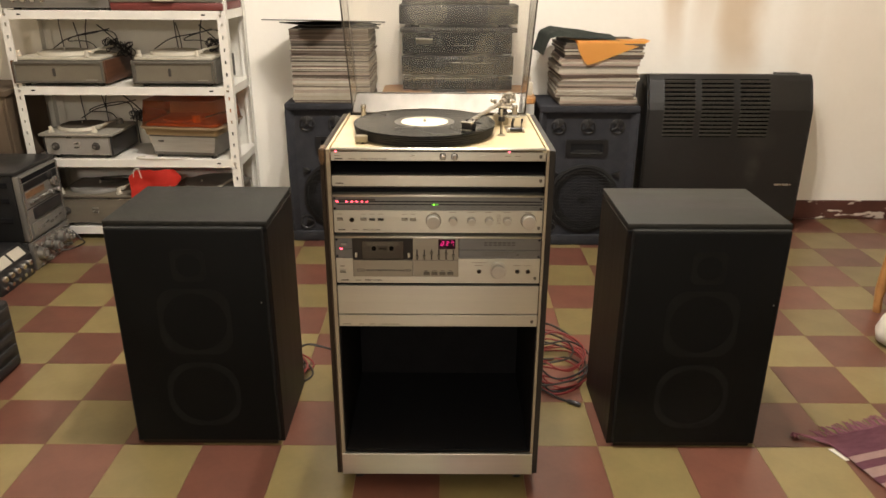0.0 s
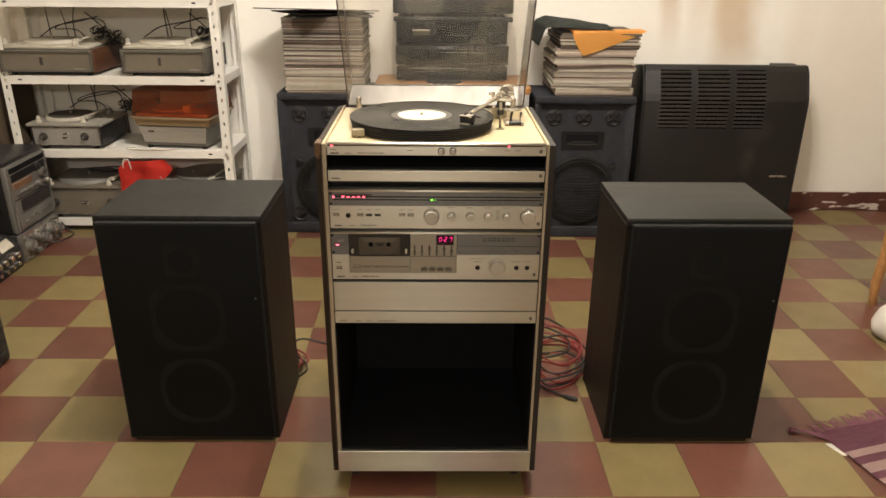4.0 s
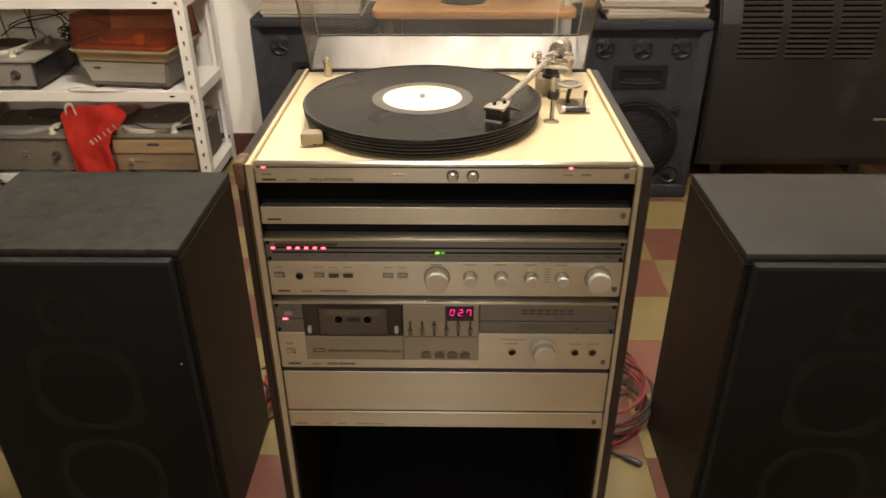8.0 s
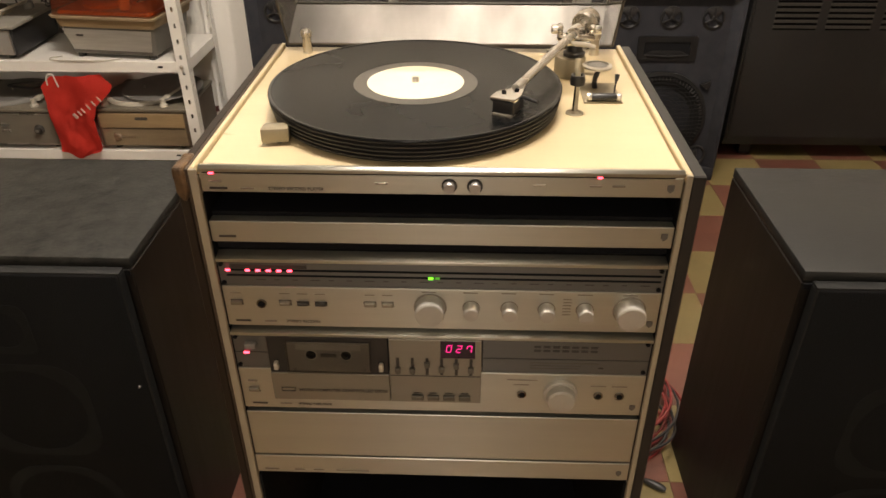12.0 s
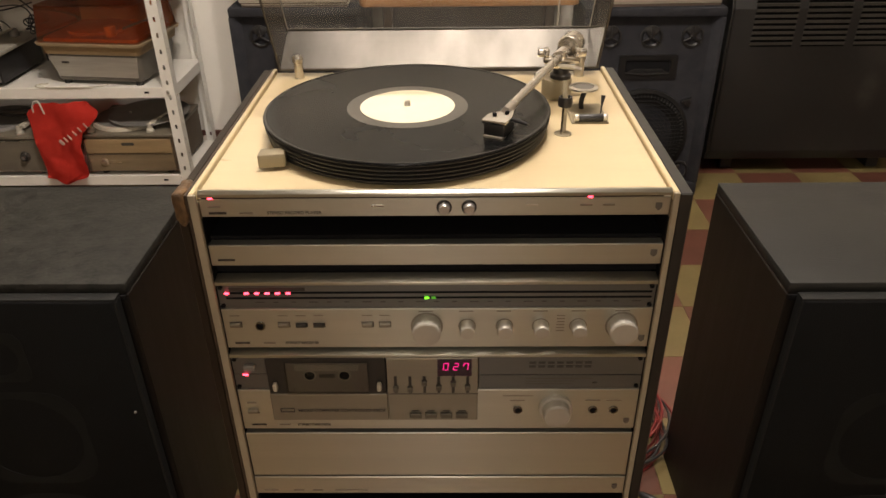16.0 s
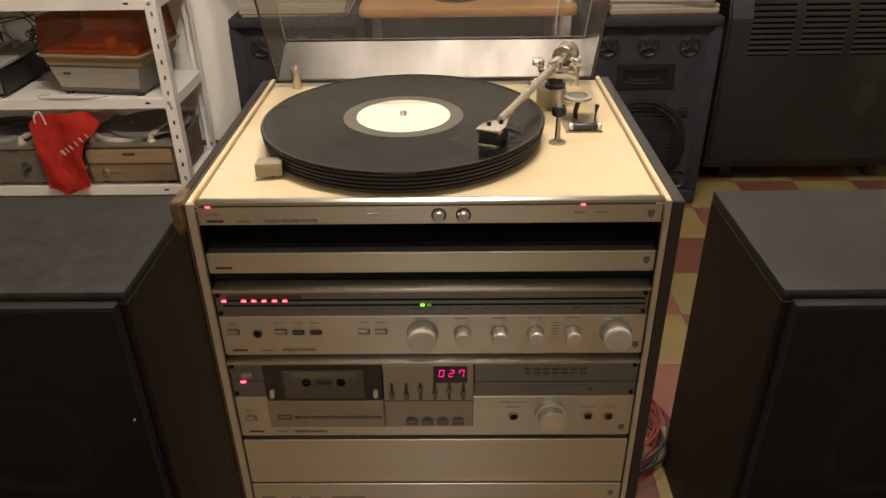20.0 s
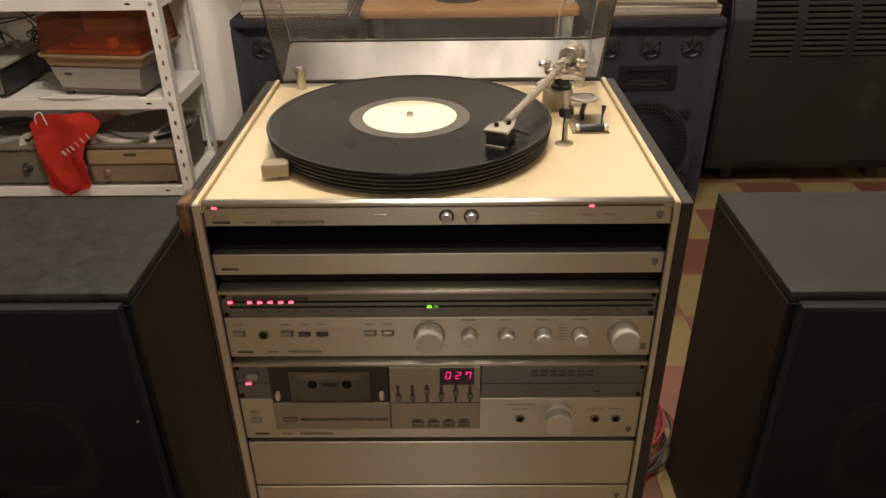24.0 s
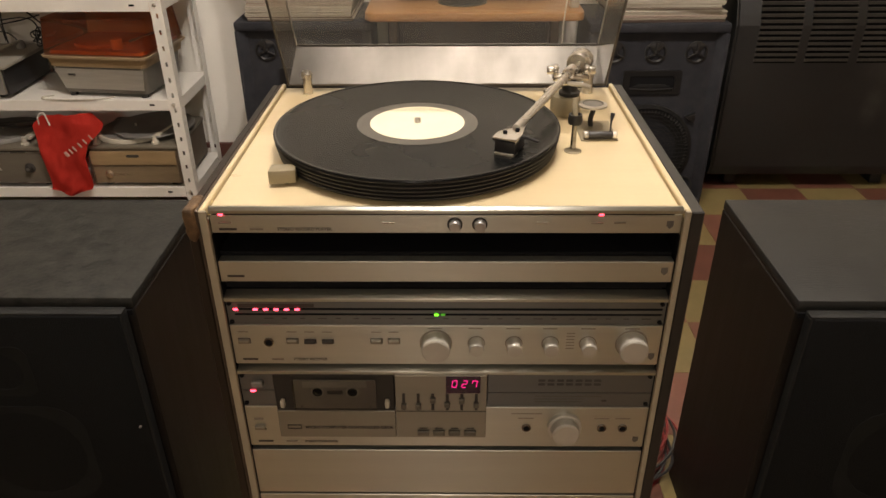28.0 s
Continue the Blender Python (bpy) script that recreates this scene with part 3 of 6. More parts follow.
# ---- loudspeakers beside the rack ----
def floor_speaker(cx, top, label, yf=1.632):
    hw, yb, h = 0.187, 1.910, 0.593
    s = thing("floor_speaker", (cx, (yf + yb) / 2, 0), label, "loudspeaker", "loudspeakers beside the rack")
    for x0, x1 in ((cx - hw, cx - hw + 0.016), (cx + hw - 0.016, cx + hw)):
        part("side_panel", bx(B(), x0, x1, yf + 0.004, yb, 0, h - 0.0165, 0.0015), SPK_S, s)
    part("top_panel", bx(B(), cx - hw, cx + hw, yf + 0.004, yb, h - 0.016, h, 0.0025, 2), top, s)
    part("bottom_panel", bx(B(), cx - hw + 0.0165, cx + hw - 0.0165, yf - 0.006, yb, 0, 0.013, 0.001), BROWNLAM, s)
    part("back_panel", bx(B(), cx - hw + 0.0165, cx + hw - 0.0165, yb - 0.014, yb - 0.001, 0.0165, h - 0.017), VOID, s)
    part("baffle", bx(B(), cx - hw + 0.0165, cx + hw - 0.0165, yf + 0.03, yf + 0.045, 0.0165, h - 0.017), VOID, s)
    part("front_strip", bx(B(), cx - hw + 0.002, cx + hw - 0.002, yf + 0.001, yf + 0.0035, h - 0.024, h - 0.0165), VOID, s)
    gx0, gx1, gt = cx - hw + 0.010, cx + hw - 0.008, h - 0.011
    g = part("grille", bx(B(), gx0 + 0.002, gx1 - 0.002, yf - 0.0165, yf + 0.0008, 0.016, gt - 0.002, 0.004, 3), CLOTH, s, "black cloth grille")
    gf = bx(B(), gx0, gx1, yf - 0.0150, yf + 0.0006, gt - 0.0035, gt, 0.0012, 2)
    for a, b_ in ((gx0, gx0 + 0.0035), (gx1 - 0.0035, gx1)):
        bx(gf, a, b_, yf - 0.0150, yf + 0.0006, 0.014, gt - 0.0036, 0.0010)
    part("grille_frame", gf, GRILLEF, g, "dark grey grille frame")
    for w, z, r in ((0.080, 0.492, 0.016), (0.172, 0.348, 0.048), (0.178, 0.150, 0.070)):
        o, i = rounded(w, w, r), rounded(w - 0.022, w - 0.022, (w - 0.022) * 0.49)
        part("driver_ring", frame_ring(B(), o, i, yf - 0.0169, yf - 0.0145, cx + 0.004, z), RING, g)
    part("grille_clip", cy(B(), (cx + 0.165, yf - 0.0175, 0.40), 0.0016, 0.003, "y", 10), GREYPL, g)
    return s


floor_speaker(-0.590, SPK_W, "black floor loudspeaker with a scuffed veneer top and cloth grille", 1.628)
floor_speaker(0.602, SPK, "black floor loudspeaker with a smooth grey-black top and cloth grille", 1.624)

# ---- the hi-fi rack ----
F = 1.458
XL, XR = -0.226, 0.2
FRONT["width"] = 0.988
rack = thing("hifi_rack", (-0.012, 1.64, 0), "upright hi-fi rack with dark sides and cream edges on castors", "hi-fi rack")
part("side_panel", bx(B(), -0.2468, -0.2378, F - 0.002, 1.826, 0.04, 0.801, 0.0012), BROWNLAM, rack)
part("worn_edge", bx(B(), -0.2376, -0.2343, F - 0.0015, 1.826, 0.041, 0.8018, 0.0008), WORN, rack, "worn brown inner edge")
part("side_panel", bx(B(), 0.2062, 0.2180, F - 0.002, 1.826, 0.04, 0.801, 0.0012), BLACKLAM, rack)
for x0, x1, s0, s1 in ((-0.2341, XL - 0.0005, -0.2341, -0.2290), (XR + 0.0005, 0.2060, XR + 0.0005, 0.2060)):
    eb = bx(B(), x0, x1, F - 0.0003, 1.826, 0.042, 0.7926)
    bx(eb, x0, x1, F - 0.003, F - 0.0003, 0.042, 0.8022, 0.0008)
    part("edge_board", eb, EDGE, rack, "cream edge band")
    part("edge_strip", bx(B(), s0, s1, F, 1.826, 0.7928, 0.8025, 0.0010), CREAM, rack, "cream raised edge strip")
tape = B()
bx(tape, -0.2485, -0.2365, F - 0.0040, F + 0.03, 0.776, 0.8035, 0.003, 2)
bmesh.ops.subdivide_edges(tape, edges=tape.edges[:], cuts=3, use_grid_fill=True)
for v in tape.verts:
    v.co += 0.0016 * noise.noise_vector(v.co * 60) + 0.0010 * noise.noise_vector(v.co * 210)
    if v.co.z < 0.785:
        v.co.z += 0.012 * noise.noise(Vector((v.co.x * 150, v.co.y * 80, 3.0)))
part("corner_patch", tape, CHIPPED, rack, "torn brown tape patch")
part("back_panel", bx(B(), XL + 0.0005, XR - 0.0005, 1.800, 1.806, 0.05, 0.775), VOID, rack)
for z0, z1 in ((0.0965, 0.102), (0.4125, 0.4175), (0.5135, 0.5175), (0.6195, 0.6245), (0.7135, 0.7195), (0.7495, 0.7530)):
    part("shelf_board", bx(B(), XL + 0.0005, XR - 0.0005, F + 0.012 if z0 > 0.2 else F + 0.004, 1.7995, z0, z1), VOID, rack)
part("plinth_panel", bx(B(), XL - 0.008, XR + 0.006, F - 0.0055, F + 0.003, 0.040, 0.0955, 0.001), ALU, rack, "brushed aluminium plinth panel")
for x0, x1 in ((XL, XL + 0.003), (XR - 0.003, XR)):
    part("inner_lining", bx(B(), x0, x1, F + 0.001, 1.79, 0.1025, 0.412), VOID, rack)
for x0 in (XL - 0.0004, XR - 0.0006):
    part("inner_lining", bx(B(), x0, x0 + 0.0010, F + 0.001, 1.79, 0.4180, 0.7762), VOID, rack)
for x in (-0.2, 0.175):
    for y in (1.50, 1.78):
        c = part("castor", cy(B(), (x, y, 0.019), 0.019, 0.018, "x", 18, bev=0.003), PLAST, rack)
        part("castor_stem", bx(B(), x - 0.013, x + 0.013, y - 0.011, y + 0.011, 0.026, 0.0398, 0.002), PLAST, c)


def screw(x, z, parent, y=F):
    part("screw", cy(B(), (x, y - 0.001, z), 0.0022, 0.002, "y", 10), VOID, parent)


def bar(name, x0, x1, z0, z1, material, parent, proud=0.0006, y=F, label=""):
    return part(name, bx(B(), x0, x1, y - proud, y + 0.001, z0, z1), material, parent, label)


def mark(x, z, parent, y=F):
    """Small shield-like badge outline, left plain."""
    part("badge", prism(B(), [(x - 0.003, z + 0.004), (x + 0.003, z + 0.004), (x + 0.003, z - 0.001), (x, z - 0.004), (x - 0.003, z - 0.001)], "y", y - 0.0006, y + 0.0005), INK_M, parent)


def knob(x, z, r, depth, parent, name="knob", y=F):
    r, depth = r * 0.94, depth * 0.75
    k = part(name, lathe(B(), [(r * 1.0, 0), (r * 1.0, 0.003), (r * 0.97, depth - 0.001), (r * 0.9, depth), (0, depth)], (x, y, z), "y", 32), KNOBM, parent)
    # flat grey ring painted for the shading round the knob's foot
    part("knob_foot_shade", lathe(B(), [(r * 1.13, 0), (r * 1.13, 0.0005), (r * 1.0, 0.0005)], (x, y, z), "y", 32), INK_L, k)
    part("knob_face", cy(B(), (x, y - depth - 0.0002, z), r * 0.84, 0.0006, "y", 28), KNOBM, k)
    return k


# slim unit under the open slot
slim = thing("slim_component", (-0.013, 1.55, 0.7195), "slim hi-fi component with a plain brushed aluminium front", "hi-fi component", "components in the rack")
part("body", bx(B(), XL + 0.004, XR - 0.004, F + 0.0125, 1.75, 0.7200, 0.7475, 0.001), PLAST, slim)
part("front_panel", bx(B(), XL + 0.0008, XR - 0.0008, F, F + 0.012, 0.7270, 0.7490, 0.0008), ALU, slim)
bar("maker_print", XL + 0.008, XL + 0.024, 0.7325, 0.7345, INK, slim)
mark(0.191, 0.739, slim)

# receiver
rec = thing("receiver", (-0.013, 1.55, 0.6245), "silver stereo receiver with lit red level lamps", "receiver", "components in the rack")
part("body", bx(B(), XL + 0.004, XR - 0.004, F + 0.0105, 1.76, 0.6248, 0.7120, 0.001), PLAST, rec)
part("front_panel", bx(B(), XL + 0.0008, XR - 0.0008, F, F + 0.010, 0.6300, 0.6772, 0.0006), ALU, rec)
part("top_ledge", prism(B(), [(F - 0.003, 0.7065), (F - 0.003, 0.7100), (F + 0.010, 0.7130), (F + 0.010, 0.7065)], "x", XL + 0.0008, XR - 0.0008, 0.0006), ALU, rec)
dial = part("dial_panel", bx(B(), XL + 0.0008, XR - 0.0008, F + 0.0015, F + 0.010, 0.6776, 0.7062), ALU_D, rec, "dark grey tuning dial panel")
bar("dial_line", XL + 0.008, XR - 0.004, 0.6945, 0.6965, VOID, dial, y=F + 0.0015)
bar("dial_line", XL + 0.008, XR - 0.004, 0.6885, 0.6903, VOID, dial, y=F + 0.0015)
bar("dial_window", XL + 0.012, -0.14, 0.6975, 0.7012, INK, dial, y=F + 0.0015)
for k in range(22):
    bar("dial_scale", -0.19 + 0.0175 * k, -0.19 + 0.0175 * k + (0.005 if k % 3 else 0.009), 0.6842, 0.6850, METERSEG, dial, 0.0004, F + 0.0015)
for x in (-0.2165, -0.1972, -0.1872, -0.1770, -0.1668, -0.1566):
    part("level_lamp", bx(B(), x - 0.0024, x + 0.0024, F - 0.0006, F + 0.0012, 0.6944, 0.6966, 0.0006), LED_R, dial, "lit red lamp")
part("tuning_lamp", bx(B(), -0.0240, -0.0195, F - 0.0006, F + 0.0012, 0.6884, 0.6908, 0.0006), LED_G, dial, "lit green lamp")
part("tuning_lamp", bx(B(), -0.0175, -0.0130, F - 0.0004, F + 0.0012, 0.6884, 0.6910, 0.0006), glow("dim_green_lamp", (0.10, 0.55, 0.04), 0.5), dial, "dim green lamp")
for x in (XL + 0.004, XR - 0.005):
    screw(x, 0.7022, rec, F + 0.0015)
    screw(x, 0.6810, rec, F + 0.0015)
for x, r, d in ((-0.0225, 0.0152, 0.020), (0.0175, 0.0082, 0.017), (0.0545, 0.0082, 0.017), (0.0905, 0.0082, 0.017), (0.1275, 0.0082, 0.017), (0.1705, 0.0152, 0.020)):
    knob(x, 0.6565, r, d, rec)
    bar("knob_print", x - 0.008, x + 0.006, 0.6735, 0.6747, INK_L, rec, 0.0004)
for x, w in ((-0.2127, 0.011), (-0.1648, 0.011), (-0.1472, 0.011), (-0.1297, 0.011), (-0.0813, 0.011), (-0.0640, 0.011)):
    h = 0.0045 if x not in (-0.1472, -0.1297) else 0.0032
    part("push_button", bx(B(), x - w / 2, x + w / 2, F - 0.004, F + 0.001, 0.657, 0.657 + h, 0.0007), BRONZE if h > 0.004 else INK, rec)
    # flat dark bar, deepest below the button, painted as its shadow
    bar("button_surround_shade", x - w / 2 - 0.0006, x + w / 2 + 0.0006, 0.6556, 0.6570 + h + 0.0005, INK, rec, 0.0003)
    bar("button_print", x - 0.005, x + 0.005, 0.6690, 0.6700, INK_L, rec, 0.0004)
part("jack_socket", lathe(B(), [(0.0050, 0), (0.0050, 0.0016), (0.0038, 0.0016), (0.0034, 0.0004), (0, 0.0004)], (-0.1885, F, 0.6575), "y", 20), DARKCHR, rec)
part("socket_hole", cy(B(), (-0.1885, F - 0.0010, 0.6575), 0.0034, 0.0012, "y", 16), VOID, rec)
for k in range(6):
    bar("selector_print", 0.1060, 0.1140, 0.6500 + 0.0036 * k, 0.6510 + 0.0036 * k, INK_L, rec, 0.0004)
bar("maker_print", XL + 0.009, XL + 0.024, 0.6352, 0.6372, INK, rec)
bar("model_print", XL + 0.038, XL + 0.050, 0.6352, 0.6368, INK_L, rec)
words("STEREO RECEIVER", -0.1660, F - 0.0005, 0.6350, 0.0042, INK_M, rec)
mark(0.192, 0.6405, rec)

# cassette deck
KEYM = surf("dark_champagne_key", (0.155, 0.142, 0.118), (0.125, 0.115, 0.095), 30, 0.45, 0.5)
BAYM = surf("dark_bay_plastic", (0.026, 0.024, 0.022), (0.018, 0.017, 0.016), 20, 0.4, 0, 0, 120, 0.4)
deck = thing("cassette_deck", (-0.013, 1.55, 0.5175), "silver stereo cassette deck with a lit counter", "cassette deck", "components in the rack")
part("body", bx(B(), XL + 0.004, XR - 0.004, F + 0.0105, 1.76, 0.5178, 0.6190, 0.001), PLAST, deck)
part("front_panel", bx(B(), XL + 0.0008, XR - 0.0008, F, F + 0.010, 0.5190, 0.5738, 0.0006), ALU, deck)
part("top_ledge", prism(B(), [(F - 0.003, 0.6190), (F - 0.003, 0.6225), (F + 0.010, 0.6260), (F + 0.010, 0.6190)], "x", XL + 0.0008, XR - 0.0008, 0.0006), ALU, deck)
part("meter_panel", bx(B(), 0.0305, XR - 0.0008, F + 0.0015, F + 0.010, 0.5930, 0.6185), ALU_D, deck)
part("print_panel", bx(B(), 0.0305, XR - 0.0008, F + 0.0015, F + 0.010, 0.5742, 0.5920), ALU_D, deck)
part("power_panel", bx(B(), XL + 0.0008, -0.1905, F + 0.0015, F + 0.010, 0.5950, 0.6185), ALU_D, deck)
part("power_panel", bx(B(), XL + 0.0008, -0.1905, F + 0.0015, F + 0.010, 0.5742, 0.5940), ALU_D, deck)
for k in range(7):
    for z in (0.6022, 0.6072):
        bar("meter_segment", 0.0820 + 0.0095 * k, 0.0890 + 0.0095 * k, z, z + 0.0026, METERSEG, deck, 0.0004, F + 0.0015)
for z, w in ((0.5872, 0.07), (0.5835, 0.052), (0.5800, 0.05)):
    bar("print_line", 0.0790, 0.0790 + w, z, z + 0.0010, INK_M, deck, 0.0004, F + 0.0015)
bar("print_line", 0.1490, 0.1540, 0.5812, 0.5830, INK, deck, 0.0004, F + 0.0015)
part("power_switch", bx(B(), -0.2130, -0.2010, F - 0.004, F + 0.002, 0.6020, 0.6085, 0.001), GREYPL, deck)
part("power_lamp", bx(B(), -0.2160, -0.2100, F - 0.0006, F + 0.0012, 0.5934, 0.5955, 0.0006), LED_R, deck, "lit red lamp")
bay = part("cassette_bay", bx(B(), -0.1900, -0.0660, F - 0.003, F + 0.010, 0.5722, 0.6188, 0.0008), BAYM, deck, "dark cassette bay")
part("cassette", bx(B(), -0.1690, -0.0850, F - 0.0045, F - 0.0028, 0.5752, 0.6125, 0.0005), CASSETTE, bay, "grey cassette behind the window")
for x in (-0.1450, -0.1090):
    part("tape_hub", lathe(B(), [(0.0052, 0.0), (0.0052, 0.0008), (0.0032, 0.0008), (0.0028, 0.0002), (0, 0.0002)], (x, F - 0.0046, 0.5975), "y", 20), VOID, bay)
part("cassette_label", bx(B(), -0.1600, -0.0940, F - 0.0048, F - 0.0044, 0.6035, 0.6110), CASSLABEL, bay)
for x in (-0.1450, -0.1090):
    part("hub_rim", lathe(B(), [(0.0068, 0), (0.0068, 0.0004), (0.0053, 0.0004), (0.0053, 0)], (x, F - 0.0046, 0.5975), "y", 24), CASSLABEL, bay)
for x in (-0.1630, -0.0910):
    part("cassette_screw", cy(B(), (x, F - 0.0047, 0.5785), 0.0012, 0.0006, "y", 10), INK, bay)
bar("tape_window", -0.1350, -0.1190, 0.5950, 0.5995, INK, bay, 0.0053)
part("bay_window", bx(B(), -0.1700, -0.0840, F - 0.0075, F - 0.0066, 0.5740, 0.6150), TAPEWIN, bay, "smoked window")
for x in (-0.1820, -0.0735):
    part("bay_catch", bx(B(), x - 0.0024, x + 0.0024, F - 0.0095, F - 0.0028, 0.5790, 0.5885, 0.0018, 2), IVORY, bay, "pale catch")
low = part("bay_flap", bx(B(), -0.1900, -0.0660, F - 0.004, F + 0.002, 0.5350, 0.5716, 0.0006), BRONZE, deck, "champagne flap")
part("logo_frame", frame_ring(B(), rounded(0.015, 0.0055, 0.0006, 2), rounded(0.0135, 0.004, 0.0005, 2), F - 0.0046, F - 0.0038, -0.1735, 0.5498), INK, low)
words("MICRO COMPUTER CONTROLLED DECK", -0.1620, F - 0.0046, 0.5478, 0.0050, INK, low)
pan = part("counter_panel", bx(B(), -0.0652, 0.0292, F - 0.004, F + 0.002, 0.5350, 0.6188, 0.0006), BRONZE, deck, "champagne counter panel")
bar("panel_seam", -0.0652, 0.0292, 0.5716, 0.5722, INK, pan, 0.0044)
win = part("counter_window", bx(B(), -0.0127, 0.0225, F - 0.0052, F - 0.003, 0.5965, 0.6180, 0.0004), surf("dark_red_window", (0.030, 0.004, 0.017), None, 20, 0.25), pan, "dark counter window")
SEG = {"0": "abcdef", "2": "abged", "7": "abcf"}
for d, x in zip("027", (-0.0040, 0.0062, 0.0165)):
    digit = B()
    z = 0.6095
    for s in SEG[d]:
        if s in "agd":
            dz = {"a": 0.0042, "g": 0, "d": -0.0042}[s]
            prism(digit, [(x - 0.0019 + dz * 0.12, z + dz), (x + 0.0019 + dz * 0.12, z + dz), (x + 0.0016 + dz * 0.12, z + dz - 0.0006), (x - 0.0016 + dz * 0.12, z + dz - 0.0006)], "y", F - 0.0056, F - 0.005)
        else:
            sx, z0 = {"f": (-1, 0.0002), "b": (1, 0.0002), "e": (-1, -0.0042), "c": (1, -0.0042)}[s]
            a, b_ = x + sx * 0.0023 + z0 * 0.12, x + sx * 0.0023 + (z0 + 0.0036) * 0.12
            prism(digit, [(a - 0.00035, z + z0), (a + 0.00035, z + z0), (b_ + 0.00035, z + z0 + 0.0036), (b_ - 0.00035, z + z0 + 0.0036)], "y", F - 0.0056, F - 0.005)
    part("digit", digit, DIGIT, win, "lit magenta digit " + d)
for k, lift in enumerate((0.002, 0.002, 0.010, 0.004, 0.009, 0.004)):
    x = -0.0565 + 0.0150 * k
    bar("slider_slot", x - 0.0015, x + 0.0015, 0.5735, 0.5955, INK, pan, 0.0044)
    part("slider", bx(B(), x - 0.0028, x + 0.0028, F - 0.0085, F - 0.004, 0.5755 + lift, 0.5815 + lift, 0.0007), KEYM, pan)
for k in range(4):
    x = -0.0370 + 0.0165 * k
    part("transport_key", bx(B(), x - 0.0062, x + 0.0062, F - 0.0075, F - 0.004, 0.5400, 0.5465, 0.0008), KEYM, pan)
    bar("key_print", x - 0.004, x + 0.004, 0.5480, 0.5490, INK, pan, 0.0044)
part("push_button", bx(B(), -0.2170, -0.2060, F - 0.004, F + 0.001, 0.5440, 0.5485, 0.0007), BRONZE, deck)
# dark bar painted as the shadow under this button
bar("button_shade", -0.2175, -0.2055, 0.5420, 0.5436, INK, deck, 0.0007)
bar("button_print", -0.2170, -0.2070, 0.5555, 0.5580, INK_L, deck, 0.0004)
for x in (0.0725, 0.1525, 0.1745):
    part("jack_socket", lathe(B(), [(0.0050, 0), (0.0050, 0.0014), (0.0042, 0.0018), (0.0034, 0.0018), (0.0030, 0.0005), (0, 0.0005)], (x, F, 0.5462), "y", 20), DARKCHR, deck)
    part("socket_hole", cy(B(), (x, F - 0.0010, 0.5462), 0.0030, 0.0012, "y", 16), VOID, deck)
    bar("socket_print", x - 0.009, x + 0.007, 0.5585, 0.5597, INK_L, deck, 0.0004)
bar("socket_print", 0.0560, 0.0880, 0.5650, 0.5660, INK_L, deck, 0.0004)
knob(0.1125, 0.5490, 0.0158, 0.020, deck)
part("knob_collar", lathe(B(), [(0.0178, 0), (0.0178, 0.0045), (0.0168, 0.0055), (0.0150, 0.0055)], (0.1125, F, 0.5490), "y", 32), KNOBM, deck)
bar("maker_print", XL + 0.010, XL + 0.026, 0.5245, 0.5265, INK, deck)
bar("model_print", XL + 0.040, XL + 0.052, 0.5245, 0.5261, INK_L, deck)
words("STEREO TAPE DECK", -0.1660, F - 0.0005, 0.5242, 0.0040, INK, deck)
mark(0.190, 0.530, deck)
for x, z in ((XL + 0.004, 0.6145), (XL + 0.004, 0.5785), (XR - 0.005, 0.6145), (XR - 0.005, 0.5785)):
    screw(x, z, deck, F + 0.0015)

# amplifier with a blank panel above its control strip
amp = thing("amplifier", (-0.013, 1.55, 0.4175), "hi-fi amplifier with a large plain brushed aluminium front", "amplifier", "components in the rack")
part("body", bx(B(), XL + 0.004, XR - 0.004, F + 0.0105, 1.77, 0.4178, 0.5120, 0.001), PLAST, amp)
part("front_panel", bx(B(), XL + 0.0008, XR - 0.0008, F, F + 0.010, 0.4475, 0.5125, 0.0006), ALU, amp)
part("control_strip", bx(B(), XL + 0.0008, XR - 0.0008, F - 0.001, F + 0.010, 0.4190, 0.4455, 0.0006), ALU, amp)
bar("maker_print", XL + 0.010, XL + 0.026, 0.4235, 0.4253, INK_L, amp, 0.0016)
bar("model_print", XL + 0.044, XL + 0.056, 0.4235, 0.4250, INK_L, amp, 0.0016)
bar("model_print", XL + 0.066, XL + 0.078, 0.4235, 0.4250, INK_L, amp, 0.0016)
bar("model_print", XL + 0.092, XL + 0.130, 0.4235, 0.4250, INK_L, amp, 0.0016)
mark(0.188, 0.4300, amp, F - 0.001)

# ---- turntable on top ----
KNOBW = surf("bright_knob_cap", (0.62, 0.61, 0.60), (0.50, 0.49, 0.48), 30, 0.3, 0.8)
tt = thing("turntable", (-0.013, 1.64, 0.7535), "cream-topped turntable with an open smoked lid, playing a record", "turntable")
part("plinth", bx(B(), XL + 0.001, XR - 0.001, F + 0.0125, 1.822, 0.7765, 0.7930, 0.001), PLAST, tt)
part("under_tray", bx(B(), XL + 0.03, XR - 0.03, F + 0.10, 1.79, 0.7535, 0.7763, 0.002), VOID, tt)
part("top_plate", bx(B(), -0.2286, 0.2000, F + 0.004, 1.822, 0.7932, 0.7985, 0.0012), CREAM, tt, "cream top plate")
fas = part("fascia", bx(B(), XL + 0.0008, XR - 0.0008, F, F + 0.0035, 0.7790, 0.7970, 0.0006), ALU, tt, "brushed aluminium fascia")
part("fascia_ledge", prism(B(), [(F - 0.002, 0.7992), (F - 0.002, 0.8026), (F + 0.001, 0.8047), (F + 0.0038, 0.8047), (F + 0.0038, 0.7992)], "x", XL + 0.0006, XR - 0.0006, 0.0005), ALU, tt)
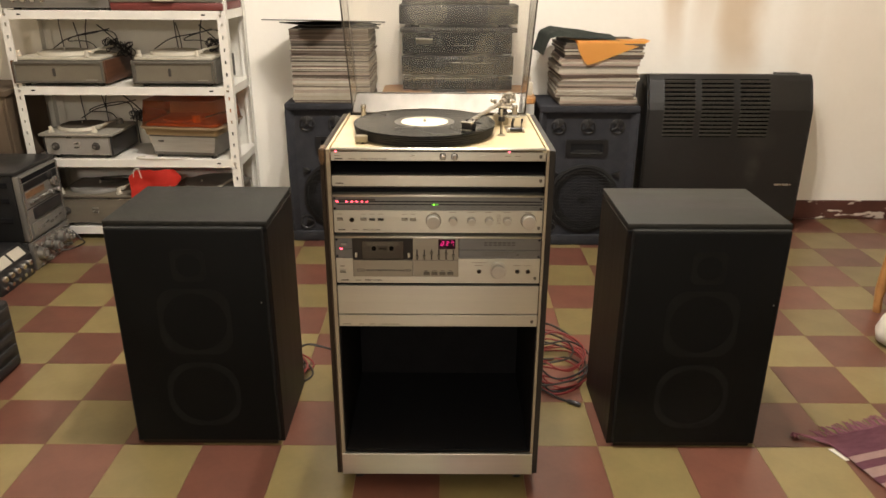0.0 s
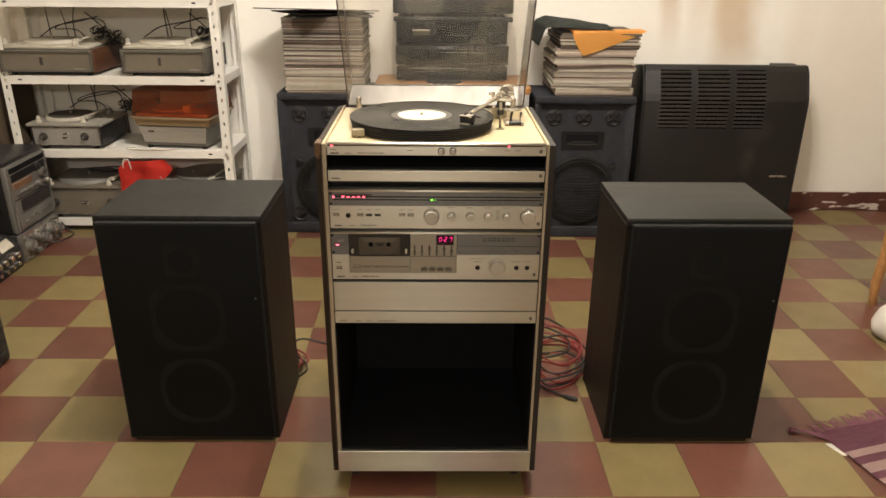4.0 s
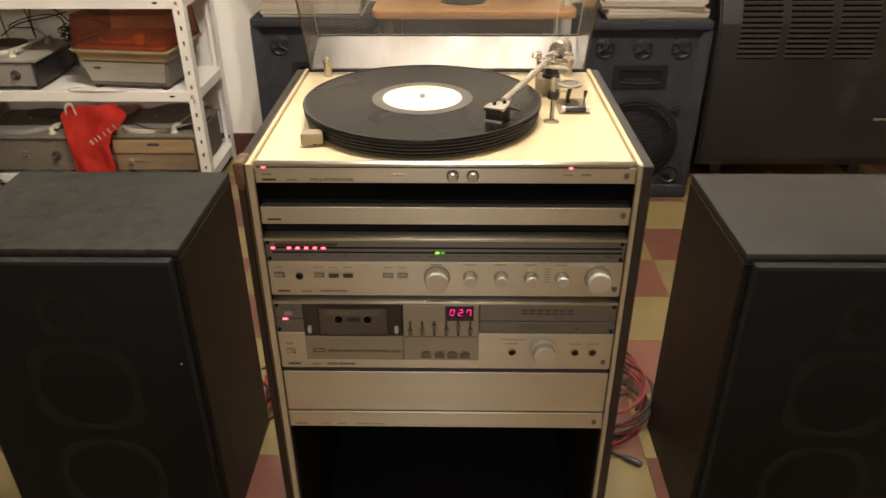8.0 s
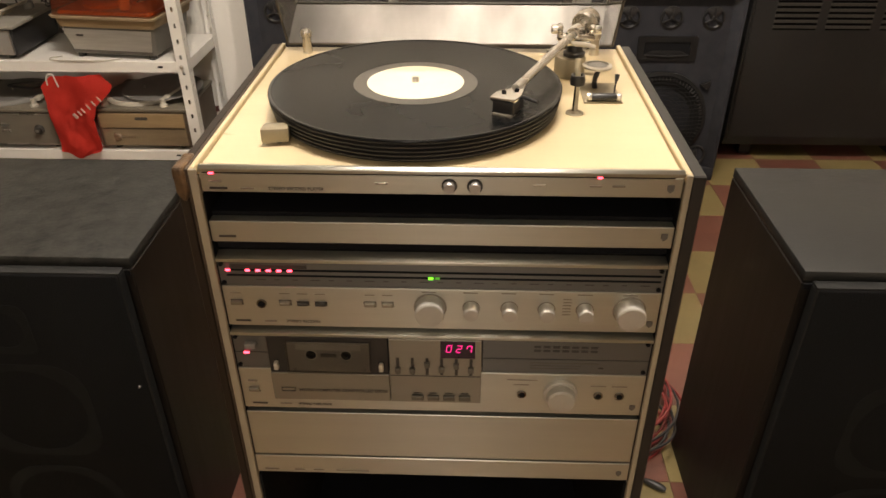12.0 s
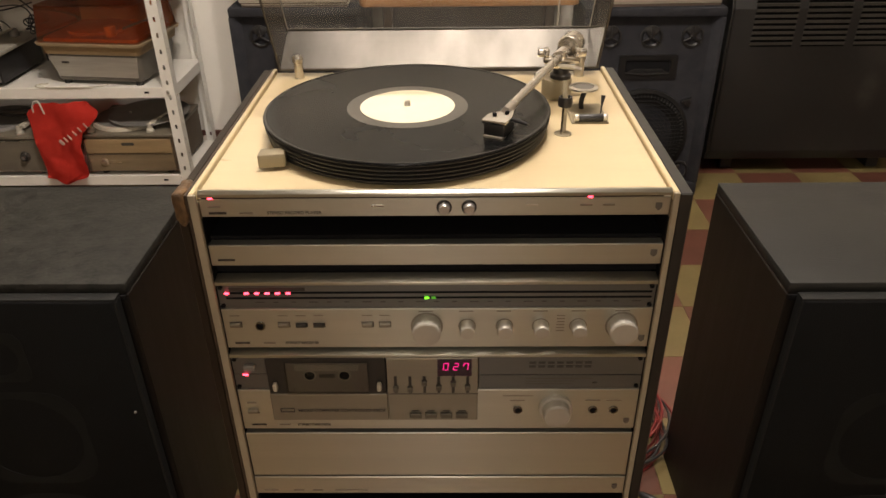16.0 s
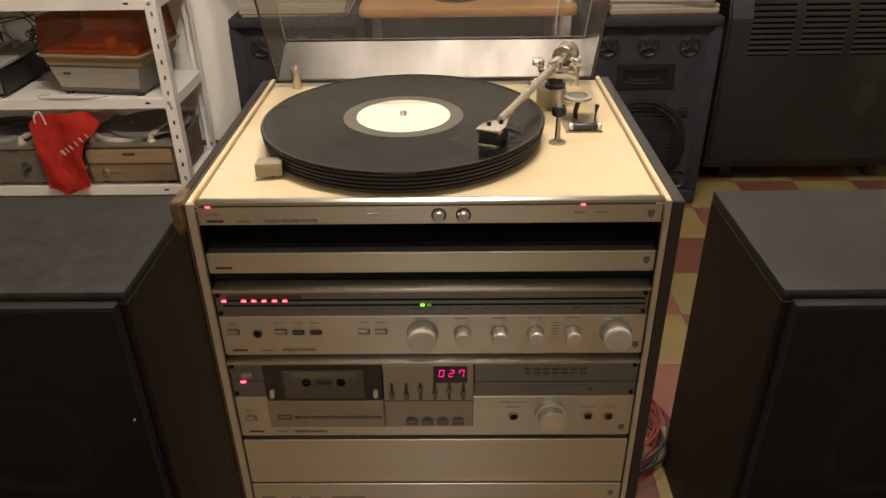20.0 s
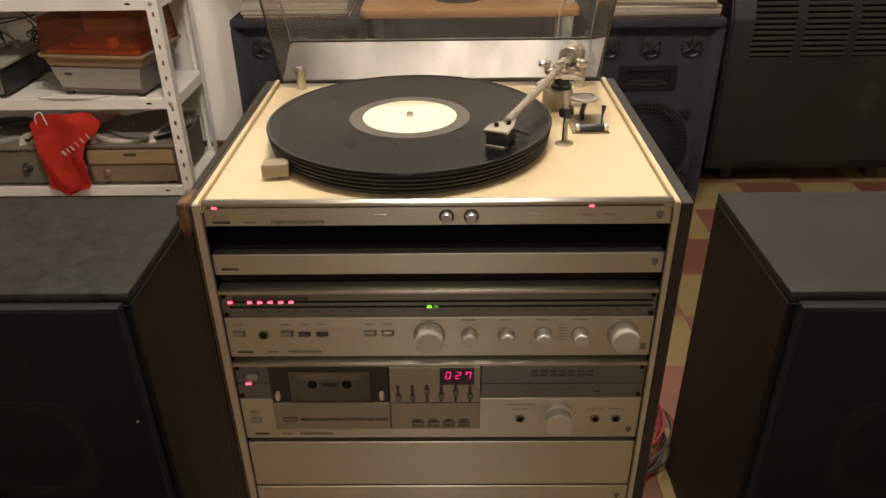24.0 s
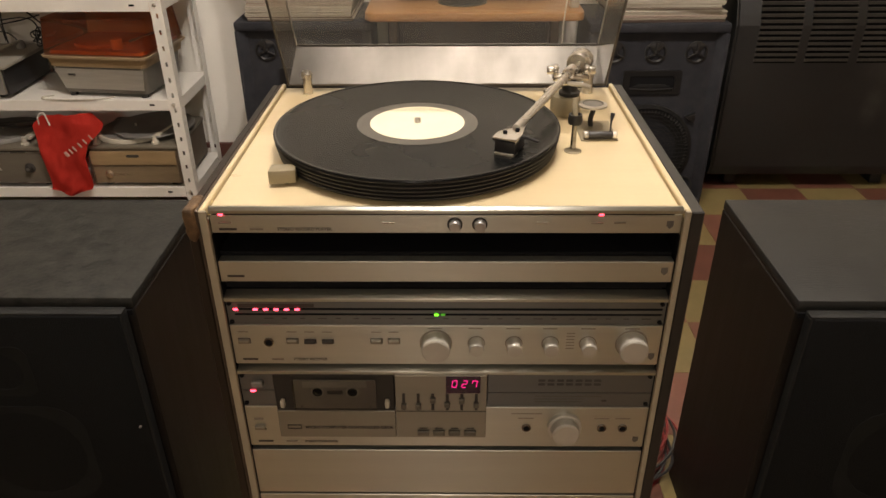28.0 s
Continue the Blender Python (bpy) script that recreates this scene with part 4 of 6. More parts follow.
part("fascia_groove", bx(B(), XL + 0.003, XR - 0.008, F + 0.0005, F + 0.0036, 0.7972, 0.7991), VOID, tt)
for x in (-0.2147, 0.1269):
    part("lamp", bx(B(), x - 0.0021, x + 0.0021, F - 0.0016, F + 0.001, 0.7970, 0.7992, 0.0006), LED_R, fas, "lit red lamp")
for x in (-0.0040, 0.0185):
    part("pitch_knob", lathe(B(), [(0.0054, 0), (0.0052, 0.0052), (0.0044, 0.0064), (0, 0.0066)], (x, F, 0.7880), "y", 24), KNOBW, fas)
    part("knob_ring", lathe(B(), [(0.0070, 0), (0.0070, 0.0008), (0.0056, 0.0008)], (x, F, 0.7880), "y", 24), PLAST, fas)
for x, w, m in ((-0.2120, 0.012, INK_L), (-0.0640, 0.011, SATIN), (0.0750, 0.011, SATIN), (0.1240, 0.011, BRONZE), (0.1440, 0.011, BRONZE)):
    part("touch_key", bx(B(), x - w / 2, x + w / 2, F - 0.0012, F + 0.0008, 0.7888, 0.7904, 0.0004), m, fas)
bar("maker_print", XL + 0.008, XL + 0.024, 0.7820, 0.7842, INK, fas)
bar("model_print", XL + 0.036, XL + 0.048, 0.7822, 0.7838, INK_L, fas)
words("STEREO RECORD PLAYER", -0.1650, F - 0.0005, 0.7818, 0.0043, INK_M, fas)
mark(0.189, 0.7875, fas)
FRONT["width"] = 1.0
PX, PY = -0.0435, 1.622
prof = [(0, 0.0010), (0.1440, 0.0010), (0.1446, 0.0018)]
for k in range(4):
    z = 0.0022 + 0.0044 * k
    e = 0.0011 * (3 - k)
    prof += [(0.1480 - e, z), (0.1496 - e, z + 0.0008), (0.1496 - e, z + 0.0022), (0.1480 - e, z + 0.0030), (0.1464 - e, z + 0.0034), (0.1464 - e, z + 0.0042)]
prof += [(0.1488, 0.0200), (0.1492, 0.0212), (0.1478, 0.0222), (0, 0.0222)]
plat = part("platter", lathe(B(), prof, (PX, PY, 0.7995), "z", 96), RUBBER, tt, "black ribbed platter")
part("spindle", lathe(B(), [(0.0036, 0), (0.0036, 0.0055), (0.0026, 0.0070), (0, 0.0073)], (PX, PY, 0.8217), "z", 20), SATIN, plat)
part("strobe_block", prism(B(), [(-0.1800, 1.511), (-0.1545, 1.515), (-0.1560, 1.531), (-0.1800, 1.528)], "z", 0.8020, 0.8158, 0.0015), GOLDP, tt, "small beige strobe block")
part("block_foot", cy(B(), (-0.166, 1.523, 0.8002), 0.003, 0.0035, "z", 12), PLAST, tt)
# tonearm
PV = Vector((0.131, 1.722, 0.849))
arm = part("tonearm_base", lathe(B(), [(0.0175, 0), (0.0175, 0.021), (0.0165, 0.0225), (0, 0.0225)], (PV.x - 0.004, PV.y, 0.7985), "z", 32), GOLDP, tt, "champagne tonearm base")
part("pivot_collar", lathe(B(), [(0.0120, 0), (0.0125, 0.004), (0.0095, 0.006), (0.0090, 0.0170), (0, 0.0170)], (PV.x, PV.y, 0.8213), "z", 28), PLAST, arm)
part("pivot_yoke", bx(B(), PV.x - 0.021, PV.x + 0.021, PV.y - 0.006, PV.y + 0.006, 0.8385, 0.8460, 0.002, 2), CHROME, arm)
for sx in (-1, 1):
    part("pivot_screw", cy(B(), (PV.x + sx * 0.0225, PV.y, 0.8505), 0.0048, 0.011, "x", 18, bev=0.0012), CHROME, arm)
    part("pivot_cheek", bx(B(), PV.x + sx * 0.0180 - 0.003, PV.x + sx * 0.0180 + 0.003, PV.y - 0.006, PV.y + 0.006, 0.8462, 0.8560, 0.0015, 2), CHROME, arm)
HEAD = Vector((0.0560, 1.560, 0.8395))
dirn = (HEAD - PV).normalized()
blk = cy(B(), (0, 0, 0), 0.0075, 0.030, "z", 18, bev=0.002)
bmesh.ops.transform(blk, matrix=Matrix.Translation(PV) @ dirn.to_track_quat("Z", "Y").to_matrix().to_4x4(), verts=blk.verts[:])
part("arm_block", blk, CHROME, arm)
part("arm_tube", tube(B(), [PV - dirn * 0.012, PV + dirn * 0.05, PV + dirn * 0.1, HEAD], 0.0044, 14), SATIN, arm, "silver arm tube")
part("rear_shaft", tube(B(), [PV - dirn * 0.010, PV - dirn * 0.040], 0.0040, 12), CHROME, arm)
cw = B()
lathe(cw, [(0.0045, -0.012), (0.0125, -0.012), (0.0138, -0.010), (0.0138, 0.010), (0.0125, 0.012), (0, 0.012)], (0, 0, 0), "z", 28)
bmesh.ops.transform(cw, matrix=Matrix.Translation(PV - dirn * 0.036) @ (-dirn).to_track_quat("Z", "Y").to_matrix().to_4x4(), verts=cw.verts[:])
part("counterweight", cw, SATIN, arm, "silver counterweight")
side = Vector((-dirn.y, dirn.x, 0)).normalized()
shell = B()
ctr = HEAD + dirn * 0.013
prism(shell, [(-0.0065, -0.022), (0.0065, -0.022), (0.0125, 0.004), (0.0120, 0.020), (-0.0120, 0.020), (-0.0125, 0.004)], "z", -0.0018, 0.0020, 0.0007)
rot = Matrix((( -side.x, dirn.x, 0, 0), (-side.y, dirn.y, 0, 0), (0, 0, 1, 0), (0, 0, 0, 1)))
bmesh.ops.transform(shell, matrix=Matrix.Translation(ctr) @ rot, verts=shell.verts[:])
hs = part("headshell", shell, CHROME, arm, "silver headshell")
cart = B()
bx(cart, -0.0105, 0.0105, -0.010, 0.018, -0.0150, -0.0020, 0.0015, 2)
bmesh.ops.transform(cart, matrix=Matrix.Translation(ctr) @ rot, verts=cart.verts[:])
part("cartridge", cart, PLAST, hs, "black cartridge")
sty = B()
bx(sty, -0.0100, 0.0100, 0.0090, 0.0200, -0.0162, -0.0130, 0.0006)
bmesh.ops.transform(sty, matrix=Matrix.Translation(ctr) @ rot, verts=sty.verts[:])
part("stylus_guard", sty, SATIN, hs)
for a, b_ in ((-0.004, -0.006), (0.005, 0.004)):
    sc = B()
    cy(sc, (a, b_, 0.0026), 0.0022, 0.002, "z", 12)
    bmesh.ops.transform(sc, matrix=Matrix.Translation(ctr) @ rot, verts=sc.verts[:])
    part("headshell_screw", sc, VOID, hs)
part("finger_lift", tube(B(), [ctr + dirn * 0.002, ctr + side * 0.018 + dirn * 0.004, ctr + side * 0.031 + dirn * 0.009], [0.0012, 0.0019, 0.0014], 8), PLAST, hs)
# arm rest post, cueing lever and small plate
post = part("arm_rest", lathe(B(), [(0.0036, 0.0012), (0.0030, 0.005), (0.0025, 0.030), (0.0045, 0.033), (0, 0.033)], (0.120, 1.603, 0.7985), "z", 20), DARKCHR, tt, "dark chrome arm rest post")
part("rest_foot", lathe(B(), [(0.0090, 0), (0.0090, 0.0008), (0.0042, 0.0030), (0.0025, 0.0034)], (0.120, 1.603, 0.7985), "z", 24), GOLDP, post, "champagne foot")
part("rest_clip", lathe(B(), [(0.0070, 0), (0.0078, 0.004), (0.0068, 0.010), (0.0050, 0.010), (0.0055, 0.004), (0.0045, 0.001)], (0.120, 1.603, 0.8290), "z", 20, True), PLAST, post)
part("rest_latch", tube(B(), curve([(0.120, 1.603, 0.8360), (0.1195, 1.607, 0.8440), (0.1205, 1.612, 0.8520)]), 0.0030, 8), GOLDP, post)
plate = part("lever_plate", bx(B(), 0.1330, 0.1735, 1.630, 1.690, 0.7985, 0.8005, 0.0006), GOLDP, tt, "champagne lever plate")
part("lever_roller", cy(B(), (0.154, 1.634, 0.8045), 0.0042, 0.027, "x", 16, bev=0.001), PLAST, plate)
for x in (0.1385, 0.1695):
    part("roller_end", cy(B(), (x, 1.634, 0.8045), 0.0044, 0.005, "x", 16, bev=0.001), SATIN, plate)
part("cue_lever", tube(B(), [(0.1640, 1.634, 0.8060), (0.1655, 1.640, 0.8165), (0.1675, 1.645, 0.8250)], [0.0008, 0.0010, 0.0026], 8), PLAST, plate)
gim = part("skating_wheel", lathe(B(), [(0.0120, 0.0), (0.0160, 0.001), (0.0160, 0.0030), (0.0120, 0.0040)], (0.150, 1.672, 0.8235), "z", 32, True), SATIN, tt, "silver skating dial")
part("wheel_disc", cy(B(), (0.150, 1.672, 0.8251), 0.0122, 0.0015, "z", 32), GREYPL, gim)
part("wheel_stem", tube(B(), curve([(0.150, 1.674, 0.8000), (0.149, 1.672, 0.810), (0.152, 1.670, 0.8240)]), 0.0028, 10), PLAST, gim)
part("cue_platform", tube(B(), curve([(0.098, 1.690, 0.834), (0.115, 1.700, 0.8405), (0.138, 1.698, 0.8405), (0.150, 1.695, 0.838)]), 0.0028, 8), SATIN, arm)
# hinge pins and lid
for x in (-0.192, 0.166):
    pin = part("hinge_pin", lathe(B(), [(0.0062, 0), (0.0058, 0.020), (0.0072, 0.021), (0.0072, 0.026), (0.005, 0.029), (0, 0.029)], (x, 1.799, 0.7985), "z", 20), SATIN, tt)
HY, HZ, TH = 1.806, 0.8070, radians(61.0)
U = Vector((0, -math.cos(TH), math.sin(TH)))
V = Vector((0, math.sin(TH), math.cos(TH)))
H0 = Vector((-0.0140, HY, HZ))


def lp(x, u, v):
    return H0 + Vector((x, 0, 0)) + U * u + V * v


def slab(bm, corners, off):
    """A thin sheet over four corners, thickened along off."""
    a, b_ = [bm.verts.new(c) for c in corners], [bm.verts.new(c + off) for c in corners]
    fs = [bm.faces.new(a), bm.faces.new(b_[::-1])] + [bm.faces.new((a[i], b_[i], b_[(i + 1) % 4], a[(i + 1) % 4])) for i in range(4)]
    bmesh.ops.recalc_face_normals(bm, faces=fs)
    return bm


SK, LL, RW, PW, UP = 0.060, 0.325, 0.2040, 0.1985, 0.0114
sheet = B()
sheet.faces.new([sheet.verts.new(p) for p in (lp(-PW, UP, SK), lp(PW, UP, SK), lp(PW, LL - 0.012, SK), lp(-PW, LL - 0.012, SK))])
lid = part("lid", sheet, LID, tt, "smoked clear lid, open", 0)
for sgn in (-1, 1):
    q = B()
    q.faces.new([q.verts.new(p) for p in (lp(sgn * RW, 0, 0), lp(sgn * PW, UP, SK), lp(sgn * PW, LL - 0.012, SK), lp(sgn * RW, LL, 0))])
    part("lid_side", q, LIDSIDE, lid, "", 0)
    part("lid_rim", tube(B(), [lp(sgn * RW, 0, 0), lp(sgn * RW, LL, 0)], 0.0016, 6), LIDEDGE, lid)
    part("lid_corner", tube(B(), [lp(sgn * PW, UP, SK), lp(sgn * PW, LL - 0.012, SK)], 0.0010, 6), LIDCORNER, lid)
q = B()
q.faces.new([q.verts.new(p) for p in (lp(-RW, LL, 0), lp(RW, LL, 0), lp(PW, LL - 0.012, SK), lp(-PW, LL - 0.012, SK))])
part("lid_front", q, LID, lid, "", 0)
part("lid_rim", tube(B(), [lp(-RW, LL, 0), lp(RW, LL, 0)], 0.0016, 6), LIDEDGE, lid)
part("lid_back_strip", slab(B(), [lp(-RW, 0, 0), lp(RW, 0, 0), lp(PW, UP, SK), lp(-PW, UP, SK)], -U * 0.002), STRIP, lid, "polished metal strip at the lid's back", 0)
for w, u, v in ((RW, 0.001, 0.0), (PW, UP + 0.001, SK)):
    part("strip_edge", tube(B(), [lp(-w, u, v), lp(w, u, v)], 0.0014, 6), LIDEDGE, lid)
sticker = part("lid_badge", slab(B(), [lp(-0.052, UP + 0.140, SK - 0.0016), lp(-0.014, UP + 0.140, SK - 0.0016), lp(-0.014, UP + 0.1515, SK - 0.0016), lp(-0.052, UP + 0.1515, SK - 0.0016)], V * 0.0010), CASSLABEL, lid, "small grey badge on the lid", 0)
part("badge_bar", slab(B(), [lp(-0.0525, UP + 0.1512, SK - 0.0024), lp(-0.0135, UP + 0.1512, SK - 0.0024), lp(-0.0135, UP + 0.1540, SK - 0.0024), lp(-0.0525, UP + 0.1540, SK - 0.0024)], V * 0.0018), SATIN, sticker, "bright silver bar", 0)
# record on the platter
EDGEV = surf("glossy_vinyl_edge", (0.010, 0.010, 0.011), None, 20, 0.16, 0, 0, 100, 0.6)
lpz = 0.8217
rc = thing("record", (PX, PY, lpz), "black vinyl record with a plain cream label on the platter", "record")
part("disc", lathe(B(), [(0.0037, 0.0), (0.1495, 0.0), (0.1505, 0.0007), (0.1500, 0.0017), (0.1480, 0.0016), (0.0640, 0.0015), (0.0037, 0.0015)], (PX, PY, lpz), "z", 128, True), VINYL, rc)
part("edge_bead", lathe(B(), [(0.1478 + 0.0016 * math.cos(a), 0.0014 + 0.0011 * math.sin(a)) for a in [0.785398 * q for q in range(8)]], (PX, PY, lpz), "z", 128, True), EDGEV, rc, "glossy record edge")
part("run_out", lathe(B(), [(0.0500, 0.0016), (0.0640, 0.0016), (0.0640, 0.0018), (0.0500, 0.0018)], (PX, PY, lpz), "z", 96, True), DEAD, rc, "smooth run-out band")
part("label", lathe(B(), [(0.0037, 0.0015), (0.0500, 0.0015), (0.0500, 0.0021), (0.0037, 0.0021)], (PX, PY, lpz), "z", 96, True), LABEL, rc, "cream paper label")

# ---- disco speakers against the wall ----
TWEET = surf("tweeter_grey", (0.034, 0.034, 0.035), (0.018, 0.018, 0.018), 30, 0.3, 0.3)
def pa_speaker(cx, yf):
    hw, yb, h = 0.205, yf + 0.29, 0.602
    s = thing("pa_speaker", (cx, (yf + yb) / 2, 0), "charcoal carpeted disco speaker with three tweeters and a large woofer", "loudspeaker", "disco speakers by the wall")
    cab = B()
    prism(cab, [(yf + 0.022, 0.0), (yf + 0.022, 0.05), (yf + 0.022, 0.575), (yf + 0.022, 0.574), (yb, 0.574), (yb, 0.0)][:2] + [(yf + 0.022, 0.574), (yb, 0.574), (yb, 0.0)], "x", cx - hw + 0.012, cx + hw - 0.012)
    part("cabinet", cab, CARPET, s)
    part("top_board", bx(B(), cx - hw, cx + hw, yf, yb, 0.5745, h, 0.006, 2), CARPET, s)
    part("base_board", bx(B(), cx - hw, cx + hw, yf, yf + 0.0215, 0.0, 0.045, 0.005, 2), CARPET, s)
    for sx in (-1, 1):
        part("side_cheek", prism(B(), [(cx + sx * hw, yf), (cx + sx * (hw - 0.010), yf), (cx + sx * (hw - 0.034), yf + 0.0218), (cx + sx * hw, yf + 0.0218)], "z", 0.0455, 0.574, 0.002), CARPET, s)
    y = yf + 0.022
    for dx in (-0.121, 0, 0.121):
        t = part("tweeter", lathe(B(), [(0.033, 0), (0.033, 0.003), (0.0285, 0.004), (0.021, -0.004), (0.014, -0.010), (0.0, -0.010)], (cx + dx, y - 0.0005, 0.514), "y", 28), TWEET, s, "small dark grey horn tweeter")
        part("tweeter_plug", lathe(B(), [(0.010, -0.010), (0.009, -0.001), (0.006, 0.006), (0, 0.008)], (cx + dx, y - 0.0005, 0.514), "y", 20), PLAST, t)
        for ang in (-0.52, 1.5708, 3.66):
            part("tweeter_fin", tube(B(), [(cx + dx + 0.006 * math.cos(ang), y - 0.008, 0.514 + 0.006 * math.sin(ang)), (cx + dx + 0.0285 * math.cos(ang), y - 0.005, 0.514 + 0.0285 * math.sin(ang))], [0.0026, 0.0034], 6), TWEET if ang < 1 or ang > 3 else PLAST, t)
        part("tweeter_bridge", prism(B(), [(cx + dx - 0.006, 0.514), (cx + dx + 0.006, 0.514), (cx + dx + 0.022, 0.5325), (cx + dx + 0.010, 0.5415), (cx + dx - 0.010, 0.5415), (cx + dx - 0.022, 0.5325)], "y", y - 0.0045, y + 0.002, 0.001), PLAST, t)
    hz = 0.424
    hn = part("horn", frame_ring(B(), rounded(0.175, 0.072, 0.006), rounded(0.135, 0.040, 0.006), y - 0.006, y + 0.001, cx, hz), HORN, s, "black slot horn")
    part("horn_throat", bx(B(), cx - 0.066, cx + 0.066, y - 0.003, y - 0.001, hz - 0.0185, hz + 0.0195), VOID, hn)
    part("horn_floor", prism(B(), [(cx - 0.066, hz - 0.0185), (cx + 0.066, hz - 0.0185), (cx + 0.040, hz - 0.006), (cx - 0.040, hz - 0.006)], "y", y - 0.0048, y - 0.0028, 0.0006), HORN, hn)
    part("horn_lip", tube(B(), curve([(cx - 0.066, y - 0.007, hz - 0.018), (cx, y - 0.0085, hz - 0.0215), (cx + 0.066, y - 0.007, hz - 0.018)]), 0.0022, 8), TWEET, hn)
    wz = 0.203
    w = part("woofer", lathe(B(), [(0.152, 0), (0.152, 0.006), (0.140, 0.009), (0.128, 0.004), (0.07, -0.006), (0.05, -0.007), (0.046, -0.0035), (0, 0.002)], (cx, y - 0.0005, wz), "y", 48), HORN, s, "black woofer behind a wire grille")
    g = B()
    for r, d in [(0.016 + 0.0105 * q, 0.028 - 0.018 * ((0.016 + 0.0105 * q) / 0.142) ** 2) for q in range(13)]:
        tube(g, [(cx + r * math.cos(6.28318 * k / 40), y - d, wz + r * math.sin(6.28318 * k / 40)) for k in range(40)], 0.0011, 4, True)
    for q in range(21):
        zz = -0.130 + 0.013 * q
        half = math.sqrt(0.142 ** 2 - zz * zz)
        tube(g, [(cx + half * (k / 6 - 1), y - 0.028 + 0.018 * ((half * (k / 6 - 1)) ** 2 + zz * zz) / 0.142 ** 2 - 0.001, wz + zz) for k in range(13)], 0.0010, 4)
    part("woofer_grille", g, HORN, w, "black wire grille")
    rim = B()
    for q in range(76):
        ang = 6.28318 * q / 76
        ca, sa = math.cos(ang), math.sin(ang)
        tube(rim, [(cx + 0.128 * ca, y - 0.0150, wz + 0.128 * sa), (cx + 0.138 * ca, y - 0.0112, wz + 0.138 * sa)], 0.0015, 5)
    part("perforated_rim", rim, PLAST, w, "toothed black grille rim")
    for sx in (-1, 1):
        for sz in (-1, 1):
            px, pz = cx + sx * 0.134, wz + sz * 0.112
            part("grille_clamp", prism(B(), [(px - sx * 0.020, pz + sz * 0.002), (px + sx * 0.012, pz + sz * 0.014), (px + sx * 0.008, pz - sz * 0.016)][::sx * sz], "y", y - 0.013, y, 0.002), TWEET, w)
        part("port", lathe(B(), [(0.033, 0), (0.033, 0.004), (0.029, 0.005), (0.026, 0.002), (0.025, -0.012), (0, -0.012)], (cx + sx * 0.142, y - 0.0005, 0.082), "y", 28), PLAST, s)
    return s


pa_speaker(0.595, 3.045)
pa_speaker(-0.453, 3.085)


# ---- piles of records ----
def record_pile(cx, cyy, z, top, lean, spread, skew, dark, thick):
    """Sleeves in bundles: those of a bundle lie almost flush, each bundle a little aside."""
    base, left, dx, tw = z, 0, 0.0, 0.0
    while z < top:
        if left == 0:
            left, dx, tw = rnd.randint(2, 5), rnd.uniform(-spread, spread), rnd.uniform(-skew, skew)
        left -= 1
        h = thick * rnd.choice((0.0030, 0.0034, 0.0040, 0.0040, 0.0052))
        w = 0.1575 + rnd.uniform(-0.0015, 0.0015)
        worn = rnd.random() < (0.85 if (z - base) / (top - base) > dark else 0.24)
        b = bx(B(), -w, w, -0.1565, 0.1565, 0, h, min(0.0010, h * 0.3))
        ob = new("record_sleeve", to_mesh("record_sleeve", b, rnd.choice(BROWNS if worn else SLEEVES), 35))
        ob.matrix_world = Matrix.Translation((cx + lean * (z - base) + dx + rnd.uniform(-0.0022, 0.0022), cyy + rnd.uniform(-0.002, 0.002), z)) @ Matrix.Rotation(radians(tw + rnd.uniform(-0.5, 0.5)), 4, "Z")
        tagged(ob, "worn brown cardboard record sleeve in a tall pile" if worn else "pale worn cardboard record sleeve in a tall pile", "record sleeve", "records piled on the disco speakers")
        z += h + 0.0001
    return z


zl = record_pile(-0.461, 3.248, 0.6022, 0.892, 0.004, 0.0035, 0.8, 0.66, 1.0)
zr = record_pile(0.614, 3.217, 0.6022, 0.846, 0.085, 0.010, 2.0, 0.93, 1.5)
for dx, turn, side, h, tip in ((0.012, 12, 0.158, 0.005, 0), (-0.018, 33, 0.158, 0.004, 1.6), (-0.042, 46, 0.182, 0.004, 4.2)):
    ob = solo("record_sleeve", bx(B(), -side, side, -side, side, 0, h, 0.0010), DARKSLEEVE, (0, 0, 0), "dark record sleeve lying askew on top of a pile", "record sleeve", "dark records on the left pile")
    ob.matrix_world = Matrix.Translation((-0.461 + dx, 3.248, zl + 0.0022 * tip)) @ Matrix.Rotation(radians(-tip), 4, "X") @ Matrix.Rotation(radians(0.2 * tip), 4, "Y") @ Matrix.Rotation(radians(turn), 4, "Z")
    zl += h + 0.0002


def draped(name, w, d, nx, ny, height, material, at, turn, label, category):
    """A soft sheet lying on a pile, with height(x, y) giving its sag."""
    b = B()
    top = [[b.verts.new((w * (i / nx - 0.5), d * (j / ny - 0.5), 0)) for j in range(ny + 1)] for i in range(nx + 1)]
    for row in top:
        for v in row:
            v.co.z = height(v.co.x, v.co.y)
            if v.co.x < -0.118:
                v.co.z -= 0.75 * (-0.118 - v.co.x)
                v.co.x = -0.118 + 0.35 * (v.co.x + 0.118)
    for i in range(nx):
        for j in range(ny):
            b.faces.new((top[i][j], top[i + 1][j], top[i + 1][j + 1], top[i][j + 1]))
    bmesh.ops.solidify(b, geom=b.faces[:], thickness=-0.0025)
    ob = new(name, to_mesh(name, b, material, 60))
    ob.matrix_world = Matrix.Translation(at) @ Matrix.Rotation(radians(turn), 4, "Z")
    return tagged(ob, label, category)


